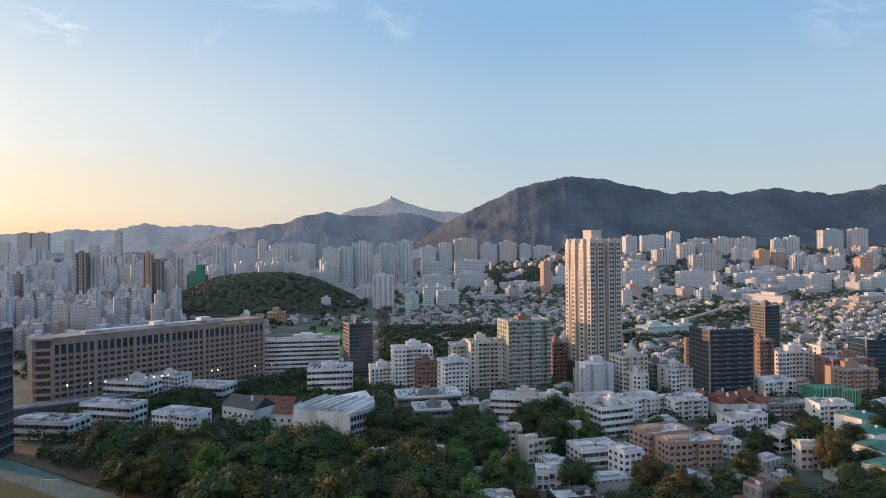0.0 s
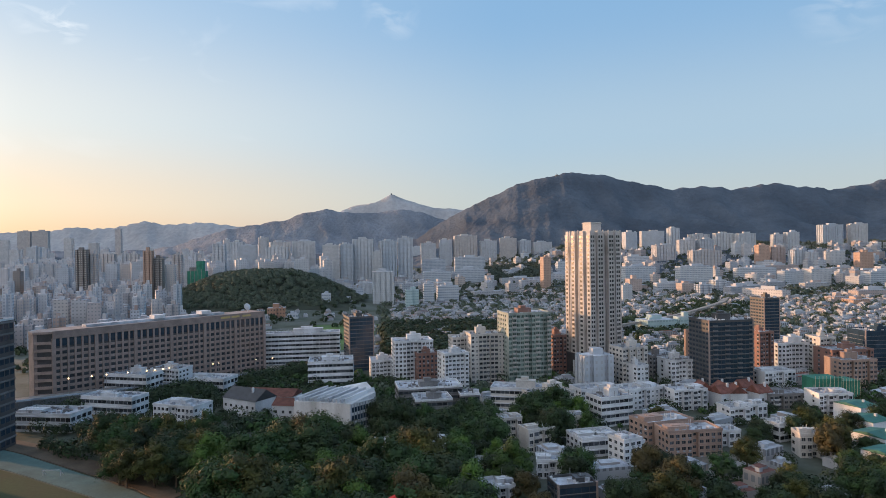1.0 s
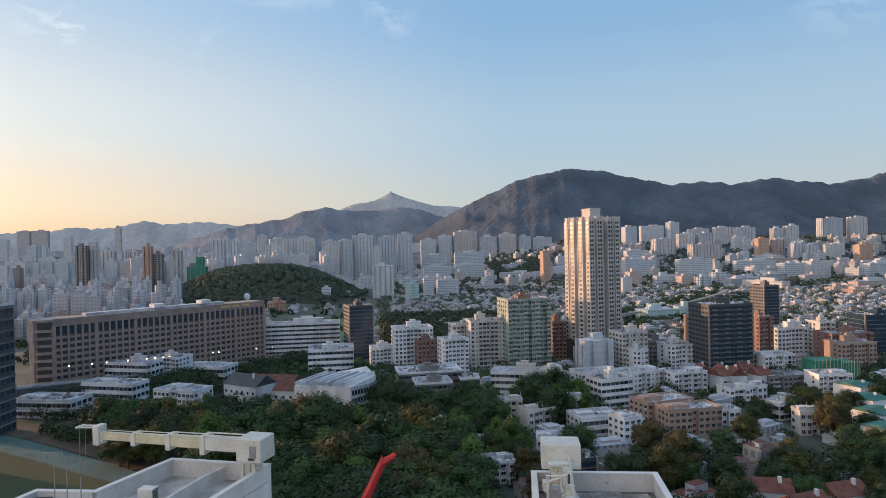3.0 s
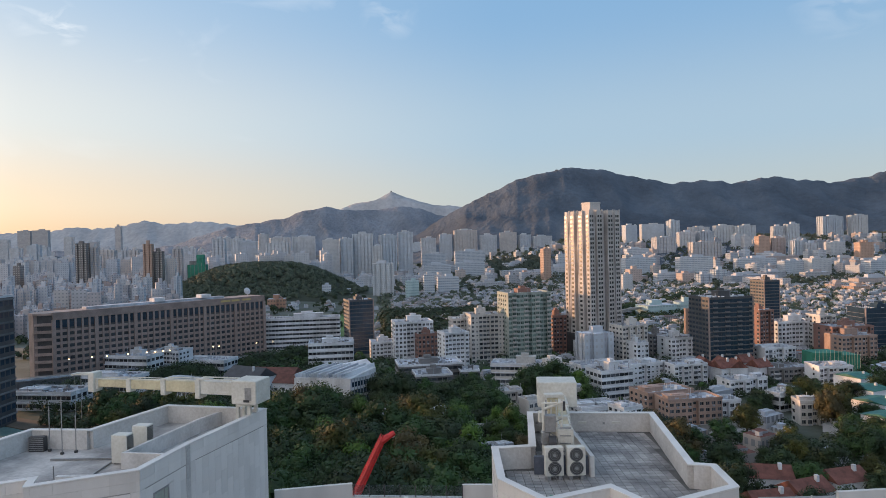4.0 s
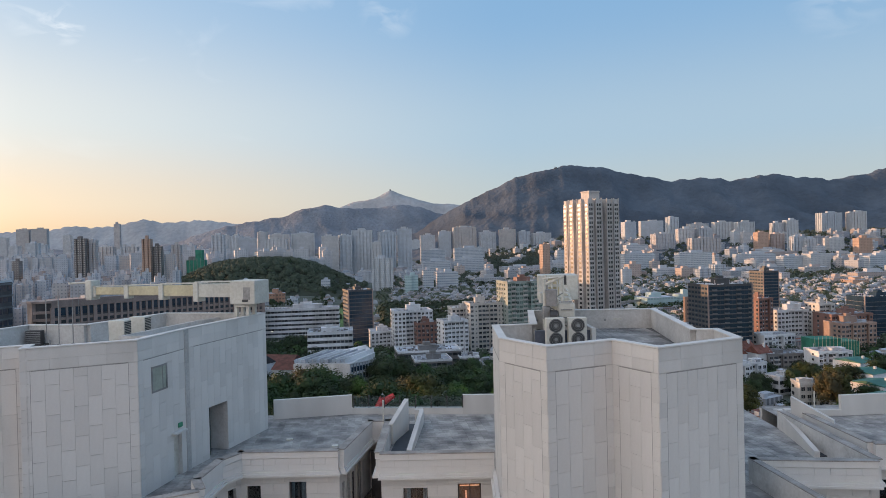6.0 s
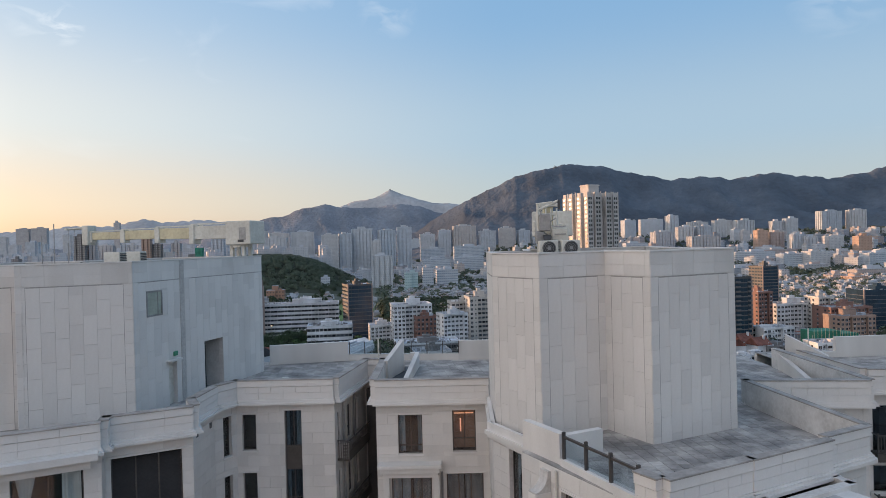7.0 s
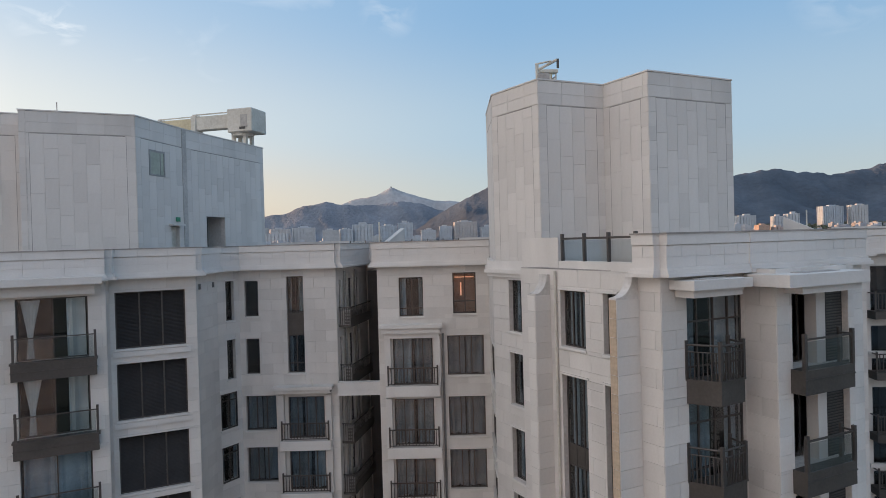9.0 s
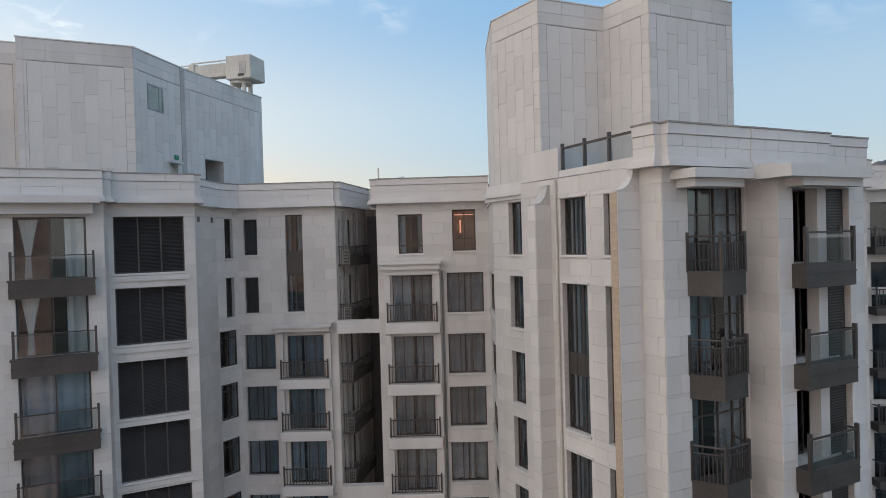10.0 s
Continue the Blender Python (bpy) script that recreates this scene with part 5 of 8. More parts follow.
def far_mesh(rng, w, d, h, mat, shape):
    bm = bmesh.new()
    uvl = bm.loops.layers.uv.new("UVMap")
    if shape == "cross":
        a, b = w * 0.30, d * 0.30
        poly = [(-a, -d / 2), (a, -d / 2), (a, -b), (w / 2, -b), (w / 2, b), (a, b), (a, d / 2), (-a, d / 2), (-a, b), (-w / 2, b), (-w / 2, -b), (-a, -b)]
    elif shape == "step":
        poly = [(-w / 2, -d / 2), (0, -d / 2), (0, -d * 0.3), (w / 2, -d * 0.3), (w / 2, d / 2), (-w / 2, d / 2)]
    elif shape == "ribbed":
        # bays with deep slots between them on every side
        poly, n = [], max(2, round(w / 8.5))
        m = max(2, round(d / 8.5))
        for (ax, ay), (bx, by), k in (((-w / 2, -d / 2), (w / 2, -d / 2), n), ((w / 2, -d / 2), (w / 2, d / 2), m), ((w / 2, d / 2), (-w / 2, d / 2), n), ((-w / 2, d / 2), (-w / 2, -d / 2), m)):
            ux, uy = (bx - ax) / k, (by - ay) / k
            ln = math.hypot(ux, uy)
            ix, iy = -uy / ln * 2.2, ux / ln * 2.2
            for q in range(k):
                px, py = ax + ux * q, ay + uy * q
                poly.append((px, py))
                poly += [(px + ux * 0.36, py + uy * 0.36), (px + ux * 0.36 + ix, py + uy * 0.36 + iy), (px + ux * 0.64 + ix, py + uy * 0.64 + iy), (px + ux * 0.64, py + uy * 0.64)]
    else:
        poly = rect(0, 0, w, d)
    uv_prism(bm, uvl, poly, -6, h)
    if shape == "villa":
        uv_prism(bm, uvl, rect(w * 0.12, 0.1 * d, w * 0.45, d * 0.5), h, h + rng.uniform(0.8, 2.4), windows=False)
        uv_prism(bm, uvl, rect(-w * 0.3, -d * 0.2, w * 0.2, d * 0.25), h, h + 1.6, windows=False)
    else:
        uv_prism(bm, uvl, rect(rng.uniform(-.1, .1) * w, 0, w * 0.35, d * 0.4), h, h + rng.uniform(3, 6), windows=False)
        for _ in range(3):
            uv_prism(bm, uvl, rect(rng.uniform(-.35, .35) * w, rng.uniform(-.35, .35) * d, w * 0.10, d * 0.12), h, h + rng.uniform(1.2, 2.6), windows=False)
    me = bpy.data.meshes.new("far_building")
    bm.to_mesh(me)
    bm.free()
    me.materials.append(mat)
    me.materials.append(ROOF_GREY if rng.random() < 0.8 or shape != "villa" else ROOF_RED)
    return me


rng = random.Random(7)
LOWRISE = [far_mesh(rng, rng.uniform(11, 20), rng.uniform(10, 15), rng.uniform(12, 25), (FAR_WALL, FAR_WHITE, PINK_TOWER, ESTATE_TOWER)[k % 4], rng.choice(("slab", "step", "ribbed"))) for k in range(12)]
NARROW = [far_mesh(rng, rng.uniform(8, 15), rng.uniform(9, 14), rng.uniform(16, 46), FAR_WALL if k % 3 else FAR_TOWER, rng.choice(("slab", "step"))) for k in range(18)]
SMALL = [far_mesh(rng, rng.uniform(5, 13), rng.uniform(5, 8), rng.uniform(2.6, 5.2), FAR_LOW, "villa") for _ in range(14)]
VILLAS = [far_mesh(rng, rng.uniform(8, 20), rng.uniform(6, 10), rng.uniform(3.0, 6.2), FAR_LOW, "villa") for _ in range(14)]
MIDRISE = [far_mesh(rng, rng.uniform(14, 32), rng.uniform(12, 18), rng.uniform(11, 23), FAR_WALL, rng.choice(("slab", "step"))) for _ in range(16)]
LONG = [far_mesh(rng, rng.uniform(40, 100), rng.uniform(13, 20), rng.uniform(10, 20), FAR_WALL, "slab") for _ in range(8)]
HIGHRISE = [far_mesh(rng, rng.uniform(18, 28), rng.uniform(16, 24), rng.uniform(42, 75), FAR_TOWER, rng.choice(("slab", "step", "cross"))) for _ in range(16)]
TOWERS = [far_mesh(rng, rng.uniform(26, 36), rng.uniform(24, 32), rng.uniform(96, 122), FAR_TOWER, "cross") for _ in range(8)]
TAKEN = []
OPEN_GROUND = []      # gardens kept free of tall trees


def free_spot(x, y, r):
    for a, b, c in TAKEN:
        if (a - x) ** 2 + (b - y) ** 2 < (r + c) ** 2:
            return False
    return True


def join_far(placed, name, label):
    """Blocks too far and too many to count, as one object."""
    bm = bmesh.new()
    mats = []
    for me, m in placed:
        part_bm = bmesh.new()
        part_bm.from_mesh(me)
        part_bm.transform(m)
        for f in part_bm.faces:
            mt = me.materials[f.material_index]
            if mt not in mats:
                mats.append(mt)
            f.material_index = mats.index(mt)
        tmp = bpy.data.meshes.new("tmp")
        part_bm.to_mesh(tmp)
        part_bm.free()
        bm.from_mesh(tmp)
        bpy.data.meshes.remove(tmp)
    me = bpy.data.meshes.new(name)
    bm.to_mesh(me)
    bm.free()
    for mt in mats:
        me.materials.append(mt)
    return tagged(new(name, me), label, "buildings", kind="stuff")


def far_block(me, x, y, turn, name, label, group, r=8.0, z=None):
    ob = new(name, me)
    ob.matrix_basis = Matrix.Translation((x, y, ground_z(x, y) if z is None else z)) @ Matrix.Rotation(turn, 4, "Z")
    TAKEN.append((x, y, r))
    return tagged(ob, label, "building", group)


# ---- town blocks with built windows ----
UNIT = stored(("town_window",), lambda: boxes((-0.5, 0.5, -0.5, 0.5, -0.5, 0.5)), TOWN_GLASS)


def pane_at(parent, x, y, z, w, h, turn=0.0, mesh=None, name="window"):
    return part(name, mesh or UNIT, None, parent, m=Matrix.Translation((x, y, z)) @ Matrix.Rotation(turn, 4, "Z") @ Matrix.Diagonal((w, 0.16, h, 1)))


def roof_clutter(parent, w, d, h, seed, mat):
    """Stair house, tanks, pipes, poles and small sheds on a flat roof."""
    r = random.Random(seed)
    c, e = r.uniform(-0.15, 0.15) * w, r.uniform(0.35, 0.55) * d
    a, o, t = r.uniform(0.13, 0.2) * w, r.uniform(0.13, 0.2) * d, r.uniform(2.4, 4.2) if h > 12 else r.uniform(1.4, 2.1)
    if h < 12:
        c, a = r.choice((-0.26, 0.26)) * w, 0.2 * w
    part("roof_room", boxes((c - a, c + a, e - o, e + o, h, h + t), (c - a - .25, c + a + .25, e - o - .25, e + o + .25, h + t, h + t + 0.2), (c - a * 0.5, c + a * 0.3, e - o * 0.6, e + o * 0.5, h + t + 0.2, h + t + (1.7 if h > 12 else 0.5))), mat, parent)
    x, y = r.uniform(0.18, 0.3) * w, r.uniform(0.1, 0.3) * d
    part("water_tank", soft_box(x, x + r.uniform(1.5, 3), y, y + r.uniform(1.5, 2.5), h, h + r.uniform(1.2, 2.2), 0.1), ROOF_GREY, parent)
    small = []
    for _ in range(max(8, int(w * d / 14))):
        x, y = r.uniform(-0.46, 0.40) * w, r.uniform(0.04, 0.9) * d
        p, q, t = r.uniform(0.4, 1.8), r.uniform(0.4, 1.4), r.uniform(0.4, 1.3)
        small.append((x, x + p, y, y + q, h + 0.1, h + t))
    for _ in range(5):
        x, y = r.uniform(-0.46, 0.44) * w, r.uniform(0.04, 0.9) * d
        small.append((x, x + 0.12, y, y + 0.12, h + 0.1, h + r.uniform(2.0, 4.0)))
    tagged(part("roof_plant", boxes(*small), r.choice((ROOF_GREY, GREY_WALL, WHITE_WALL, ROOF_GREY)), parent), kind="stuff")


def town_block(name, x, y, w, d, h, turn, mat, storeys, bays, label, style):
    """A building at the middle of its front: notched shell, windows with hoods, balconies, cooling boxes, roof rooms."""
    b = thing(name, label, "building", "town buildings", m=Matrix.Translation((x, y, 0)) @ Matrix.Rotation(radians(turn), 4, "Z"))
    seed = int(abs(x * 7 + y * 3))
    r = random.Random(seed)
    ca, sa = math.cos(radians(turn)), math.sin(radians(turn))
    for k in range(max(1, round(w / d))):
        u = -w / 2 + (k + 0.5) * w / max(1, round(w / d))
        TAKEN.append((x + u * ca - d / 2 * sa, y + u * sa + d / 2 * ca, d * 0.62))
    if name == "house" and y < 370:
        for back, wide in ((10, 8), (20, 8), (28, 6)):
            OPEN_GROUND.append((x * (1 - back / y), y - back, wide))
    storeys = storeys if "bands" in style else max(2, round(h / 2.75))
    sh = h / storeys
    bands, dark, sage = "bands" in style, "dark" in style or mat in (BLACK_WALL, BLUE_GLASS), "sage" in style
    # front modules: window, balcony, recess, small window; mirrored about the middle
    n = max(2, round(w / 2.6))
    half = [r.choice("WWWBSR" if "balc" not in style else "WBBSRW") for _ in range((n + 1) // 2)]
    if n > 3:
        half[-1] = "R" if n % 2 == 0 or r.random() < 0.6 else "W"
        half[0] = "W"
    kinds = (half + half[::-1][n % 2:])[:n]
    if bands or dark or style == "gable":
        kinds = ["W"] * n
    mw = w / n
    poly = []
    for k, kind in enumerate(kinds):
        yy = 1.5 if kind == "R" else 0.0
        poly += [(-w / 2 + k * mw, yy), (-w / 2 + (k + 1) * mw, yy)]
    poly = [p for k, p in enumerate(poly) if k == 0 or p != poly[k - 1]]
    clean = [p for k, p in enumerate(poly) if k in (0, len(poly) - 1) or not (poly[k - 1][1] == p[1] == poly[k + 1][1])]
    part("shell", prism(clean + [(w / 2, d), (-w / 2, d)], -8, h), mat, b)
    rim = inset_path(rect(0, d / 2, w, d), -0.15)
    if style != "gable":
        part("parapet", ring_wall(rim, 0.35, h, h + 1.0), mat if not bands else WHITE_WALL, b)
        part("roof", prism(rect(0, d / 2, w - 0.5, d - 0.5), h, h + 0.12), ROOF_GREY, b)
    glass, hoods, units, lines, side = [], [], [], [], []
    m = max(2, round(d / 3.6))
    skip = {k: r.choice((0, 0, 1)) for k in range(-m, m)}
    balcony = stored(("town_balcony", round(mw, 1), round(sh, 1), mat.name), lambda: boxes((-mw * 0.5, mw * 0.5, -1.15, 0.0, -sh * 0.5, -sh * 0.43), (-mw * 0.5, mw * 0.5, -1.15, -1.03, -sh * 0.43, -sh * 0.14), (-mw * 0.5, -mw * 0.46, -1.03, 0, -sh * 0.43, -sh * 0.14)), CREAM_WALL if sage else GREY_WALL if dark else mat if r.random() < 0.5 else WHITE_WALL)
    for i in range(storeys):
        z = h - (i + 0.5) * sh
        if z < 1.2:
            continue
        for k, kind in enumerate(kinds):
            xx = -w / 2 + (k + 0.5) * mw
            if bands:
                glass.append((xx - mw * 0.46, xx + mw * 0.46, -0.04, 0.1, z - sh * 0.20, z + sh * 0.22))
            elif sage:
                glass.append((xx - mw * 0.42, xx - 0.06, -0.06, 0.1, z - sh * 0.30, z + sh * 0.26))
                glass.append((xx + 0.06, xx + mw * 0.42, -0.06, 0.1, z - sh * 0.30, z + sh * 0.26))
                if k % 3 == 1 and z > h * 0.2:
                    part("balcony", balcony, None, b, m=Matrix.Translation((xx, 0, z)))
            elif dark:
                glass.append((xx - mw * 0.47, xx + mw * 0.47, -0.06, 0.1, z - sh * 0.36, z + sh * 0.36))
                if (k % 3 == 1 and "balc" in style) and z > h * 0.2:
                    part("balcony", balcony, None, b, m=Matrix.Translation((xx, 0, z)))
            elif kind == "B":
                glass.append((xx - mw * 0.40, xx + mw * 0.40, -0.04, 0.1, z - sh * 0.38, z + sh * 0.30))
                if z > h * 0.2:
                    part("balcony", balcony, None, b, m=Matrix.Translation((xx, 0, z)))
            else:
                yy = 1.5 if kind == "R" else 0.0
                ww = {"W": 0.30, "S": 0.16, "R": 0.34}[kind] * mw
                hh = {"W": 0.25, "S": 0.16, "R": 0.22}[kind] * sh
                glass.append((xx - ww, xx - 0.05, yy - 0.04, yy + 0.1, z - hh, z + hh))
                glass.append((xx + 0.05, xx + ww, yy - 0.04, yy + 0.1, z - hh, z + hh))
                hoods.append((xx - ww - 0.2, xx + ww + 0.2, yy - 0.45, yy, z + hh + 0.05, z + hh + 0.2))
                if r.random() < 0.4:
                    units.append((xx - 0.45, xx + 0.4, yy - 0.5, yy, z - hh - 0.75, z - hh - 0.15))
        if bands:
            lines.append((-w / 2 - 0.3, w / 2 + 0.3, -0.5, d + 0.3, z + sh * 0.28, z + sh * 0.42))
        elif dark:
            lines.append((-w / 2 - 0.12, w / 2 + 0.12, -0.2, d + 0.1, z - sh * 0.5, z - sh * 0.43))
        for k in range(m):
            y0, y1 = (k + 0.26) * d / m, (k + 0.74) * d / m
            for sx, q in ((-w / 2, k), (w / 2, -k - 1)):
                if skip[q] and not bands and not dark:
                    continue
                wide = 0.4 if bands or dark else 0.0
                side.append((sx - 0.05, sx + 0.05, y0 - wide, y1 + wide, z - sh * 0.22, z + sh * 0.22))
                if not bands and not dark and r.random() < 0.3:
                    units.append((sx - 0.45, sx + 0.45, y0 + 0.2, y0 + 1.0, z - sh * 0.42, z - sh * 0.24))
    pane = BLUE_GLASS if dark else SAGE_GLASS if sage else TOWN_GLASS
    tagged(part("window_glazing", boxes(*glass), pane, b), kind="stuff")
    tagged(part("side_glazing", boxes(*side), pane, b), kind="stuff")
    if hoods:
        tagged(part("hood_trim", boxes(*hoods), mat, b), kind="stuff")
    if units:
        tagged(part("cooling_gear", boxes(*units), ROOF_GREY, b), kind="stuff")
    for row in lines:
        part("floor_band", boxes(row), GREY_WALL if dark or mat is GREY_WALL else WHITE_WALL, b)
    if dark:
        part("corner_pier", boxes((-w / 2 - 0.25, -w / 2 + 0.5, -0.25, 0.5, -4, h + 1.2)), BROWN_WALL, b)
        part("corner_pier", boxes((w / 2 - 0.5, w / 2 + 0.25, -0.25, 0.5, -4, h + 1.2)), BROWN_WALL, b)
    if style == "gable":
        bm = bmesh.new()
        v = [bm.verts.new(c) for c in ((-w / 2 - .5, -.5, h + .2), (w / 2 + .5, -.5, h + .2), (w / 2 + .5, d + .5, h + .2), (-w / 2 - .5, d + .5, h + .2), (-w / 2 - .5, d / 2, h + 3.4), (w / 2 + .5, d / 2, h + 3.4))]
        for f in ((0, 1, 5, 4), (2, 3, 4, 5), (0, 4, 3), (1, 2, 5), (0, 3, 2, 1)):
            bm.faces.new([v[i] for i in f])
        part("tiled_roof", bm, ROOF_RED, b)
    else:
        roof_clutter(b, w, d, h, seed, BRICK_WALL if sage else mat)
    return b


def lone_tower():
    """The pale residential tower on its dark podium, seen at the corner: its west side takes the sun."""
    t = thing("residential_tower", "tall pale residential tower on a dark columned podium", "apartment tower", m=Matrix.Translation((105, 431, 0)) @ Matrix.Rotation(radians(28), 4, "Z") @ Matrix.Diagonal((1.04, 1.04, 1, 1)))
    TAKEN.append((100, 446, 22))
    h = 95.0
    part("podium", prism([(-13, 1.5), (13, 1.5), (13, 25), (-13, 25)], -8, 12.5), BLACK_WALL, t)
    part("transfer_beam", prism([(-13.6, -1.2), (13.4, -1.2), (13.4, 25.4), (-13.6, 25.4)], 12.5, 17), BLACK_WALL, t)
    for x, y in ((-12.4, -0.6), (-6, -0.6), (0, -0.6), (6, -0.6), (12.2, -0.6), (-12.9, 8), (-12.9, 16), (-12.9, 24)):
        part("column", tube(bmesh.new(), (x, y, -2), (x, y, 12.5), 0.7, 10), WHITE_WALL, t)
    plan = [(-12.25, 0), (-8.5, 0), (-8.5, 1.6), (-6.5, 1.6), (-6.5, -0.5), (-2.2, -0.5), (-2.2, 3.0), (2.2, 3.0), (2.2, -0.5), (6.5, -0.5), (6.5, 1.6), (8.5, 1.6), (8.5, 0), (12.25, 0), (12.25, 24.5), (-12.25, 24.5), (-12.25, 21), (-10.6, 21), (-10.6, 18.5), (-12.75, 18.5), (-12.75, 14), (-9.8, 14), (-9.8, 10.5), (-12.75, 10.5), (-12.75, 6), (-10.6, 6), (-10.6, 3.5), (-12.25, 3.5)]
    part("shaft", prism(plan, 17, h), TOWER_WALL, t)
    part("crown", boxes((-4.5, 3.8, 8, 16, h, h + 8.3), (-4.9, 4.2, 7.6, 16.4, h + 7.4, h + 7.9)), TOWER_WALL, t)
    for x0, x1, y0, y1 in ((-12, -8.7, 0.4, 3.2), (-6.3, -2.4, 0, 4), (2.4, 6.3, 0, 4), (8.7, 12, 0.4, 3.2), (-12.5, -10.2, 6.4, 10), (-12.5, -10.2, 14.4, 18), (-12, -9.5, 21.4, 24)):
        part("roof_room", boxes((x0, x1, y0, y1, h, h + 2.4)), TOWER_WALL, t)
    for x, y in ((-12.25, 0), (-8.5, 0), (-6.5, -0.5), (-2.2, -0.5), (2.2, -0.5), (6.5, -0.5), (8.5, 0), (12.25, 0), (-12.75, 6), (-12.75, 10.5), (-12.75, 14), (-12.75, 18.5)):
        part("rib", boxes((x - 0.28, x + 0.28, y - 0.28, y + 0.28, 17, h + 2.9)), TOWER_WALL, t)
    n = 27
    sh = (h - 17) / n
    glass = stored(("tower_window",), lambda: boxes((-0.5, 0.5, -0.5, 0.5, -0.5, 0.5)), TOWER_GLASS)
    for i in range(n):
        z = 17 + (i + 0.5) * sh
        for x, y, w in ((-11.1, -.02, 1.1), (-9.5, -.02, 1.1), (-5.3, -.52, 1.3), (-3.4, -.52, 1.3), (0, 2.98, 2.6), (3.4, -.52, 1.3), (5.3, -.52, 1.3), (7.5, 1.58, 1.2), (9.5, -.02, 1.1), (11.1, -.02, 1.1)):
            pane_at(t, x, y, z, w, 1.6, mesh=glass)
        for x, y, w in ((-12.27, 22.8, 1.6), (-12.77, 16.25, 2.2), (-9.82, 12.25, 1.8), (-12.77, 8.25, 2.2), (-12.27, 1.8, 1.6)):
            pane_at(t, x, y, z, w, 1.5, -math.pi / 2, mesh=glass)
        for x in (-4.35, 4.35):
            part("floor_band", stored(("tower_band",), lambda: boxes((-1.85, 1.85, -0.95, -0.48, -0.23, 0.23)), TOWER_WALL), None, t, m=Matrix.Translation((x, 0, z - sh * 0.42)))
    return t


TOWER_GLASS = material("tower_window_glass", (0.065, 0.07, 0.075), 0.25, vary=0.4, scale=0.4, fine=1, bump=0, per_object=0.5)
TOWER_WALL = material("pale_tower_tile", (0.47, 0.45, 0.44), 0.7, vary=0.2, scale=0.1, fine=1.5, bump=0.05)
lone_tower()


def hotel():
    """The long brown granite block with a grid of deep windows."""
    L, D, H = 137.0, 18.0, 43.0
    a = math.atan2(99, 88)
    t = thing("hotel_building", "long brown granite hotel block with deep square windows", "hotel", m=Matrix.Translation((-221, 374, 0)) @ Matrix.Rotation(a, 4, "Z"))
    for k in range(12):
        TAKEN.append((-221 + math.cos(a) * L * k / 11 - 6, 374 + math.sin(a) * L * k / 11 + 6, 14))
    part("shell", prism([(0, 0.6), (L, 0.6), (L, D), (0, D), (-8, D * 0.7), (-8, D * 0.35)], -6, H - 0.5), BLACK_WALL, t)
    part("end_wall", prism([(-8.6, D * 0.3), (-6.5, D * 0.3), (-6.5, D * 0.75), (-8.6, D * 0.75)], -6, H), BROWN_WALL, t)
    part("roof", prism([(-1, 0), (L, 0), (L, D + .3), (-1, D + .3), (-9, D * 0.72), (-9, D * 0.3)], H - 0.5, H + 0.8), BROWN_WALL, t)
    part("roof_edge", boxes((-0.5, L + 0.4, -0.4, 0.6, H - 3.2, H + 1.0)), BROWN_WALL, t)
    part("roof_plant", boxes((20, 110, 7, 14, H + 0.8, H + 2.2)), ROOF_GREY, t)
    for x in (60, 92):
        part("roof_room", boxes((x, x + 7, 5, 12, H + 2.2, H + 4.4)), WHITE_WALL, t)
    n = 36
    step = L / n
    pier = stored(("pier",), lambda: boxes((-0.55, 0.55, -0.25, 0.6, 2, H - 3.2)), BROWN_WALL)
    minor = stored(("pier_thick",), lambda: boxes((-1.0, 1.0, -0.55, 0.6, -4, H - 3.2)), BROWN_WALL)
    for i in range(n + 1):
        part("pier", minor if i % 6 == 0 else pier, None, t, m=Matrix.Translation((i * step, 0, 0)))
    rowsn = 10
    fh = (H - 8.2) / rowsn
    band = stored(("spandrel",), lambda: boxes((0, L, -0.12, 0.6, -0.75, 0.75)), BROWN_WALL)
    for i in range(1, rowsn):
        part("spandrel", band, None, t, m=Matrix.Translation((0, 0, 2 + i * fh)))
    win = stored(("hotel_window",), lambda: boxes((-1.3, 1.3, 0.42, 0.58, -0.9, 0.9)), TOWN_GLASS)
    tall = stored(("hotel_window_tall",), lambda: boxes((-1.35, 1.35, 0.42, 0.58, -2.2, 2.2)), BLUE_GLASS)
    for i in range(n):
        part("window", tall, None, t, m=Matrix.Translation(((i + .5) * step, 0, H - 5.6)))
        for j in range(1, rowsn - 1):
            if i < 35:
                part("window", win, None, t, m=Matrix.Translation(((i + .5) * step, 0, 2 + (j + 0.55) * fh)))
    for j in range(9):
        part("corner_band", prism([(-0.6, -0.3), (0.2, 0.3), (-7.6, D * 0.32), (-8.4, D * 0.28)], 3 + j * 4.2, 4.6 + j * 4.2), BROWN_WALL, t)
    # sign on the roof edge, kept as plain bars
    for k, w in enumerate((7, 6, 6.5)):
        part("sign_bar", boxes((103 + k * 8.2, 103 + k * 8.2 + w, -0.62, -0.42, H - 1.5, H - 0.2)), SIGN_GOLD, t)
    dish = bmesh.new()
    bmesh.ops.create_cone(dish, cap_ends=True, segments=18, radius1=2.6, radius2=0.4, depth=1.1, matrix=Matrix.Translation((129, 8, H + 4.5)) @ Matrix.Rotation(radians(70), 4, "X"))
    tube(dish, (129, 8, H + 0.8), (129, 8, H + 4.4), 0.25, 6)
    part("satellite_dish", dish, WHITE_WALL, t)
    return t


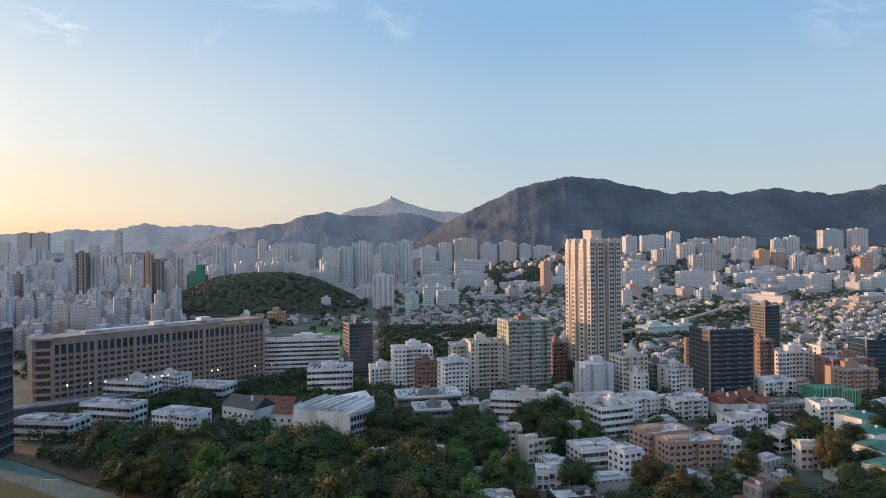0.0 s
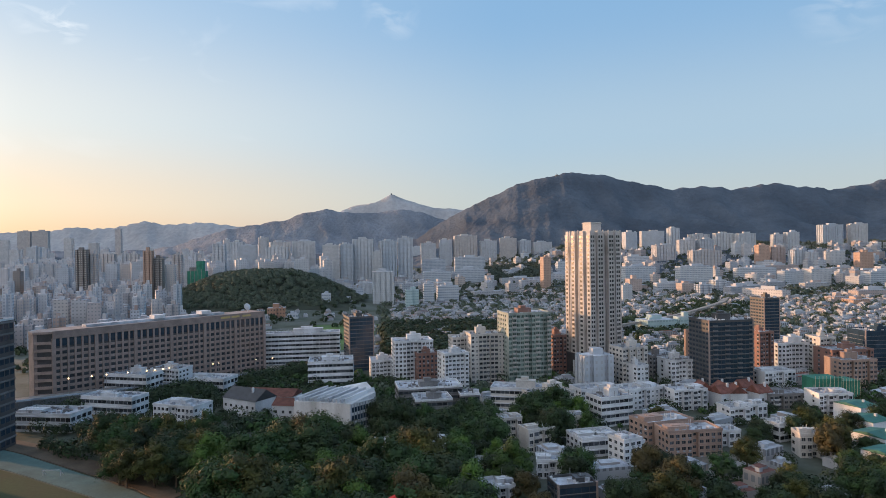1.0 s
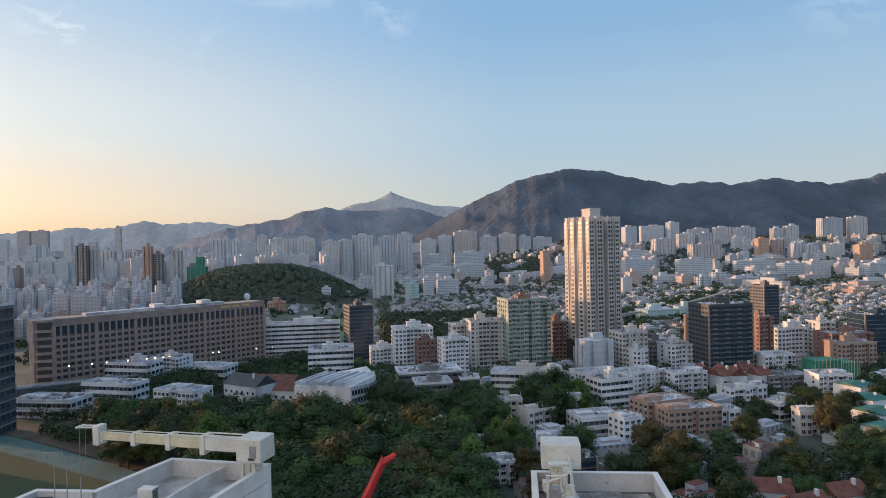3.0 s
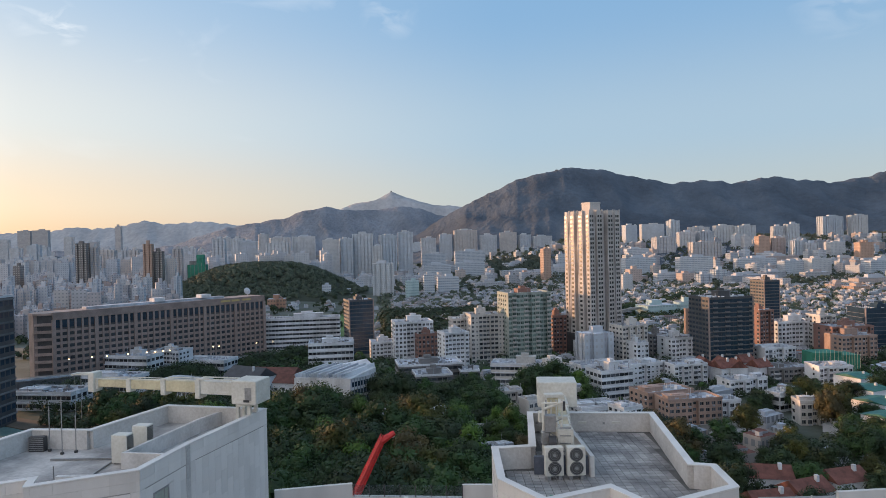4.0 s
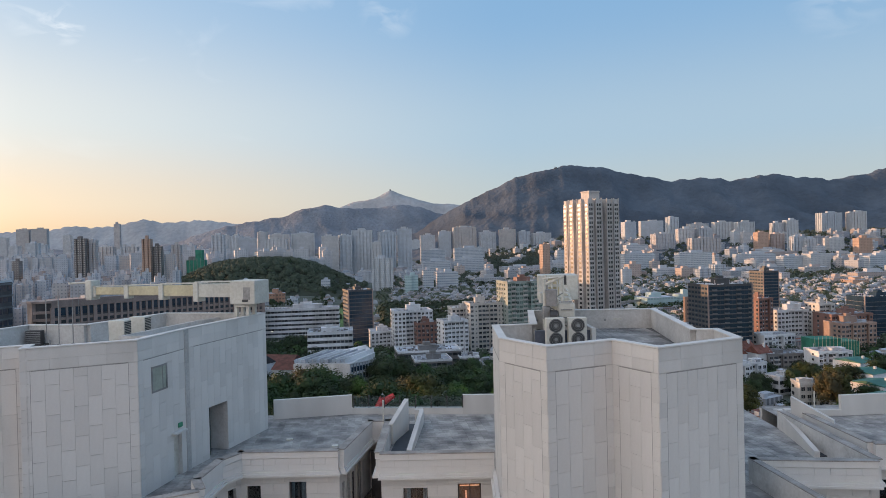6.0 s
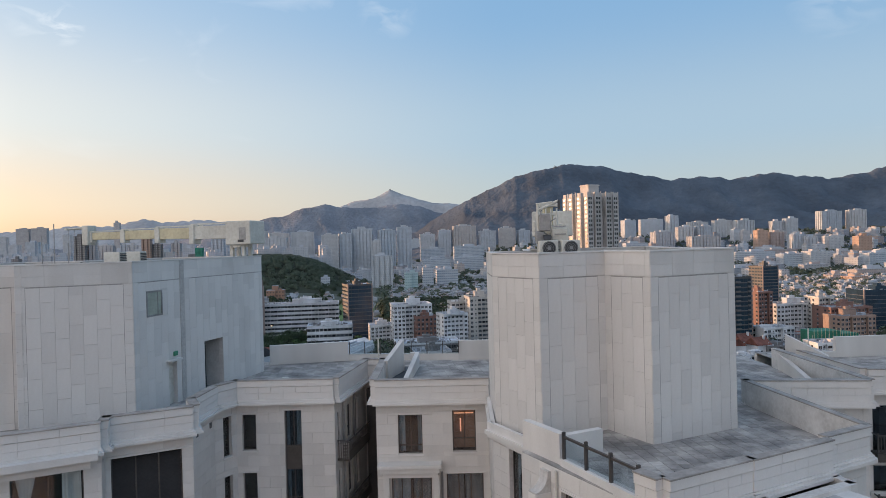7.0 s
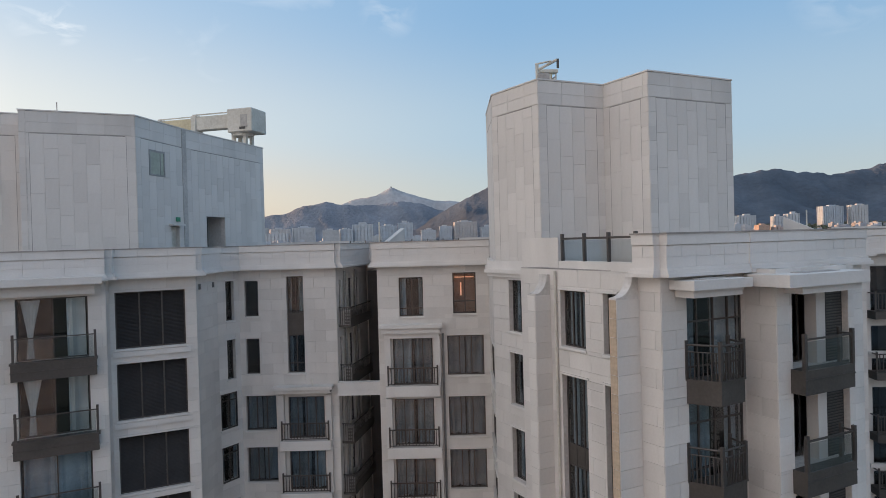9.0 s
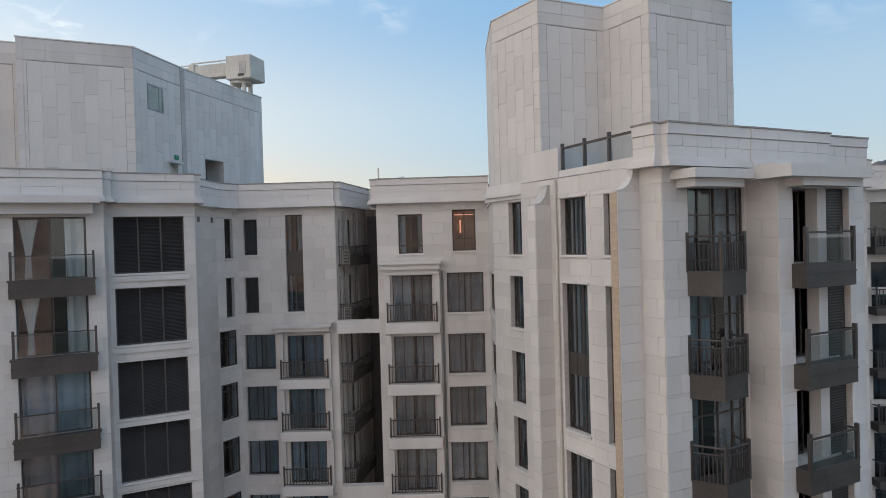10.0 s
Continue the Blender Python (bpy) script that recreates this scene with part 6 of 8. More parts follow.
SIGN_GOLD = material("gold_sign", (0.50, 0.38, 0.16), 0.5, vary=0.1)
hotel()
town_block("office_block", -112.8, 506.0, 63.9, 16.0, 23.1, 8, WHITE_WALL, 7, 14, "white office block with ribbon windows", "bands")
town_block("school_block", -73.3, 423.3, 28.4, 22.0, 15.5, 8, WHITE_WALL, 4, 7, "low white school block with flat roof", "bands")
town_block("glass_tower", -59.7, 474.8, 17.7, 20.0, 38.3, 20, BLACK_WALL, 16, 5, "slim black glass apartment tower", "")
town_block("apartment_block", -38.7, 442.0, 21.0, 16.0, 12.7, 12, WHITE_WALL, 7, 6, "white apartment block with small windows", "")
town_block("apartment_block", -20.0, 427.9, 25.1, 18.0, 27.3, 12, WHITE_WALL, 11, 7, "white apartment block with balconies", "balc")
town_block("apartment_block", -11.0, 422.7, 13.5, 14.0, 20.0, 15, BRICK_WALL, 9, 4, "red brown tiled apartment block", "")
town_block("apartment_block", 7.0, 398.9, 15.4, 15.0, 23.6, 18, WHITE_WALL, 10, 5, "white apartment block with side balconies", "balc")
town_block("apartment_block", 13.1, 440.1, 16.4, 16.0, 27.3, 10, CREAM_WALL, 11, 4, "pale rendered city apartment block", "")
town_block("apartment_block", 28.1, 428.2, 23.2, 18.0, 31.0, 10, CREAM_WALL, 12, 7, "cream apartment block with dark bays", "balc")
town_block("apartment_block", 32.1, 441.1, 7.4, 12.0, 16.4, 10, GREY_WALL, 8, 2, "narrow grey service block", "")
town_block("apartment_block", 54.4, 423.9, 28.8, 22.0, 44.8, 14, SAGE_WALL, 15, 6, "sage tiled apartment block with brown roof storey", "balcsage")
town_block("apartment_block", 77.0, 444.4, 9.2, 16.0, 27.3, 10, BRICK_WALL, 11, 3, "brown tiled city apartment block", "")
town_block("apartment_block", 115.0, 401.3, 17.2, 16.0, 25.2, 16, CREAM_WALL, 11, 5, "cream apartment block with balcony bands", "balc")
town_block("apartment_block", 115.9, 389.5, 7.7, 12.0, 16.4, 16, WHITE_WALL, 8, 3, "narrow white apartment block", "")
town_block("apartment_block", 136.8, 423.4, 10.1, 15.0, 16.4, 16, GREY_WALL, 8, 3, "plain grey concrete apartment block", "")
town_block("apartment_block", 145.9, 406.1, 16.7, 16.0, 16.4, 14, WHITE_WALL, 8, 5, "white apartment block with small windows", "")
town_block("apartment_block", 164.5, 424.6, 7.0, 14.0, 31.0, 14, PINK_WALL, 12, 2, "orange side of an apartment block", "")
town_block("glass_tower", 169.6, 392.7, 28.8, 22.0, 41.8, 10, BLACK_WALL, 14, 7, "dark glass office tower with balcony lines", "balcdark")
town_block("glass_tower", 276.6, 560.0, 14.7, 18.0, 40.1, 12, BLACK_WALL, 16, 3, "slim dark glass tower with a white edge", "")
town_block("apartment_block", 208.9, 430.3, 10.5, 15.0, 29.5, 12, BRICK_WALL, 9, 3, "brown tiled city apartment block", "")
town_block("apartment_block", 235.0, 442.8, 27.1, 16.0, 20.1, 8, WHITE_WALL, 9, 7, "white apartment block with red balconies", "balc")
town_block("apartment_block", 198.5, 393.0, 20.4, 14.0, 11.2, 10, WHITE_WALL, 5, 5, "low white apartment block", "")
town_block("apartment_block", 253.9, 412.6, 27.7, 18.0, 20.1, 6, BRICK_WALL, 9, 7, "dark red tiled apartment block", "")
town_block("apartment_block", 248.7, 397.8, 22.7, 16.0, 16.4, 6, PINK_WALL, 8, 6, "orange tiled apartment block", "")
town_block("apartment_block", 250.6, 433.9, 10.7, 15.0, 24.8, 6, CREAM_WALL, 9, 3, "plain cream rendered apartment block", "")
town_block("office_block", 290.0, 437.6, 25.8, 18.0, 28.2, 4, BLUE_GLASS, 10, 7, "blue glazed office block", "")
town_block("apartment_block", -7.9, 350.8, 34.1, 20.0, 13.6, 10, GREY_WALL, 4, 10, "grey concrete low block with stepped terraces", "bands")
town_block("apartment_block", -5.7, 322.6, 18.0, 16.0, 13.6, 10, GREY_WALL, 4, 6, "grey concrete low block with wide windows", "bands")
town_block("apartment_block", 12.8, 347.5, 10.0, 12.0, 10.5, 10, GREY_WALL, 3, 3, "grey concrete house with wide windows", "bands")
town_block("apartment_block", 38.2, 345.0, 30.0, 14.0, 13.7, -12, CREAM_WALL, 4, 9, "weathered cream low block with open balconies", "bands")
town_block("apartment_block", 55.3, 333.4, 22.7, 14.0, 13.7, 25, CREAM_WALL, 4, 6, "weathered cream low apartment block", "")
town_block("house", 83.2, 356.6, 22.8, 14.0, 10.5, 16, WHITE_WALL, 3, 6, "white stepped house with flat roofs", "")
town_block("house", 83.5, 323.0, 17.9, 14.0, 13.7, 20, WHITE_WALL, 4, 5, "white stepped house with flat roofs", "bands")
town_block("house", 106.3, 355.0, 24.6, 14.0, 10.5, 20, WHITE_WALL, 3, 7, "white house row with railings", "")
town_block("house", 129.7, 350.8, 19.1, 14.0, 10.5, 10, WHITE_WALL, 3, 5, "white villa with yellow base", "")
town_block("house", 98.2, 289.6, 23.6, 14.0, 10.5, 18, PINK_WALL, 3, 5, "tan brick house with roof terrace", "")
town_block("house", 103.2, 274.5, 23.7, 13.0, 10.5, 8, PINK_WALL, 3, 6, "tan brick house with roof terrace", "")
town_block("house", 64.2, 279.1, 18.9, 12.0, 7.4, 14, WHITE_WALL, 2, 5, "white villa with dark glazed porch", "")
town_block("house", 74.2, 263.9, 8.9, 10.0, 10.5, 25, WHITE_WALL, 3, 2, "white house with gable stair", "")
town_block("house", 197.8, 335.9, 17.2, 14.0, 10.6, 0, WHITE_WALL, 3, 5, "low white flat roofed house", "")
town_block("house", 182.7, 350.8, 23.7, 14.0, 7.4, 4, GREY_WALL, 2, 6, "low grey house with terrace", "")
town_block("house", 143.3, 322.8, 10.7, 12.0, 7.4, 8, WHITE_WALL, 2, 3, "white house with balcony", "")
town_block("house", -4.8, 274.4, 11.5, 10.0, 7.3, 15, WHITE_WALL, 2, 3, "white house among the trees", "")
town_block("house", 18.1, 222.4, 10.3, 10.0, 7.3, 20, WHITE_WALL, 2, 3, "white house among the trees", "")
town_block("house", 43.9, 223.0, 14.1, 10.0, 7.4, 12, BLACK_WALL, 2, 3, "white and black flat roofed house", "")
for i, (x, y, w) in enumerate(((-3, 276, 11), (-27, 272, 9), (41, 285, 13), (40, 251, 12), (64, 277, 16), (58, 305, 13), (78, 273, 9), (11, 246, 12), (30, 303, 10), (121, 287, 14), (153, 295, 12), (151, 271, 12), (155, 332, 14))):
    town_block("house", x, y, w, 9.0, (6.6, 7.4, 9.2)[i % 3], (14, 8, 22, -6)[i % 4], (WHITE_WALL, WHITE_WALL, CREAM_WALL)[i % 3], 2 + (i % 3 == 2), 4, "white flat-roofed villa with a small roof room", ("", "bands", "balc")[i % 3])
town_block("school_block", -199.7, 326.3, 31.8, 16.0, 8.5, -8, WHITE_WALL, 2, 7, "white flat roofed school block with solar panels", "bands")
town_block("school_block", -177.6, 346.1, 31.2, 13.0, 12.0, -14, WHITE_WALL, 3, 12, "long white school block with arcade", "bands")
town_block("school_block", -188.3, 389.2, 28.9, 15.0, 15.5, -14, WHITE_WALL, 4, 8, "white school block with tanks on the roof", "bands")
town_block("school_block", -172.1, 405.7, 19.8, 14.0, 15.5, -14, WHITE_WALL, 4, 5, "plain white rendered school block", "")
town_block("school_block", -134.2, 325.3, 24.8, 14.0, 12.0, -20, WHITE_WALL, 3, 6, "white school block with gable", "")
town_block("school_block", -149.8, 409.6, 27.8, 16.0, 8.5, -14, WHITE_WALL, 2, 6, "low white school block with flat roof", "bands")
town_block("school_block", -96.5, 360.3, 27.6, 13.0, 8.5, -12, WHITE_WALL, 2, 8, "long white school wing with red tiled roof", "gable")
town_block("office_block", -205.4, 292.1, 12.5, 14.0, 58.0, 0, BLACK_WALL, 11, 3, "dark office block with pale floor bands", "bands")




def gallery():
    """White school hall with a low rising roof full of skylights; its west side catches the sun."""
    g = thing("school_hall", "white school hall with a sloping roof full of skylights", "school hall")
    TAKEN.append((-54, 327, 17))
    TAKEN.append((-66, 332, 10))
    plan = [(-76, 331), (-44.5, 307), (-34, 320), (-41, 342), (-66, 347)]
    tops = (12.5, 16.3, 19.0, 19.6, 14.2)
    bm = bmesh.new()
    low = [bm.verts.new((x, y, -4)) for x, y in plan]
    top = [bm.verts.new((x, y, z)) for (x, y), z in zip(plan, tops)]
    for i in range(5):
        bm.faces.new((low[i], low[(i + 1) % 5], top[(i + 1) % 5], top[i]))
    bm.faces.new(top)
    part("shell", bm, WHITE_WALL, g)
    f = Face(plan[0], plan[1])
    slope = (16.3 - 12.5) / f.length
    for k in range(11):
        for j in range(3):
            u, v = 2.0 + k * 3.2 + (j % 2) * 1.0, 2.0 + j * 6.5
            z = 12.5 + slope * u + 0.12 * v
            part("skylight", soft_box(u, u + 2.0, v, v + 4.6 - (k % 3), z - 0.6, z + 0.7 + 0.4 * ((k + j) % 2), 0.08), (ROOF_GREY, WHITE_WALL, ROOF_DARK)[(k + 2 * j) % 3], g, m=f.m)
    r = Face(plan[1], plan[2])
    for k in range(3):
        part("glass_band", boxes((1, r.length - 1, -0.12, 0.1, 4.5 + k * 3.8, 6.8 + k * 3.8)), BLUE_GLASS, g, m=r.m)
    part("roof_edge", boxes((0, r.length, -0.5, 0.1, 15.9, 16.4)), WHITE_WALL, g, m=r.m)
    for k in range(14):
        u = 1.0 + k * 2.75
        part("roof_beam", soft_box(u, u + 0.5, 1.0, 21.0, 12.9 + slope * u, 14.6 + slope * u + 0.5 * (k % 2), 0.05), WHITE_WALL if k % 3 else ROOF_GREY, g, m=f.m @ Matrix.Rotation(radians(6), 4, "X"))
    for k in range(9):
        part("wall_fin", boxes((0.4 + k * r.length / 9, 0.7 + k * r.length / 9, -0.35, 0.0, 0, 15.8)), ROOF_GREY, g, m=r.m)
    return g


gallery()


def gabled(name, label, x, y, w, d, h, rise, turn, wall_mat, roof_mat):
    g = thing(name, label, "house", m=Matrix.Translation((x, y, 0)) @ Matrix.Rotation(radians(turn), 4, "Z"))
    TAKEN.append((x, y + d / 2, max(w, d) * 0.55))
    part("shell", prism([(-w / 2, 0), (w / 2, 0), (w / 2, d), (-w / 2, d)], -4, h), wall_mat, g)
    bm = bmesh.new()
    v = [bm.verts.new(c) for c in ((-w / 2 - .4, -.5, h), (w / 2 + .4, -.5, h), (w / 2 + .4, d + .5, h), (-w / 2 - .4, d + .5, h), (-w / 2 - .4, d / 2, h + rise), (w / 2 + .4, d / 2, h + rise))]
    for f in ((0, 1, 5, 4), (2, 3, 4, 5), (0, 4, 3), (1, 2, 5), (0, 3, 2, 1)):
        bm.faces.new([v[i] for i in f])
    part("roof", bm, roof_mat, g)
    for k in range(max(2, int(w / 3.5))):
        pane_at(g, -w / 2 + (k + 0.5) * w / max(2, int(w / 3.5)), 0.0, h * 0.6, 1.3, 1.4)
    part("chimney", boxes((w * 0.2, w * 0.2 + 1.0, d * 0.3, d * 0.3 + 1.0, h, h + rise + 0.8)), WHITE_WALL, g)
    return g


gabled("school_hall", "school hall with a dark pitched roof", -110, 352, 24, 15, 9, 5, -30, WHITE_WALL, ROOF_DARK)
gabled("house", "white house with a red tiled roof", -80, 340, 20, 11, 8, 3, -12, WHITE_WALL, ROOF_RED)
for i, (x, y) in enumerate(((150, 352), (160, 356), (170, 352), (156, 364), (168, 366), (146, 366))):
    gabled("gabled_house", "white gabled town house with a dark red roof", x, y, 9, 9, 8.5, 4, 20 + 70 * (i % 2), WHITE_WALL, ROOF_RED)
for i, (x, y) in enumerate(((203, 318), (192, 292), (181, 268), (170, 244))):
    gabled("row_house", "white row house with a green sheet roof", x, y, 12, 14, 9, 1.3, 24, WHITE_WALL, ROOF_GREEN)
for i, (x, y, t) in enumerate(((88, 176, 10), (103, 184, 20), (112, 172, 12), (96, 196, -12), (118, 192, 15))):
    gabled("red_roof_villa", "white villa with a brown red tiled roof", x, y, 12, 9, 6, 3, t, WHITE_WALL, ROOF_RED)
for x, y, w, d, h, t in ((231, 400, 15, 12, 17, 4), (246, 403, 11, 12, 15, 4)):
    n = thing("netted_block", "low block wrapped in green scaffold netting", "building", m=Matrix.Translation((x * 0.9, y * 0.9, 0)) @ Matrix.Rotation(radians(t), 4, "Z"))
    part("net", prism([(-w / 2, 0), (w / 2, 0), (w / 2, d), (-w / 2, d)], -3, h - 3), TEAL_TARP, n)
    for k in range(8):
        part("pole", tube(bmesh.new(), (-w / 2 + k * w / 7, -0.2, 0), (-w / 2 + k * w / 7, -0.2, h - 1.5), 0.12, 5), YELLOW_METAL, n)
    TAKEN.append((x * 0.9, y * 0.9 + d / 2, w * 0.6))
# bamboo netting round the far block
net = thing("netted_block", "far block wrapped in green scaffold netting", "building", m=Matrix.Translation((-396, 1062, 0)))
part("net", boxes((-15, 15, -2, 10, 33, 54), (0, 11, -1, 8, 54, 70)), TEAL_TARP, net)
part("shell", boxes((-14, 14, -1, 10, -2, 33), (-12, 0, 1, 8, 54, 60)), GREY_WALL, net)
for k in range(6):
    part("pole", tube(bmesh.new(), (-14.5 + k * 5.8, -2.4, 0), (-14.5 + k * 5.8, -2.4, 57), 0.3, 5), GREY_METAL, net)
LAMP_GLOW = bpy.data.materials.new("warm_lamp_glow")
LAMP_GLOW.use_nodes = True
LAMP_GLOW.node_tree.nodes["Principled BSDF"].inputs["Emission Color"].default_value = (1.0, 0.62, 0.28, 1)
LAMP_GLOW.node_tree.nodes["Principled BSDF"].inputs["Emission Strength"].default_value = 6.0
globe = bmesh.new()
bmesh.ops.create_icosphere(globe, subdivisions=1, radius=0.45)
GLOBE = bpy.data.meshes.new("lamp_globe")
globe.to_mesh(GLOBE)
globe.free()
GLOBE.materials.append(LAMP_GLOW)
a = math.atan2(99, 88)
p = Vector((-221 + 16 * math.sin(a), 374 - 16 * math.cos(a)))
run = Vector((math.cos(a), math.sin(a)))
CONC_ROAD = material("grey_road_concrete", (0.20, 0.195, 0.19), 0.9, vary=0.3, scale=0.15, fine=1.5)
ev = thing("elevated_road", "grey concrete road on a retaining wall before the hotel", "road")
fe = Face(tuple(p - run * 30), tuple(p + run * 150))
def sloped(u0, u1, v0, v1, down, rise):
    """A bar along the road whose top and foot follow the falling road."""
    bm = bmesh.new()
    za, zb = 12.0 - 9.0 * u0 / fe.length, 12.0 - 9.0 * u1 / fe.length
    quads(bm, ((u0, v0, za - down), (u1, v0, zb - down), (u1, v1, zb - down), (u0, v1, za - down), (u0, v0, za + rise), (u1, v0, zb + rise), (u1, v1, zb + rise), (u0, v1, za + rise)))
    bmesh.ops.recalc_face_normals(bm, faces=bm.faces[:])
    return bm


part("retaining_wall", sloped(0, fe.length, -5.5, 5.5, 16, -0.4), GREY_WALL, ev, m=fe.m)
part("road_deck", sloped(-0.2, fe.length + 0.2, -6, 6, 0.4, 0.0), CONC_ROAD, ev, m=fe.m)
part("crash_wall", sloped(0, fe.length, -6.0, -5.7, 0.0, 1.0), ROOF_GREY, ev, m=fe.m)
for k in range(30):
    part("buttress", sloped(k * 6, k * 6 + 0.8, -6.0, -5.5, 15, -0.4), GREY_WALL, ev, m=fe.m)
for k in range(18):
    c = p - run * 30 + run * k * 10.5
    TAKEN.append((c.x, c.y, 7.5))
for k, s in enumerate((2, 14, 22, 34, 45, 50, 55, 59, 64, 88, 92, 120, 133)):
    a = math.atan2(99, 88)
    x, y = -221 + math.cos(a) * s + 5.5 * math.sin(a), 374 + math.sin(a) * s - 5.5 * math.cos(a)
    x, y = x + 10.5 * math.sin(a), y - 10.5 * math.cos(a)
    lamp = thing("street_lamp", "lit street lamp in front of the hotel", "street lamp", "street lamps", m=Matrix.Translation((x, y, 12.0 - 9.0 * (s + 30) / 180)))
    part("pole", tube(bmesh.new(), (0, 0, -1), (0, 0, 8.2), 0.12, 6), GREY_METAL, lamp)
    part("globe", GLOBE, None, lamp, m=Matrix.Translation((0, 0, 8.6)))


# ---- named landmarks further off ----
def special(mesh_args, x, y, turn, name, label, z=None):
    me = far_mesh(random.Random(int(x + y)), *mesh_args)
    return far_block(me, x, y, radians(turn), name, label, "", r=max(mesh_args[0], mesh_args[1]) * 0.6, z=z)


DARK_TOWER = facade_material("dark_tower_facade", ((0.15, 0.145, 0.15), (0.20, 0.185, 0.18)), cell=(3.2, 3.0), hole=(0.2, 0.7, 0.3, 0.75), glass=(0.36, 0.35, 0.34))
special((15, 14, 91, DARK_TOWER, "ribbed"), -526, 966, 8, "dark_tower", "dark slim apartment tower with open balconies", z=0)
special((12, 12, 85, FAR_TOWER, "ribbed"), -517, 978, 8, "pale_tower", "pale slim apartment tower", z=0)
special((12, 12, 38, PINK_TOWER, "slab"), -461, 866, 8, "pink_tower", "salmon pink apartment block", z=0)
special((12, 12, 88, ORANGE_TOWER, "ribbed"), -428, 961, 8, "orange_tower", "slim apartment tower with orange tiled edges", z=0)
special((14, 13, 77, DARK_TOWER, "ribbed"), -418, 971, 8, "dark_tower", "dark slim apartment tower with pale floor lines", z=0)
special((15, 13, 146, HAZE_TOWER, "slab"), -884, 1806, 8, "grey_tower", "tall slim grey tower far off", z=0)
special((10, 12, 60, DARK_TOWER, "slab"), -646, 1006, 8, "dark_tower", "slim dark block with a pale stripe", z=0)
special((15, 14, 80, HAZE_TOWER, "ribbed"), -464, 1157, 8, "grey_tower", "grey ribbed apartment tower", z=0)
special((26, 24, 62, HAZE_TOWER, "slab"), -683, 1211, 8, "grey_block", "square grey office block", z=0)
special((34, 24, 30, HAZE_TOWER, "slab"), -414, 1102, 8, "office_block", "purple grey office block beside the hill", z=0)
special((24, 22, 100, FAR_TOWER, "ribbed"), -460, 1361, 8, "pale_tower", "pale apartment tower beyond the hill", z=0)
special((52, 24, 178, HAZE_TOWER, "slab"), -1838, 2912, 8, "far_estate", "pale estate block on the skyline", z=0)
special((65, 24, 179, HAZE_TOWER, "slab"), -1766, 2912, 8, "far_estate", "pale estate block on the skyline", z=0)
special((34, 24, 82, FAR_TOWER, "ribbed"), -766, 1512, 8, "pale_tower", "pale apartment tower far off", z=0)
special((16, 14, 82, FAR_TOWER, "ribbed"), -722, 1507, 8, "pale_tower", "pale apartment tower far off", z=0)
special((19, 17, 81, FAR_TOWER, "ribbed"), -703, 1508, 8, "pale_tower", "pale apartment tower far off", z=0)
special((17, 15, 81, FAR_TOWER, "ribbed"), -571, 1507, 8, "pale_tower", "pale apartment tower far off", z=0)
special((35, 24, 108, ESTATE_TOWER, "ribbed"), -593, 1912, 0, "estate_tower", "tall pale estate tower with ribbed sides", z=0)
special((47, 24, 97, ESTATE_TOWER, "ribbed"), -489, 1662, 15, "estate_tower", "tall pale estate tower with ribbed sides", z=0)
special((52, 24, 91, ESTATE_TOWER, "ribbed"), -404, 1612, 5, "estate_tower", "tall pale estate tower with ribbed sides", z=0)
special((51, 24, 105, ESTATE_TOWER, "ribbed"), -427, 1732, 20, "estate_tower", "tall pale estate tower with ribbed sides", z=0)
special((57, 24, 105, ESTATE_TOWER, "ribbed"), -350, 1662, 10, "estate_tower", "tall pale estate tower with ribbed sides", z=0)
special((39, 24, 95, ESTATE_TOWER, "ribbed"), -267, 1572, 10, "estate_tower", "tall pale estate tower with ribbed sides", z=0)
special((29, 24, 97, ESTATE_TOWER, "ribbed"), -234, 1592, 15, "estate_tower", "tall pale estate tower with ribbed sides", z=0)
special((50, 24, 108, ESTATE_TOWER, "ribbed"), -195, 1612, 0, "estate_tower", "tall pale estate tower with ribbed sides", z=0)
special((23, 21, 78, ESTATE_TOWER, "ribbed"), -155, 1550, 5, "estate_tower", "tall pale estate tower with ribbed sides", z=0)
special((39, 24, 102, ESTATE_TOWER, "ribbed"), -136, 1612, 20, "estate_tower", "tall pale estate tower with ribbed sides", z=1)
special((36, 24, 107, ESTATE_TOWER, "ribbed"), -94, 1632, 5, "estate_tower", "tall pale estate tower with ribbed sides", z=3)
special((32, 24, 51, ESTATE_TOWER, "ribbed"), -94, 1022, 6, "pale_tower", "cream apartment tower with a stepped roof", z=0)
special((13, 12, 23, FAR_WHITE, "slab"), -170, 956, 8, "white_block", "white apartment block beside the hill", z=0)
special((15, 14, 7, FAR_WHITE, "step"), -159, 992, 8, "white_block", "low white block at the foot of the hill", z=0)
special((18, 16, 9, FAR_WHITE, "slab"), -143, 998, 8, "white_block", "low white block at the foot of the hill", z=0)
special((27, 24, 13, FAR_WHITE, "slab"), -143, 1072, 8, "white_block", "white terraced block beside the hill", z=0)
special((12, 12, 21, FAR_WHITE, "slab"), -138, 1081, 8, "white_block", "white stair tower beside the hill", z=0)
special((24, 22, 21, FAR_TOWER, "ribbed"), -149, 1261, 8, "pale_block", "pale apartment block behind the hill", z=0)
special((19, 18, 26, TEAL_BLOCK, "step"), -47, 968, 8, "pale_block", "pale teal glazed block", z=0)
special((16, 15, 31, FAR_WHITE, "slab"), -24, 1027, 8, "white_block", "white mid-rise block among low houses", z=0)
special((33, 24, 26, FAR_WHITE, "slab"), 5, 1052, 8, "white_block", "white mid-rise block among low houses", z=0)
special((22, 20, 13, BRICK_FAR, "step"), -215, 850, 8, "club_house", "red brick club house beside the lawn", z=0)
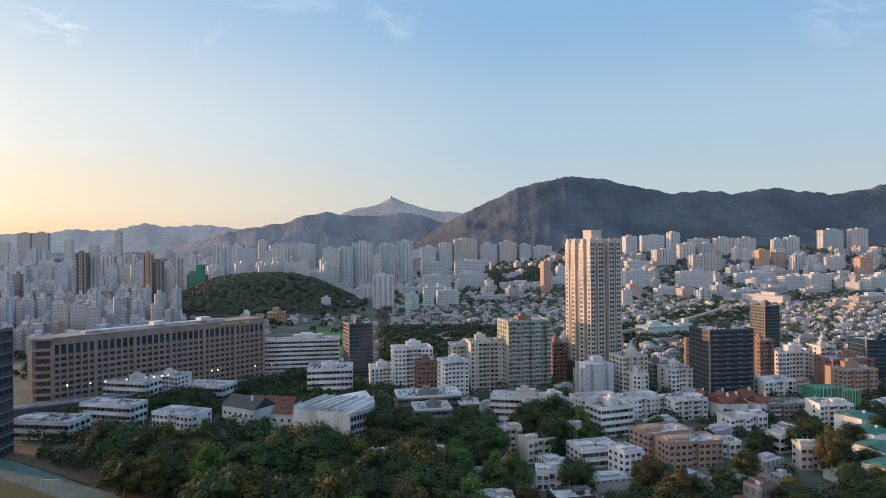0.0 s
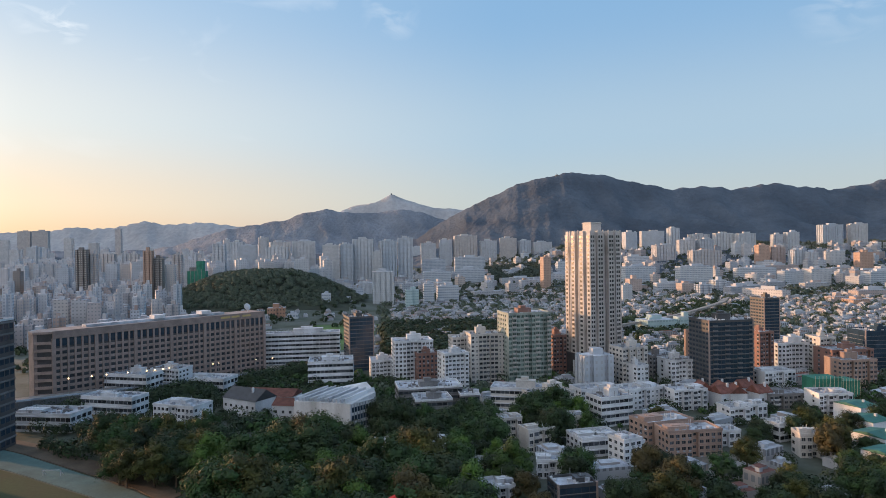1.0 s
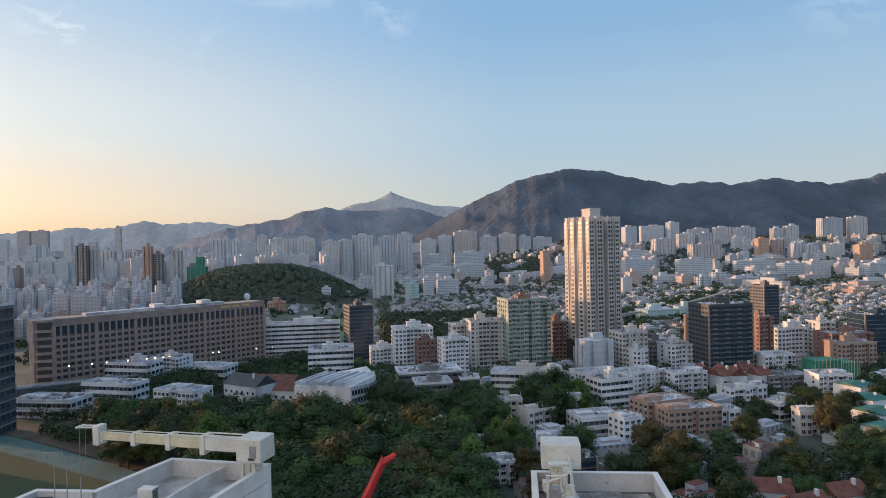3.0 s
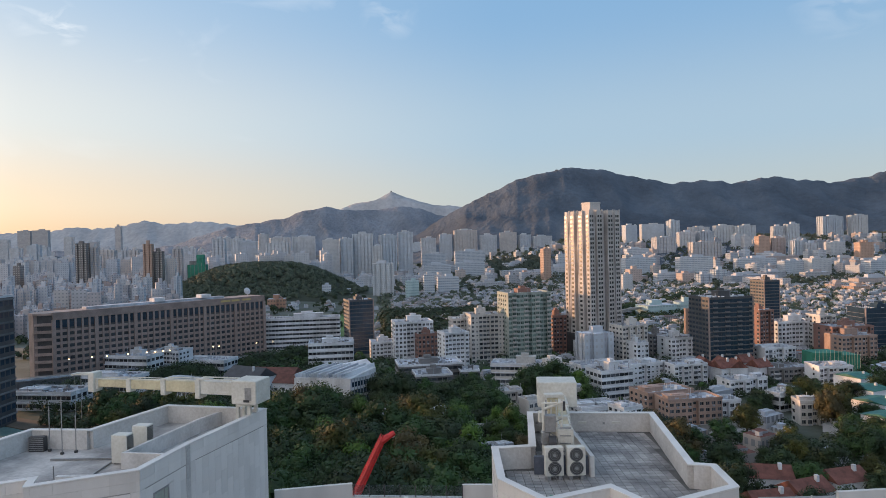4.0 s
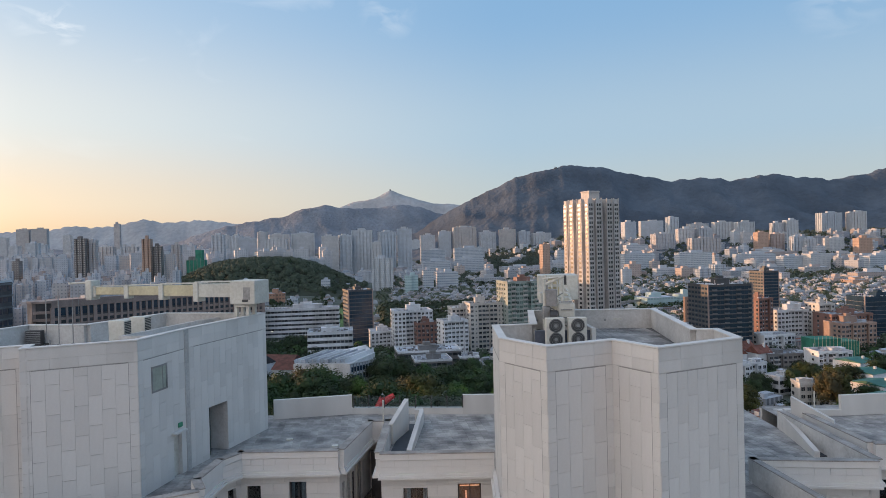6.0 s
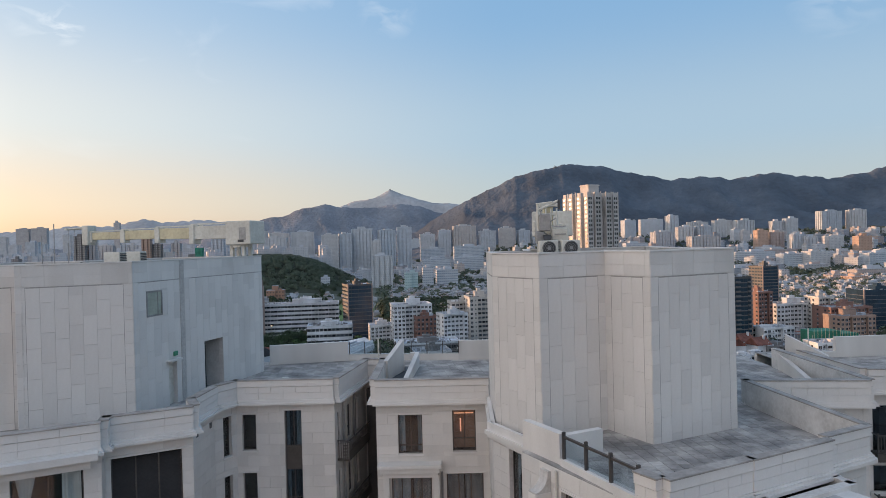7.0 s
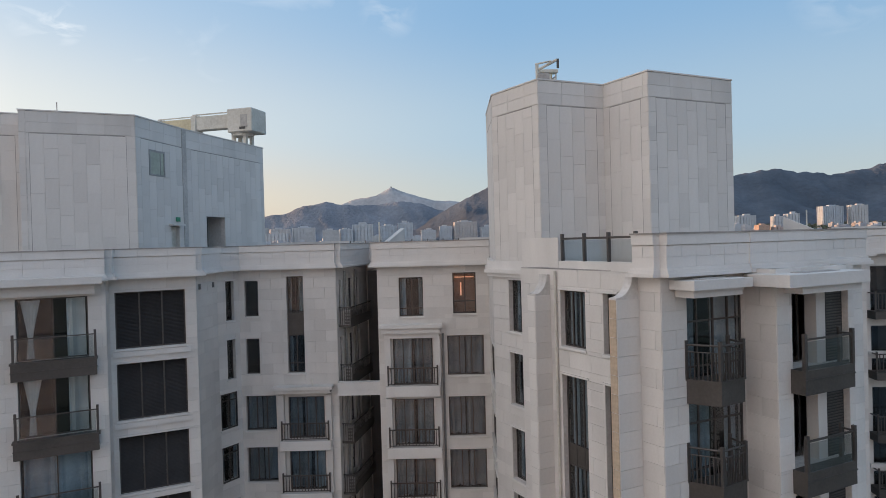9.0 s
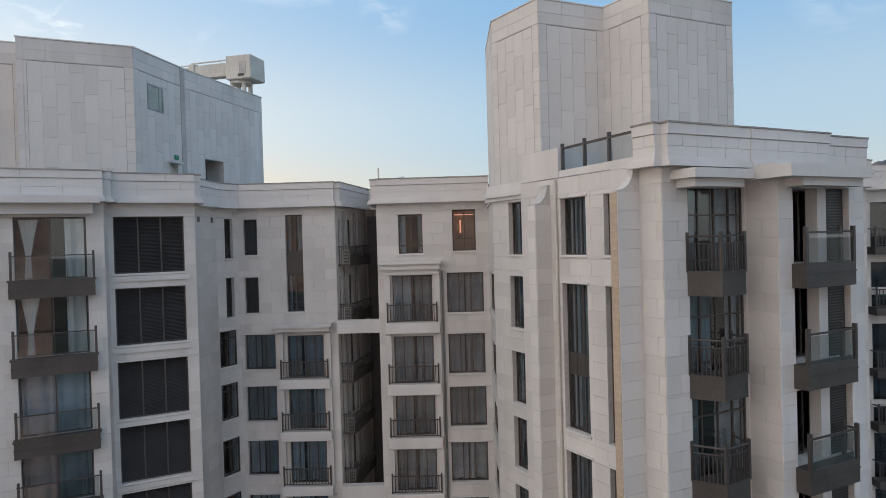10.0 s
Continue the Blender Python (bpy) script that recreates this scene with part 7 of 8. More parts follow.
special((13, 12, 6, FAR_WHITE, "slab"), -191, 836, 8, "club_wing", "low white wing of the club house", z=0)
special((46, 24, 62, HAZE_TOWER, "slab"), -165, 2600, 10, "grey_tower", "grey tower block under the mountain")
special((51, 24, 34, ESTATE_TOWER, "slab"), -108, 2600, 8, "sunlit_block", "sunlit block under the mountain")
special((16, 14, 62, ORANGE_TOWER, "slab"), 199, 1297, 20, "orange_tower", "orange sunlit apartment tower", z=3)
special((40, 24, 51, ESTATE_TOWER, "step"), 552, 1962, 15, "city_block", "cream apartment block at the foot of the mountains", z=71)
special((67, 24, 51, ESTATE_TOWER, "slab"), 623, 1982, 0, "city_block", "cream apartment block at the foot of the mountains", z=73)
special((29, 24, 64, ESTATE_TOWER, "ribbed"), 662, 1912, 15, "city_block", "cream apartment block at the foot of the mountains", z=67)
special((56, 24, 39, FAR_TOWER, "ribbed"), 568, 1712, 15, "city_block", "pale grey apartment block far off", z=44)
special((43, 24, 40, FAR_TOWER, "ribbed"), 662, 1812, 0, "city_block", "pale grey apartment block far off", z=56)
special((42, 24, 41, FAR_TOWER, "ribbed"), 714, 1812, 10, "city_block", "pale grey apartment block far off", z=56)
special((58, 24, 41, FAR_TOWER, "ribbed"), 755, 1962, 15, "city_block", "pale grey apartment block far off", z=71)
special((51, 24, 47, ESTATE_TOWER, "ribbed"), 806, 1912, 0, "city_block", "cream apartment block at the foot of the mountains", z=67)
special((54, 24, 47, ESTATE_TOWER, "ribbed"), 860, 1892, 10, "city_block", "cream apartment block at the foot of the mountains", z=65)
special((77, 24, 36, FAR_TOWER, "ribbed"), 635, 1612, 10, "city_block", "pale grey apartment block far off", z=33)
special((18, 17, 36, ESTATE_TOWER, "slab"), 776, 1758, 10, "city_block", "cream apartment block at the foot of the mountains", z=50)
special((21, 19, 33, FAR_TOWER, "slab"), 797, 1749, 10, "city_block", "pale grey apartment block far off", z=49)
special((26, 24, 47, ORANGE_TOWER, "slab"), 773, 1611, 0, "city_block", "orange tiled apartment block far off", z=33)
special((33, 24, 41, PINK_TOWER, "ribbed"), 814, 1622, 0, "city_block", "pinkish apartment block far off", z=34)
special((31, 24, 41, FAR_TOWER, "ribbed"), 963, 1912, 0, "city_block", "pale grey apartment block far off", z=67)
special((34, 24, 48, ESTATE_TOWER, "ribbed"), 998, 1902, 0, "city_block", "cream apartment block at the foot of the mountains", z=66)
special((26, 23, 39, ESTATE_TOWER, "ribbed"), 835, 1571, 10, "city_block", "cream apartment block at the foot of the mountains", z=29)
special((28, 24, 34, ESTATE_TOWER, "ribbed"), 863, 1562, 10, "city_block", "cream apartment block at the foot of the mountains", z=28)
special((76, 24, 60, ESTATE_TOWER, "ribbed"), 1173, 2012, 15, "city_block", "cream apartment block at the foot of the mountains", z=76)
special((50, 24, 62, ESTATE_TOWER, "ribbed"), 1256, 2012, 0, "city_block", "cream apartment block at the foot of the mountains", z=76)
special((41, 24, 31, FAR_TOWER, "step"), 940, 1592, 5, "city_block", "pale grey apartment block far off", z=31)
special((33, 24, 41, ORANGE_TOWER, "step"), 946, 1492, 0, "city_block", "orange tiled apartment block far off", z=20)
special((66, 24, 27, FAR_WHITE, "step"), 831, 1262, 10, "city_block", "long white flat-roofed block", z=2)
special((80, 24, 24, FAR_WHITE, "slab"), 652, 1392, 0, "city_block", "long white flat-roofed block", z=10)
special((41, 24, 26, FAR_WHITE, "slab"), 685, 1312, 10, "city_block", "long white flat-roofed block", z=4)
special((47, 24, 30, FAR_TOWER, "slab"), 732, 1302, 15, "city_block", "pale grey apartment block far off", z=4)
special((68, 24, 35, FAR_WHITE, "slab"), 506, 1342, 5, "city_block", "long white flat-roofed block", z=6)
special((22, 20, 27, PINK_TOWER, "slab"), 331, 1159, 10, "city_block", "pinkish apartment block far off", z=0)
special((15, 14, 26, ESTATE_TOWER, "step"), 277, 1006, 0, "city_block", "cream apartment block at the foot of the mountains", z=0)
special((21, 19, 19, FAR_WHITE, "ribbed"), 429, 1099, 10, "city_block", "long white flat-roofed block", z=0)
special((21, 19, 23, FAR_WHITE, "ribbed"), 479, 1159, 10, "city_block", "long white flat-roofed block", z=0)
special((24, 22, 18, PINK_TOWER, "slab"), 422, 1160, 10, "city_block", "pinkish apartment block far off", z=0)
special((35, 24, 17, FAR_WHITE, "slab"), 397, 1192, 0, "city_block", "long white flat-roofed block", z=0)
special((33, 24, 12, TEAL_BLOCK, "slab"), 214, 672, 15, "city_block", "pale teal school block", z=0)
special((15, 14, 14, TEAL_BLOCK, "step"), 243, 674, 10, "city_block", "pale teal school block", z=0)
special((27, 24, 8, ORANGE_TOWER, "step"), 567, 912, 5, "city_block", "orange tiled apartment block far off", z=0)
special((21, 19, 8, PINK_TOWER, "slab"), 566, 959, 10, "city_block", "pinkish apartment block far off", z=0)
special((36, 24, 86, ESTATE_TOWER, "ribbed"), 6, 1972, 6, "city_block", "pale apartment block under the mountain", z=21)
special((68, 24, 88, FAR_TOWER, "ribbed"), 65, 1972, 12, "city_block", "pale apartment block under the mountain", z=30)
special((47, 24, 61, FAR_TOWER, "ribbed"), 133, 1972, 12, "city_block", "pale apartment block under the mountain", z=41)
special((49, 24, 59, FAR_TOWER, "ribbed"), 192, 1972, 0, "city_block", "pale apartment block under the mountain", z=50)
special((34, 24, 45, ESTATE_TOWER, "ribbed"), 241, 1972, 12, "city_block", "pale apartment block under the mountain", z=56)
special((55, 24, 33, ESTATE_TOWER, "ribbed"), 293, 1972, 12, "city_block", "pale apartment block under the mountain", z=63)
special((44, 24, 83, FAR_TOWER, "ribbed"), -45, 1972, 6, "city_block", "pale apartment block under the mountain", z=14)
special((58, 24, 31, FAR_WHITE, "slab"), -15, 1432, 6, "long_block", "long white flat-roofed block far off", z=3)
special((63, 24, 30, FAR_WHITE, "slab"), 57, 1462, 6, "long_block", "long white flat-roofed block far off", z=7)
special((59, 24, 47, FAR_WHITE, "slab"), -26, 1662, 6, "long_block", "long white flat-roofed block far off", z=8)
special((78, 24, 40, FAR_WHITE, "slab"), 67, 1712, 6, "long_block", "long white flat-roofed block far off", z=19)
special((17, 15, 31, FAR_WHITE, "slab"), 266, 1507, 6, "long_block", "long white flat-roofed block far off", z=19)
special((54, 24, 26, FAR_WHITE, "slab"), 468, 1612, 6, "long_block", "long white flat-roofed block far off", z=31)
special((65, 24, 34, FAR_WHITE, "slab"), 400, 1362, 6, "long_block", "long white flat-roofed block far off", z=7)
for i, (x, k) in enumerate(((640, 6), (700, 14), (730, 15), (757, 3), (1120, 1))):
    far_block(MIDRISE[k], x, 1880, radians(10 + 9 * (i % 4)), "hillside_block", "pale block at the foot of the mountains", "hillside blocks", r=14)

# ---- the rest of the city, by district ----
rng = random.Random(21)


def district(count, b0, b1, d0, d1, stock, name, label, group, r, tries=12, spread=1.0, turn=20, join=False):
    placed = []
    me_tall = stock is not SMALL
    for _ in range(count):
        for _ in range(tries):
            b = rng.uniform(b0, b1)
            y = d0 * (d1 / d0) ** (rng.random() ** spread)
            x = b * y
            k = ((x + 285) / 160) ** 2 + ((y - 1045) / 150) ** 2
            if k < 1.2 or (-0.40 < b < -0.12 and y < 1000 and me_tall) or not free_spot(x, y, r) or (-0.25 < b < -0.12 and 480 < y < 800):
                continue
            me, a = rng.choice(stock), radians(turn + rng.choice((0, 0, 90, 8, -8)))
            if join:
                placed.append((me, Matrix.Translation((x, y, ground_z(x, y))) @ Matrix.Rotation(a, 4, "Z")))
                TAKEN.append((x, y, r))
            else:
                far_block(me, x, y, a, name, label, group, r)
            break
    if join:
        join_far(placed, name, label)


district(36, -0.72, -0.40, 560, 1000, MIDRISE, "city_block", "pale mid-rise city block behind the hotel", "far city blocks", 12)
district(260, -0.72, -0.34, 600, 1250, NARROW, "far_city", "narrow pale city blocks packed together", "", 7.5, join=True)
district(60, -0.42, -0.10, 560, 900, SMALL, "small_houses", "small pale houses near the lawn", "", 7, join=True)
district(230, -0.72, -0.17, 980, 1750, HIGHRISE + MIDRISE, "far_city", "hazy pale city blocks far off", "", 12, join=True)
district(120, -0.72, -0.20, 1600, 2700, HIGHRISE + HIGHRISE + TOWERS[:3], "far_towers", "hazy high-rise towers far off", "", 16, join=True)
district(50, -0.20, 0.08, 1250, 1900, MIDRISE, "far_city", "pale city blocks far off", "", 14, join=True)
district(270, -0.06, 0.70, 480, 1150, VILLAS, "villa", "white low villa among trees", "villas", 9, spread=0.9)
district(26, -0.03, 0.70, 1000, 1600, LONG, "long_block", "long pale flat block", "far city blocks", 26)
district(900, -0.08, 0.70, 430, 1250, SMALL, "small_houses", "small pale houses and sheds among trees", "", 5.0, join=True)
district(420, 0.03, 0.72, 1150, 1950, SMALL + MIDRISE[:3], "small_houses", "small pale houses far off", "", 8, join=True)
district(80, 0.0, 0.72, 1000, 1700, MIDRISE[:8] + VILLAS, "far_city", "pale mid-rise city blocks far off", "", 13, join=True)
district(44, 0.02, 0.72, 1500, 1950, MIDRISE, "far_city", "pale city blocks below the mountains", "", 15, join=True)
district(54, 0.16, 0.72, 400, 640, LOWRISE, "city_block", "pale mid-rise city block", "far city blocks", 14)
district(44, 0.10, 0.66, 150, 300, SMALL + VILLAS, "villa", "white low villa among trees", "villas", 8.5, spread=0.8)
district(34, 0.05, 0.68, 250, 460, VILLAS, "villa", "white low villa among trees", "villas", 11, spread=0.8)
# unseen towers added on the sunset side to block the low sun
for x, y, w, d, h in ((-262, 112, 76, 34, 150), (-268, 184, 76, 34, 150), (-278, 258, 66, 36, 150), (-304, 404, 26, 16, 66)):
    special((w, d, h, FAR_TOWER, "slab"), x, y, 70, "estate_tower", "unseen slab tower added to block the low sun")


# ---- trees ----
def leaf_material(name, a, b):
    return material(name, a, 0.75, vary=0.5, scale=0.22, fine=1.2, second=b, bump=0.0, per_object=0.35, per_island=0.05)


LEAVES = [leaf_material("dark_leaves", (0.022, 0.046, 0.012), (0.010, 0.022, 0.008)),
          leaf_material("green_leaves", (0.030, 0.074, 0.014), (0.011, 0.030, 0.009)),
          leaf_material("olive_leaves", (0.066, 0.074, 0.012), (0.027, 0.034, 0.008)),
          leaf_material("bright_leaves", (0.064, 0.130, 0.016), (0.026, 0.060, 0.011)),
          leaf_material("rusty_leaves", (0.088, 0.070, 0.020), (0.042, 0.036, 0.013))]
BARK = material("bark", (0.10, 0.075, 0.055), 0.9, vary=0.4, scale=1.0, fine=6)


def crown_mesh(r, width, height, base, clumps, per, leaf, mat, cone=False):
    """A crown of leaf sprays gathered in uneven clumps with gaps between."""
    verts, faces = [], []
    for _ in range(clumps):
        while True:
            p = Vector((r.uniform(-1, 1), r.uniform(-1, 1), r.uniform(-0.7, 1)))
            if 0.25 < p.length < 1.0:
                break
        k = r.uniform(0.75, 1.1)
        squeeze = (1 - 0.75 * (p.z + 0.7) / 1.7) if cone else 1.0
        c = Vector((p.x * width * 0.5 * k * squeeze, p.y * width * 0.5 * k * squeeze, base + (p.z + 0.7) / 1.7 * height))
        cr = r.uniform(0.13, 0.25) * width * (0.6 if cone else 1.0)
        # a dim uneven heart, so that the clump is not a veil
        i = len(verts)
        core = cr * 0.52
        rings = ((0.0, 0.0, -0.62), (0.62, 0.3, -0.36), (0.95, 0.0, 0.1), (0.66, 0.3, 0.58), (0.0, 0.0, 0.84))
        for rad, spin, up_ in rings:
            for k2 in range(6 if rad else 1):
                a2 = (k2 + spin) / 6 * 2 * math.pi
                j2 = r.uniform(0.78, 1.18) * core
                verts.append(c + Vector((rad * math.cos(a2), rad * math.sin(a2), up_)) * j2)
        for k2 in range(6):
            n2 = (k2 + 1) % 6
            faces.append((i, i + 1 + n2, i + 1 + k2))
            faces.append((i + 1 + k2, i + 1 + n2, i + 7 + n2, i + 7 + k2))
            faces.append((i + 7 + k2, i + 7 + n2, i + 13 + n2, i + 13 + k2))
            faces.append((i + 13 + k2, i + 13 + n2, i + 19))
        for _ in range(per):
            d = Vector((r.gauss(0, 1), r.gauss(0, 1), r.gauss(0, 0.75) + 0.35)).normalized()
            q = c + d * cr * r.uniform(0.6, 1.05)
            nrm = (d + Vector((r.uniform(-.3, .3), r.uniform(-.3, .3), r.uniform(-.1, .35)))).normalized()
            a = nrm.orthogonal().normalized()
            a.rotate(Matrix.Rotation(r.uniform(0, 6.28), 3, nrm))
            b = nrm.cross(a)
            s = leaf * r.uniform(0.5, 1.25)
            i = len(verts)
            verts += [q - a * s, q + b * s * 0.8, q + a * s]
            faces.append((i, i + 1, i + 2))
    me = bpy.data.meshes.new("crown")
    me.from_pydata(verts, [], faces)
    me.materials.append(mat)
    return me


def trunk_mesh(r, height, width):
    bm = bmesh.new()
    top = Vector((r.uniform(-.4, .4), r.uniform(-.4, .4), height * 0.55))
    tube(bm, (0, 0, -1), top, 0.035 * height, 7, 0.02 * height)
    for k in range(5):
        a = k * 1.26 + r.random()
        s = top * r.uniform(0.55, 0.98)
        tube(bm, s, s + Vector((math.cos(a) * width * 0.33, math.sin(a) * width * 0.33, height * r.uniform(0.15, 0.3))), 0.014 * height, 5, 0.005 * height)
    me = bpy.data.meshes.new("trunk")
    bm.to_mesh(me)
    bm.free()
    me.materials.append(BARK)
    return me


tree_rng = random.Random(5)
STOCK = []
for kind, (w, h) in enumerate(((13, 13), (15, 13), (12, 14), (10, 12), (10, 13), (14, 12), (16, 14), (6, 15))):
    mat = LEAVES[(0, 1, 2, 3, 4, 0, 1, 0)[kind]]
    STOCK.append((trunk_mesh(tree_rng, h, w), crown_mesh(tree_rng, w, h * 0.72, h * 0.30, 38 if kind != 7 else 32, 132, 0.46, mat, kind == 7), h, w))
TREE_WORDS = ("dark green broadleaf tree", "green broadleaf tree with a wide crown", "olive green broadleaf tree", "bright green young tree", "rusty brown leaved tree", "dark broad tree", "large green spreading tree", "narrow dark conifer")


def tree(kind, x, y, s=1.0, z=None):
    t = thing("tree", TREE_WORDS[kind] + " rooted in the ground", "tree", "trees", m=Matrix.Translation((x, y, ground_z(x, y) if z is None else z)) @ Matrix.Rotation(tree_rng.uniform(0, 6.28), 4, "Z") @ Matrix.Diagonal((s, s, s * tree_rng.uniform(0.9, 1.12), 1)))
    part("trunk", STOCK[kind][0], None, t)
    part("crown", STOCK[kind][1], None, t)
    return t


planted = []


def plant(count, inside, pick, r=4.2, size=(0.8, 1.25), seed=1, z=None):
    g = random.Random(seed)
    made = 0
    for _ in range(count * 30):
        if made >= count:
            break
        x, y, ok = inside(g)
        if not ok or any((a - x) ** 2 + (b - y) ** 2 < (c + r) ** 2 for a, b, c in planted if abs(a - x) < 12) or not free_spot(x, y, 2.0) or any((a - x) ** 2 + (b - y) ** 2 < c * c for a, b, c in OPEN_GROUND):
            continue
        planted.append((x, y, r * 0.35))
        tree(g.choice(pick), x, y, g.uniform(*size))
        made += 1


def grove(b0, b1, d0, d1):
    def inside(g):
        y = g.uniform(d0, d1)
        return g.uniform(b0, b1) * y, y, True
    return inside


# the dense belt below the building, the school grounds, then the gardens to the right
plant(112, grove(-0.36, 0.07, 128, 268), (0, 0, 1, 1, 2, 5, 6, 1, 0, 1, 3, 4, 6), r=5.0, seed=2, size=(0.85, 1.6))
plant(28, grove(-0.52, -0.34, 246, 300), (0, 1, 5, 2), seed=3)
plant(16, grove(-0.10, 0.02, 262, 320), (0, 1, 5, 7), seed=5)
plant(16, grove(0.07, 0.20, 140, 250), (0, 1, 6, 3, 4), seed=23, size=(0.8, 1.2))
plant(26, grove(0.02, 0.22, 225, 330), (0, 1, 6, 3, 0), seed=6)
plant(62, grove(0.12, 0.68, 140, 330), (0, 0, 1, 2, 5, 0, 6), seed=7, size=(0.6, 1.0))
for x, y, k, s in ((72, 236, 4, 1.15), (78, 222, 4, 1.2), (70, 214, 2, 1.1), (152, 262, 4, 1.1), (158, 270, 2, 1.1), (-26, 232, 4, 1.1), (-12, 222, 2, 1.0), (24, 240, 3, 1.3), (20, 236, 3, 1.2), (-52, 262, 7, 1.0), (-50, 268, 7, 0.9)):
    tree(k, x, y, s)


# woods too far to count: clumps of sprays
def woods(name, label, seed, count, inside, mat, size=(5, 9), per=70, leaf=1.3):
    g = np.random.default_rng(seed)
    py = random.Random(seed)
    allv, n = [], 0
    while n < count:
        x, y, ok = inside(py)
        if not ok or not free_spot(x, y, 0.5) or (y < 380 and any((a - x) ** 2 + (b - y) ** 2 < c * c for a, b, c in OPEN_GROUND)):
            n += 0.02
            continue
        n += 1
        s = py.uniform(*size)
        d = g.normal(size=(per, 3))
        d /= np.linalg.norm(d, axis=1)[:, None]
        d[:, 2] = np.abs(d[:, 2]) * 1.1 - 0.15
        c = d * s * 0.55 * g.uniform(0.75, 1.1, (per, 1)) + np.array([x, y, ground_z(x, y) + s * 0.25])
        a = np.cross(d, g.normal(size=(per, 3)))
        a /= np.linalg.norm(a, axis=1)[:, None]
        b = np.cross(d, a)
        k = leaf * g.uniform(0.6, 1.3, (per, 1))
        allv.append(np.stack([c - a * k, c + b * k * 0.7, c + a * k, c - b * k * 0.7], axis=1).reshape(-1, 3))
    v = np.concatenate(allv)
    me = bpy.data.meshes.new(name)
    me.from_pydata(v.tolist(), [], np.arange(len(v)).reshape(-1, 4).tolist())
    me.materials.append(mat)
    ob = new(name, me)
    return tagged(ob, label, "trees", kind="stuff")


def on_knoll(g):
    x, y = g.uniform(-460, -110), g.uniform(880, 1200)
    return x, y, ((x + 285) / 162) ** 2 + ((y - 1045) / 155) ** 2 < 1.0


# Lightened greens bring the distance haze into the leaf colour.
KNOLL_LEAVES = leaf_material("hazed_hill_leaves", (0.062, 0.085, 0.056), (0.044, 0.062, 0.044))
def beside_railway(g):
    t = g.random()
    x, y = 150 + 250 * t, 628 + 200 * t + 112 * t * t
    side = g.choice((-1, 1)) * g.uniform(9, 38)
    return x + side, y - side * 0.6, True


woods("knoll_woods", "dense dark woods over the round hill", 11, 2300, on_knoll, KNOLL_LEAVES, (6, 11), 80, 1.0)
woods("hill_woods", "dark wooded rise among far city blocks", 22, 420, grove(0.065, 0.155, 1400, 1680), KNOLL_LEAVES, (14, 24), 70, 1.7)
woods("street_trees", "scattered dark street trees among villas", 12, 2000, grove(-0.10, 0.72, 400, 1250), KNOLL_LEAVES, (4, 10), 40, 1.3)
woods("street_trees", "scattered dark trees among city blocks", 13, 1700, grove(-0.10, 0.72, 1050, 2150), KNOLL_LEAVES, (8, 15), 26, 2.3)
woods("park_trees", "belt of dark trees behind the town blocks", 14, 1000, grove(-0.09, 0.13, 540, 740), LEAVES[0], (8, 13), 60, 1.4)
woods("park_trees", "belt of dark trees beside the railway", 15, 420, beside_railway, LEAVES[0], (7, 12), 60, 1.3)
woods("garden_trees", "trees between low houses", 16, 420, grove(-0.30, 0.66, 320, 520), LEAVES[1], (4, 8), 60, 1.0)
woods("city_trees", "dark trees among far city blocks", 17, 300, grove(-0.70, -0.12, 480, 1500), LEAVES[0], (6, 11), 36, 1.8)

woods("school_trees", "dark round trees round the school", 18, 330, grove(-0.62, -0.06, 280, 430), LEAVES[0], (6, 10), 150, 0.6)
woods("garden_trees", "dark garden trees between the houses", 19, 230, grove(0.10, 0.68, 150, 420), LEAVES[0], (5, 10), 160, 0.6)
woods("shrubs", "low shrubs and hedges between the houses", 20, 420, grove(-0.05, 0.68, 140, 380), LEAVES[1], (2.5, 4.5), 70, 0.5)



def before_hotel(g):
    a, s, d = math.atan2(99, 88), g.uniform(-30, 150), g.uniform(25, 40)
    return -221 + math.cos(a) * s + d * math.sin(a), 374 + math.sin(a) * s - d * math.cos(a), True


woods("roadside_trees", "row of dark trees below the elevated road", 21, 130, before_hotel, LEAVES[0], (8, 15), 200, 0.65)

# ---- sports ground, roads, walls ----
TURF = material("playing_field_grass", (0.038, 0.058, 0.022), 0.95, vary=0.35, scale=0.05, fine=0.8, second=(0.052, 0.056, 0.026), bump=0.1)
TRACK = material("teal_running_track", (0.085, 0.155, 0.145), 0.9, vary=0.25, scale=0.1, fine=1.5, bump=0.05)
ASPHALT = material("asphalt", (0.06, 0.06, 0.062), 0.9, vary=0.3, scale=0.1, fine=1.5, bump=0.1)
EARTH = material("bare_earth", (0.105, 0.080, 0.056), 0.95, vary=0.35, scale=0.1, fine=1.2, bump=0.1)
CONC = material("worn_concrete", (0.30, 0.29, 0.275), 0.9, vary=0.4, scale=0.15, fine=1.5)


def sheet(name, label, poly, z, mat, thick=0.25):
    return tagged(part(name, prism(poly, z - thick - 0.6, z), mat), label, "ground", kind="structure")


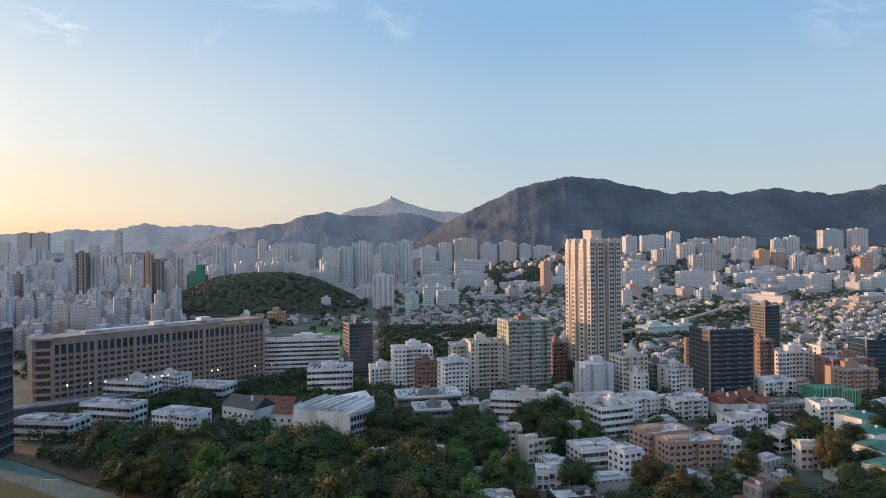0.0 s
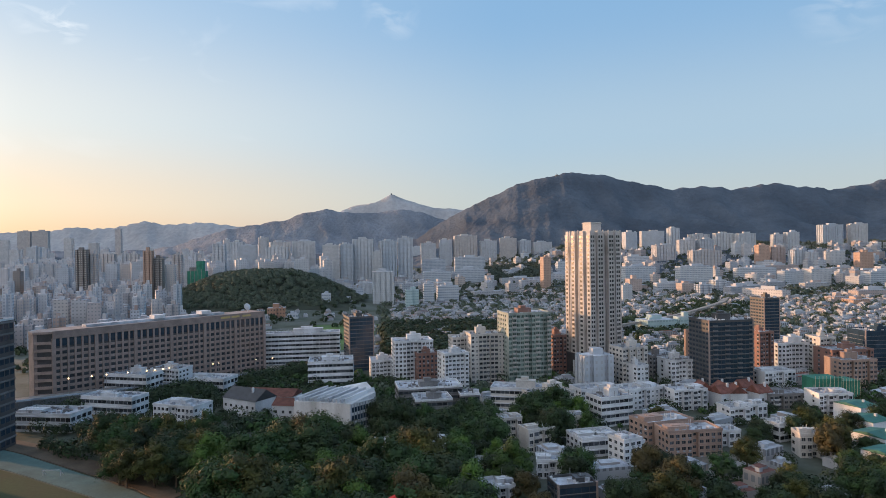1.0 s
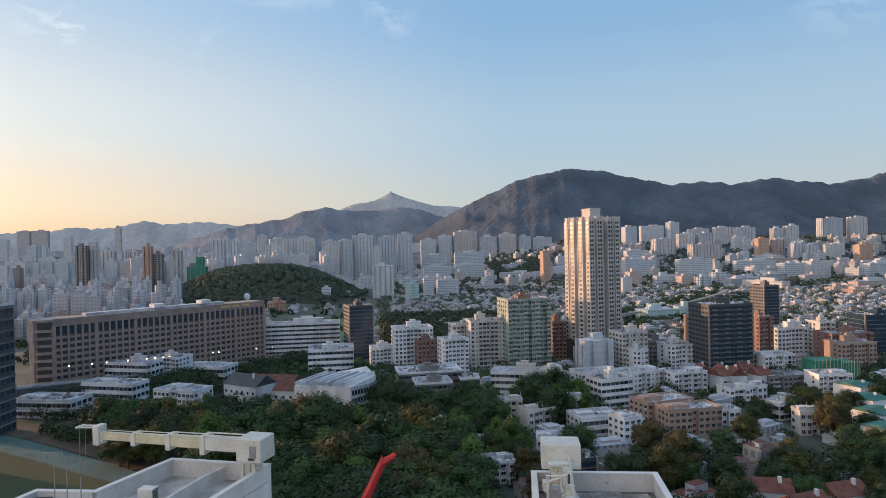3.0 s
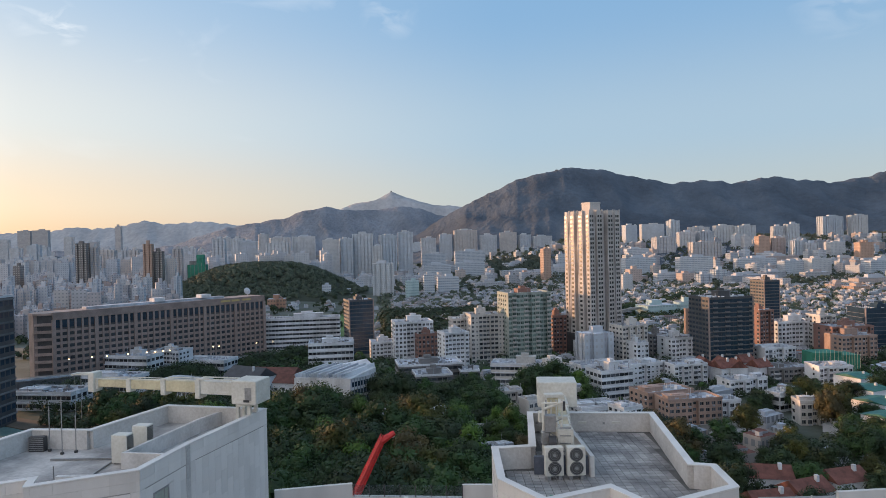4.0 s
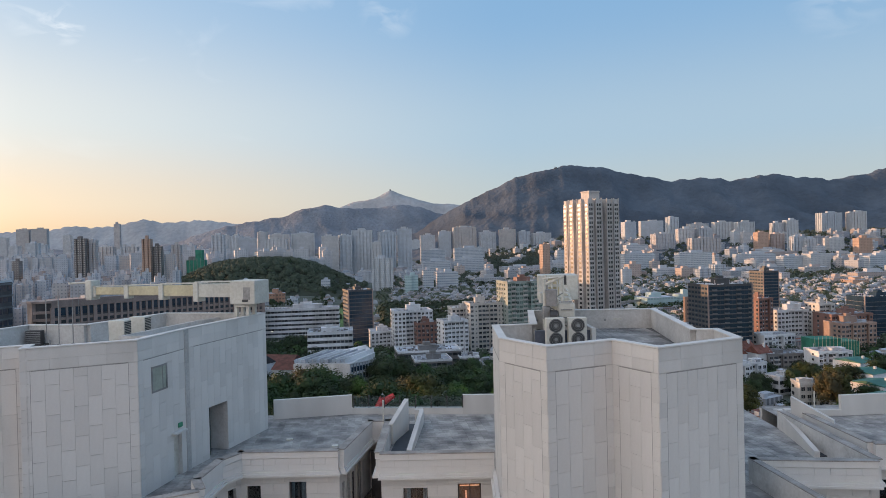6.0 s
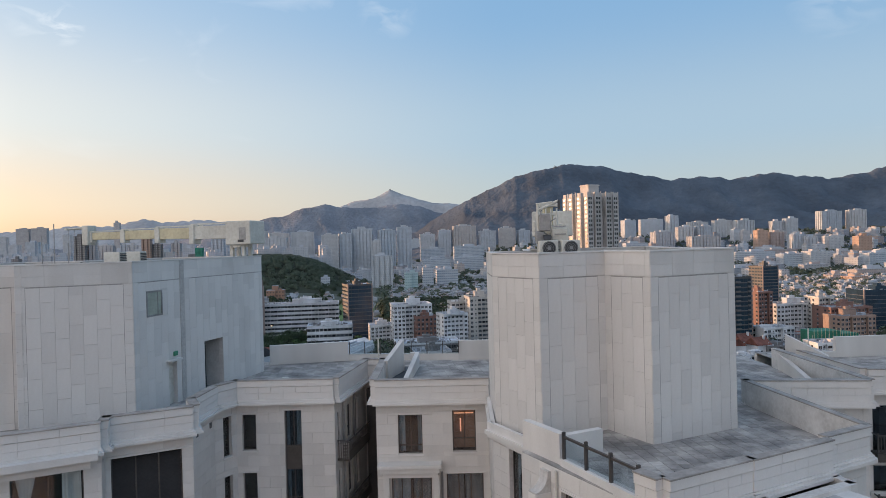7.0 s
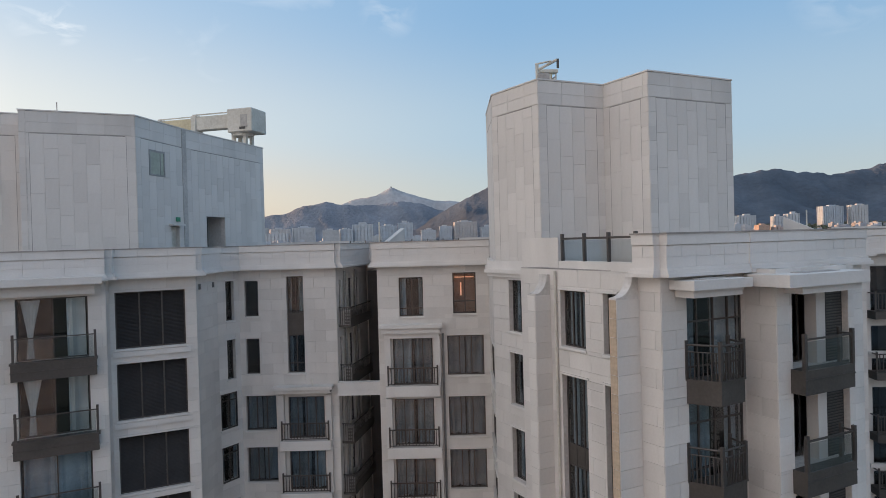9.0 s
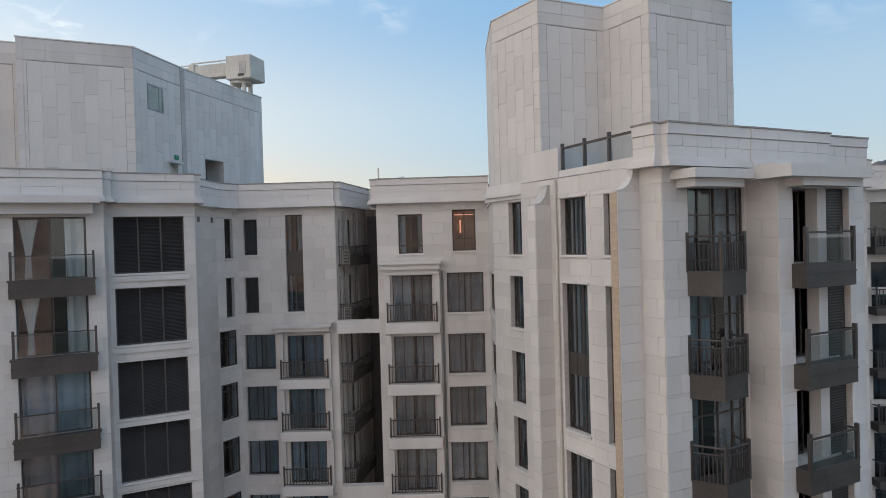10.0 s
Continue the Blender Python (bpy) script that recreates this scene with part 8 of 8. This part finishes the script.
sheet("sports_field", "dark green playing field", [(-300, 150), (-112, 150), (-108, 226), (-178, 268), (-300, 330)], 0.20, TURF)
sheet("running_track", "teal running track round the field", [(-300, 331), (-178, 269), (-107, 226.5), (-100, 232), (-118, 246), (-186, 290), (-300, 352)], 0.28, TRACK)
sheet("earth_bank", "strip of bare brown earth", [(-300, 353), (-186, 291), (-117, 247), (-100, 233), (-96, 240), (-112, 256), (-184, 303), (-300, 364)], 0.36, EARTH)
sheet("park_lawn", "green cricket lawn behind the town", [(-160, 560), (-95, 560), (-70, 620), (-75, 760), (-150, 760), (-185, 640)], 0.4, material("park_lawn_grass", (0.085, 0.16, 0.045), 0.95, vary=0.3, scale=0.03, fine=0.5))
sheet("road", "grey road in front of the hotel", [(-262, 384), (-236, 352), (-100, 500), (-70, 560), (-92, 560), (-124, 506)], 0.5, CONC)
goal = thing("football_goal", "white football goal on the playing field", "goal")
for a, b in (((-160, 262, 0.2), (-160, 262, 2.6)), ((-153, 262, 0.2), (-153, 262, 2.6)), ((-160, 262, 2.6), (-153, 262, 2.6)), ((-160, 264, 0.2), (-160, 262, 2.6)), ((-153, 264, 0.2), (-153, 262, 2.6))):
    part("post", tube(bmesh.new(), a, b, 0.12, 6), WHITE_WALL, goal)
# flyover road on the right, and an elevated one beyond
deck = thing("flyover", "pale elevated road curving between trees", "road")
pts = [(150, 628), (167, 645), (213, 687), (260, 736), (310, 800), (366, 877), (400, 940)]
for (x0, y0), (x1, y1) in zip(pts, pts[1:]):
    f = Face((x0, y0), (x1, y1))
    part("deck_span", boxes((0, f.length + 0.6, -4, 4, 8.0, 9.2), (0, f.length + 0.6, -4.2, -3.9, 9.2, 10.2)), CONC, deck, m=f.m)
    part("pillar", tube(bmesh.new(), (x0, y0, -3), (x0, y0, 8.0), 0.9, 8), CONC, deck)
# walled building plot
plot = thing("building_plot", "bare concrete plot with a low wall", "plot")
part("slab", prism([(88, 246), (128, 250), (134, 272), (92, 262)], -1, 0.4), CONC, plot)
for p, q in (((88, 262), (134, 273)), ((134, 273), (131, 248)), ((131, 248), (126, 238))):
    f = Face(p, q)
    part("plot_wall", boxes((0, f.length, -0.2, 0.2, 0, 3.0)), CONC, plot, m=f.m)


# ---- roof plant and small things on the apartment building ----
def gondola_crane(name, label, base, angle, arm, z, half=0.95, davit=False, jz=3.85):
    """A window-cleaning crane: pedestal, counterweight box, telescopic jib with clamps and guide rails."""
    c = thing(name, label, "roof crane", m=Matrix.Translation((*base, z)) @ Matrix.Rotation(angle, 4, "Z"))
    part("pedestal", boxes((-0.6, 0.6, -0.6, 0.6, 0.9, 1.2)), GREY_METAL, c)
    for x, y in ((-0.45, -0.4), (0.45, -0.4), (-0.45, 0.4), (0.45, 0.4)):
        part("leg", boxes((x - .11, x + .11, y - .11, y + .11, 1.2, 3.05)), WHITE_METAL, c)
    part("turntable", tube(bmesh.new(), (0, 0, 2.75), (0, 0, 3.1), 0.75, 16), WHITE_METAL, c)
    bx = part("machine_box", soft_box(-0.6, 1.3, -half, half, 2.95, 4.55, 0.05), WHITE_METAL, c, "cream machine house")
    part("hatch", boxes((0.45, 0.95, -half - 0.02, -half, 3.25, 4.1)), GREY_METAL, bx)
    part("hatch_slot", boxes((0.35, 0.8, -half - 0.03, -half - 0.021, 3.12, 3.28)), DARK_METAL, bx)
    x = -0.6
    h = 1.1 if davit else 0.92
    n = len(arm)
    for i, L in enumerate(arm):
        part("jib_section", soft_box(x - L, x, -h * 0.38, h * 0.38, jz - h / 2, jz + h / 2, 0.03), WHITE_METAL if i == 0 else YELLOW_METAL, c)
        part("clamp", soft_box(x - L - 0.05, x - L + 0.35, -h * 0.5, h * 0.5, jz - h * 0.85, jz + h * 0.62, 0.04), WHITE_METAL, c)
        part("guide_rail", boxes((x - L + 0.1, x + 0.6, -h * 0.46, -h * 0.36, jz + h * 0.62, jz + h * 0.70)), WHITE_METAL, c)
        part("guide_rail", boxes((x - L + 0.1, x + 0.6, h * 0.36, h * 0.46, jz + h * 0.62, jz + h * 0.70)), WHITE_METAL, c)
        x -= L
        h *= 0.84
    head = part("jib_head", soft_box(x - 0.4, x + 0.15, -0.45, 0.45, jz - 0.65, jz + (0.4 if davit else 0.8), 0.05), WHITE_METAL, c)
    if davit:
        for k in range(6):
            part("ladder_rung", boxes((x - 0.46, x - 0.42, -0.3, 0.3, 1.3 + k * 0.42, 1.36 + k * 0.42)), GREY_METAL, head)
        part("cable_drum", tube(bmesh.new(), (x - 0.45, 0.5, 2.6), (x - 0.45, 0.9, 2.6), 0.4, 14), DARK_METAL, head)
        part("control_box", soft_box(x - 0.5, x, 0.5, 1.1, 3.2, 4.1, 0.03), GREY_METAL, head)
    else:
        for y in (-0.28, 0.28):
            part("spreader", tube(bmesh.new(), (x - 0.1, y, 4.5), (x - 1.9, y, 4.42), 0.07, 8), WHITE_METAL, head)
            part("rope", tube(bmesh.new(), (x - 1.7, y, 4.4), (x - 1.7, y, 1.0), 0.02, 4), GREY_METAL, head)
        part("spreader_end", boxes((x - 1.95, x - 1.75, -0.4, 0.4, 4.36, 4.5)), WHITE_METAL, head)
    return c


gondola_crane("roof_crane", "cream telescopic window-cleaning crane on the plant room roof", (-13.7, 45.96), radians(-15.3), (3.2, 2.9, 3.0, 2.9), 64.1)
gondola_crane("roof_crane", "cream window-cleaning crane folded on the stair tower", (7.3, 42.9), radians(84), (2.3, 2.0, 1.7), 64.1, 1.25, True, 2.95)


def ac_unit(x, y, z, turn):
    a = thing("air_conditioner", "pale outdoor air conditioner with two fans on the roof", "air conditioner", "roof air conditioners", m=Matrix.Translation((x, y, z)) @ Matrix.Rotation(turn, 4, "Z"))
    part("casing", soft_box(-0.49, 0.49, 0, 0.42, 0.25, 1.78, 0.03), WHITE_METAL, a)
    for s in (-0.3, 0.3):
        part("foot", boxes((s - .09, s + .09, 0.02, 0.4, 0, 0.25)), GREY_METAL, a)
    for zz in (0.66, 1.38):
        bm = bmesh.new()
        bmesh.ops.create_cone(bm, cap_ends=True, segments=24, radius1=0.36, radius2=0.36, depth=0.03, matrix=Matrix.Translation((0, -0.012, zz)) @ Matrix.Rotation(radians(90), 4, "X"))
        fan = part("fan_opening", bm, DARK_METAL, a)
        bm = bmesh.new()
        bmesh.ops.create_cone(bm, cap_ends=True, segments=16, radius1=0.10, radius2=0.10, depth=0.03, matrix=Matrix.Translation((0, -0.045, zz)) @ Matrix.Rotation(radians(90), 4, "X"))
        part("hub", bm, GREY_METAL, fan)
        for k in range(3):
            bm = bmesh.new()
            n = 26
            r0 = 0.15 + k * 0.09
            for j in range(n):
                p, q = 2 * math.pi * j / n, 2 * math.pi * (j + 1) / n
                tube(bm, (r0 * math.cos(p), -0.05, zz + r0 * math.sin(p)), (r0 * math.cos(q), -0.05, zz + r0 * math.sin(q)), 0.009, 4)
            part("guard_ring", bm, GREY_METAL, fan)
    return a


ac_unit(5.8, 34.95, 65.0, radians(4))
ac_unit(6.96, 34.95, 65.0, radians(4))
skip = thing("green_crate", "grey crate covered with green sheet on the roof", "crate", m=Matrix.Translation((5.5, 31.1, 65.0)) @ Matrix.Rotation(radians(-10), 4, "Z"))
part("crate", soft_box(-0.55, 0.55, -0.3, 0.3, 0, 0.45, 0.03), GREY_METAL, skip)
part("sheet", soft_box(-0.6, 0.6, -0.34, 0.34, 0.45, 0.6, 0.05), GREEN_PAINT, skip, "green sheet")
BLUE_STEEL = material("blue_grey_steel", (0.10, 0.115, 0.15), 0.6, vary=0.3, scale=1.2, fine=6)
low = thing("roof_wall", "low rendered wall round the roof crane", "wall")
for p, q in (((8.0, 35.4), (7.8, 43.9)), ((4.85, 35.95), (8.0, 35.75))):
    f = Face(p, q)
    part("upstand", boxes((0, f.length, 0, 0.22, 65.0, 66.15 if p[0] > 7 else 66.0)), RENDER_IN if p[0] > 7 else BLUE_STEEL, low, m=f.m)
low2 = thing("roof_wall", "low rendered wall on the plant room roof", "wall")
for p, q in (((-18.6, 38.4), (-16.9, 45.7)), ((-16.9, 45.7), (-15.9, 48.0)), ((-18.6, 38.4), (-16.2, 38.0))):
    f = Face(p, q)
    part("upstand", boxes((0, f.length, 0, 0.22, 65.0, 65.95)), RENDER_IN, low2, m=f.m)
for x, y in ((-19.3, 39.2), (-19.0, 41.2)):
    s = thing("louvre_screen", "upright grey louvred screen on the roof", "screen", "roof screens", m=Matrix.Translation((x, y, 65.0)) @ Matrix.Rotation(radians(-8), 4, "Z"))
    part("casing", soft_box(-0.5, 0.5, 0, 0.7, 0.1, 1.75, 0.02), WHITE_METAL, s)
    part("louvre", boxes(*[(0.5, 0.53, 0.05, 0.65, 0.2 + k * 0.1, 0.26 + k * 0.1) for k in range(15)]), DARK_METAL, s)
    part("foot", boxes((-0.4, 0.4, 0.1, 0.6, 0, 0.1)), GREY_METAL, s)
for x, y, h in ((-24.0, 41.5, 3.6), (-23.3, 41.8, 2.4), (-25.2, 42.2, 2.9), (-21.0, 35.5, 1.2)):
    a = thing("aerial", "thin roof aerial mast", "aerial", "roof aerials")
    part("mast", tube(bmesh.new(), (x, y, 64.9), (x, y, 65.0 + h), 0.035, 6), GREY_METAL, a)
    part("clamp", boxes((x - .08, x + .08, y - .08, y + .08, 65.0, 65.15)), DARK_METAL, a)
box_l = thing("roof_hatch", "black louvred roof hatch", "hatch")
part("body", soft_box(-26.5, -25.5, 42.1, 42.5, 65.0, 65.95, 0.03), DARK_METAL, box_l)
part("slats", boxes(*[(-26.45, -25.55, 42.08, 42.1, 65.1 + k * 0.12, 65.15 + k * 0.12) for k in range(7)]), GREY_METAL, box_l)
for x, y in ((-20.6, 35.0), (-19.2, 35.6)):
    o = thing("roof_light_fitting", "pale roof fitting with bracket", "fitting")
    part("bracket", tube(bmesh.new(), (x, y, 65.0), (x + 0.3, y, 65.5), 0.05, 6), WHITE_METAL, o)
    part("lamp_head", soft_box(x, x + 0.7, y - 0.2, y + 0.2, 65.45, 65.6, 0.03), WHITE_METAL, o)

# terrace balustrade and parapet of the wing wall
F8 = Face((4.72, 25.8), (6.46, 21.86))
rail = part("terrace_balustrade", boxes((0, F8.length, -0.04, 0.06, 59.10, 59.18)), BRONZE, building, "bronze and glass terrace balustrade", m=F8.m)
for k in range(4):
    x = F8.length * k / 3
    part("post", boxes((x - 0.045, x + 0.045, -0.06, 0.06, 58.15, 59.33)), BRONZE, rail)
for k in range(3):
    x = F8.length * k / 3
    g = part("glass_panel", boxes((x + 0.08, x + F8.length / 3 - 0.08, 0.0, 0.014, 58.3, 59.08)), PANE, rail)
    g.visible_shadow = False
part("terrace_kerb", boxes((-0.1, F8.length + 0.1, -0.12, 0.25, 57.95, 58.28)), STONE_BAND, building, m=F8.m)
FA = Face((3.45, 28.2), (4.62, 26.0))
part("terrace_parapet", boxes((0, FA.length, -0.05, 0.3, 57.95, 59.2)), STONE, building, m=FA.m)
FA2 = Face((4.62, 26.0), (6.5, 26.9))
part("terrace_parapet", boxes((0, FA2.length, 0.0, 0.3, 57.95, 59.1)), STONE, building, m=FA2.m)
F7 = Face((2.3, 31.7), (4.1, 28.3))
part("moulding", boxes((-0.2, F7.length, -0.12, 0.1, 57.45, 57.62), (-0.25, F7.length, -0.22, 0.1, 57.62, 57.8), (-0.2, F7.length, -0.10, 0.1, 57.8, 58.2)), STONE_BAND, building, m=F7.m)
FC = Face(*CEN_R)
part("moulding", boxes((0, FC.length, -0.12, 0.1, 57.45, 57.62), (0, FC.length, -0.2, 0.1, 57.62, 57.8), (0, FC.length, -0.10, 0.1, 57.8, 58.2)), STONE_BAND, building, m=FC.m)

# back parapets and glass screens of the main roof
for p, q, z, mat in (((-12.9, 49.6), (-7.2, 50.7), 59.45, STONE), ((1.2, 49.9), (4.9, 49.7), 59.45, STONE), ((27.8, 46.9), (33, 47.3), 59.45, STONE), ((24.0, 47.3), (27.8, 46.9), 58.45, STONE), ((-7.2, 50.7), (1.2, 49.9), 58.5, STONE)):
    f = Face(p, q)
    part("back_parapet", boxes((0, f.length, 0, 0.3, 57.9, z)), mat, building, m=f.m)
f = Face((-7.1, 50.6), (1.2, 49.8))
scr = part("glass_screen", boxes((0, f.length, 0.04, 0.055, 58.5, 59.4)), PANE, building, "smoked glass roof screen", m=f.m)
scr.visible_shadow = False
for k in range(8):
    part("screen_post", boxes((f.length * k / 7 - .03, f.length * k / 7 + .03, 0.02, 0.08, 58.5, 59.45)), BRONZE, building, m=f.m)
# sloping stone fins over the light wells, with a dark gutter between each pair
SLATE = material("dark_slate_felt", (0.055, 0.062, 0.075), 0.7, vary=0.3, scale=0.8, fine=5)


def sloping_fin(p, q, z0, z1, base=57.9, thick=0.3):
    f = Face(p, q)
    L = f.length
    bm = bmesh.new()
    quads(bm, ((0, 0, base), (L, 0, base), (L, thick, base), (0, thick, base), (0, 0, z0), (L, 0, z1), (L, thick, z1), (0, thick, z0)))
    bmesh.ops.recalc_face_normals(bm, faces=bm.faces[:])
    part("sloping_fin", bm, STONE, building, "sloping stone fin wall on the roof", m=f.m)


for p, q, z0, z1 in (((-2.92, 45.96), (-3.78, 42.85), 60.2, 59.3), ((-1.95, 47.6), (-2.5, 40.3), 59.0, 58.4), ((-2.3, 47.6), (-1.7, 47.6), 59.0, 59.0), ((22.64, 43.86), (24.5, 42.2), 60.2, 59.0), ((22.1, 44.6), (21.0, 38.2), 59.2, 58.4)):
    sloping_fin(p, q, z0, z1)
part("gutter_floor", prism([(-3.6, 40.4), (-2.5, 40.4), (-2.0, 47.4), (-3.0, 47.4)], 57.99, 58.06), SLATE, building, "dark felt gutter between fin walls")
part("gutter_floor", prism([(21.2, 38.4), (22.0, 38.4), (22.9, 44.4), (22.2, 44.4)], 57.99, 58.06), SLATE, building)
part("vent_pipe", tube(bmesh.new(), (-4.2, 43.9, 58.6), (-4.2, 43.9, 60.6), 0.05, 6), WHITE_METAL, building)
part("vent_pipe", tube(bmesh.new(), (24.0, 43.5, 58.6), (24.0, 43.5, 60.6), 0.05, 6), WHITE_METAL, building)

# red mobile crane standing in the trees behind the building
rc = thing("mobile_crane", "red lattice boom of a mobile crane beside the trees", "crane")
a, b = Vector((-33, 106, 1.0)), Vector((-11.5, 121, 43))
d = (b - a).normalized()
side = d.cross(Vector((0, 0, 1))).normalized()
up2 = side.cross(d)
for sx, sy in ((-1, -1), (1, -1), (1, 1), (-1, 1)):
    part("chord", tube(bmesh.new(), a + side * sx * 0.9 + up2 * sy * 0.9, b + side * sx * 0.4 + up2 * sy * 0.4, 0.13, 5), RED_PAINT, rc)
bm = bmesh.new()
L = (b - a).length
for k in range(30):
    s0, s1 = k / 30, (k + 1) / 30
    w0, w1 = 0.9 - 0.5 * s0, 0.9 - 0.5 * s1
    p0, p1 = a + (b - a) * s0, a + (b - a) * s1
    for u, v in ((side, up2), (side, -up2), (up2, side), (up2, -side)):
        tube(bm, p0 + u * w0 + v * w0, p1 - u * w1 + v * w1, 0.07, 4)
tagged(part("lacing", bm, RED_PAINT, rc), kind="stuff")
bm = bmesh.new()
tube(bm, a, b - d * 1.0, 0.95, 8, 0.55)
part("inner_boom", bm, RED_PAINT, rc)
part("boom_head", tube(bmesh.new(), b - d * 1.2, b + Vector((1.9, 0.4, 0.3)), 0.75, 8, 0.5), RED_PAINT, rc)
part("hook_block", soft_box(-10.2, -9.6, 121.0, 121.6, 42.5, 43.1, 0.1), WHITE_METAL, rc)
part("carrier", soft_box(-38, -29, 104, 107, 0.6, 3.2, 0.15), RED_PAINT, rc)

# small fittings on the inner faces of the roof parapets, and drain covers on the decks
for i, us in ((9, ()), (5, ()), (7, (2.2, 4.4, 6.6)), (8, (1.2, 3.2, 5.4)), (3, (1.2, 3.4))):
    p, q = TURRET[i], TURRET[(i + 1) % len(TURRET)]
    f = Face(p, q)
    for u in us:
        part("parapet_light", boxes((u, u + 0.55, 0.30, 0.36, 65.55, 65.68)), WHITE_METAL, turret, "small white bulkhead light", m=f.m)
        part("outlet", boxes((u + 1.0, u + 1.14, 0.30, 0.35, 65.5, 65.64)), GREY_METAL, turret, m=f.m)
for x, y in ((-10.5, 44.3), (-7.2, 42.6), (-9.0, 40.4)):
    d = part("drain_cover", tube(bmesh.new(), (x, y, DECK + 0.02), (x, y, DECK + 0.10), 0.22, 10), WHITE_METAL, building, "white roof drain cover")
part("duct_run", boxes((-24, -17.2, 40.2, 40.32, 65.03, 65.13), (-20.0, -19.9, 36.0, 40.2, 65.03, 65.11)), GREY_METAL, block, "thin conduit on the roof")
part("kerb", boxes((-21.6, -19.6, 36.6, 36.9, 65.0, 65.25)), RENDER_IN, block)
# masts on the summits
for x, y, h in ((514, 2990, 16), (520, 2992, 9), (-358, 4650, 9)):
    m = thing("summit_mast", "small radio mast on a mountain summit", "radio mast", "summit masts", m=Matrix.Translation((x, y, ground_z(x, y) - 6)))
    part("mast", tube(bmesh.new(), (0, 0, 0), (0, 0, h), 1.2, 6, 0.6), GREY_WALL, m)
    part("hut", boxes((-5, 3, -3, 3, 0, 9)), GREY_WALL, m)
# unseen blocks added behind the camera: they close it off and dim the courtyard
for x, y, t, h in ((-88, -62, 0, 48), (-10, -74, 4, 84), (70, -60, -6, 48)):
    special((64, 22, h, FAR_TOWER, "slab"), x, y, t, "estate_block", "unseen block added to shade the courtyard")

# a small davit frame beside the folded crane
dv = thing("roof_davit", "cream steel davit frame on the stair tower roof", "davit")
A, B = Vector((5.46, 36.36, 65.0)), Vector((6.40, 36.05, 65.0))
part("post", tube(bmesh.new(), A, A + Vector((0, 0, 3.75)), 0.09, 8), WHITE_METAL, dv)
part("post", tube(bmesh.new(), B, B + Vector((0, 0, 2.9)), 0.07, 8), WHITE_METAL, dv)
part("arm", tube(bmesh.new(), A + Vector((0, 0, 3.45)), B + Vector((0.12, 0, 3.92)), 0.08, 8), WHITE_METAL, dv)
part("top_bar", tube(bmesh.new(), A + Vector((-0.1, 0, 3.78)), B + Vector((-0.2, 0, 3.86)), 0.05, 6), WHITE_METAL, dv)
for k in range(4):
    part("brace", tube(bmesh.new(), (A if k % 2 else B) + Vector((0, 0, 0.6 + k * 0.6)), (B if k % 2 else A) + Vector((0, 0, 1.2 + k * 0.6)), 0.035, 6), GREY_METAL, dv)
part("hook", boxes((6.48, 6.60, 35.95, 36.05, 68.45, 68.95)), DARK_METAL, dv)
part("winch", soft_box(5.3, 5.75, 36.0, 36.5, 66.6, 67.3, 0.05), GREY_METAL, dv)
# telescopic mast that stands folded before the machine house
ms = thing("crane_mast", "cream folded telescopic mast with cables on the stair tower roof", "crane mast", m=Matrix.Translation((6.3, 38.0, 65.0)) @ Matrix.Rotation(radians(4), 4, "Z"))
part("outer_section", soft_box(-0.36, 0.36, 0, 0.5, 0.2, 2.6, 0.03), WHITE_METAL, ms)
part("inner_section", soft_box(-0.28, 0.28, 0.06, 0.44, 2.6, 3.7, 0.03), YELLOW_METAL, ms)
part("base_plate", soft_box(-0.5, 0.5, -0.15, 0.7, 0, 0.2, 0.02), GREY_METAL, ms)
for z in (0.9, 1.7, 2.5, 3.2):
    part("clamp", soft_box(-0.44, 0.44, -0.06, 0.56, z, z + 0.16, 0.02), WHITE_METAL, ms)
for x in (-0.52, -0.2, 0.14, 0.50):
    part("guide_pipe", tube(bmesh.new(), (x, -0.1, 0.3), (x * 0.9, -0.1, 3.6), 0.045, 8), WHITE_METAL if x > -0.4 else GREY_METAL, ms)
part("winch_box", soft_box(-0.85, -0.45, -0.1, 0.4, 2.3, 2.9, 0.03), WHITE_METAL, ms)
part("head_beam", soft_box(-0.5, 0.6, -0.1, 0.4, 3.7, 3.9, 0.03), WHITE_METAL, ms)
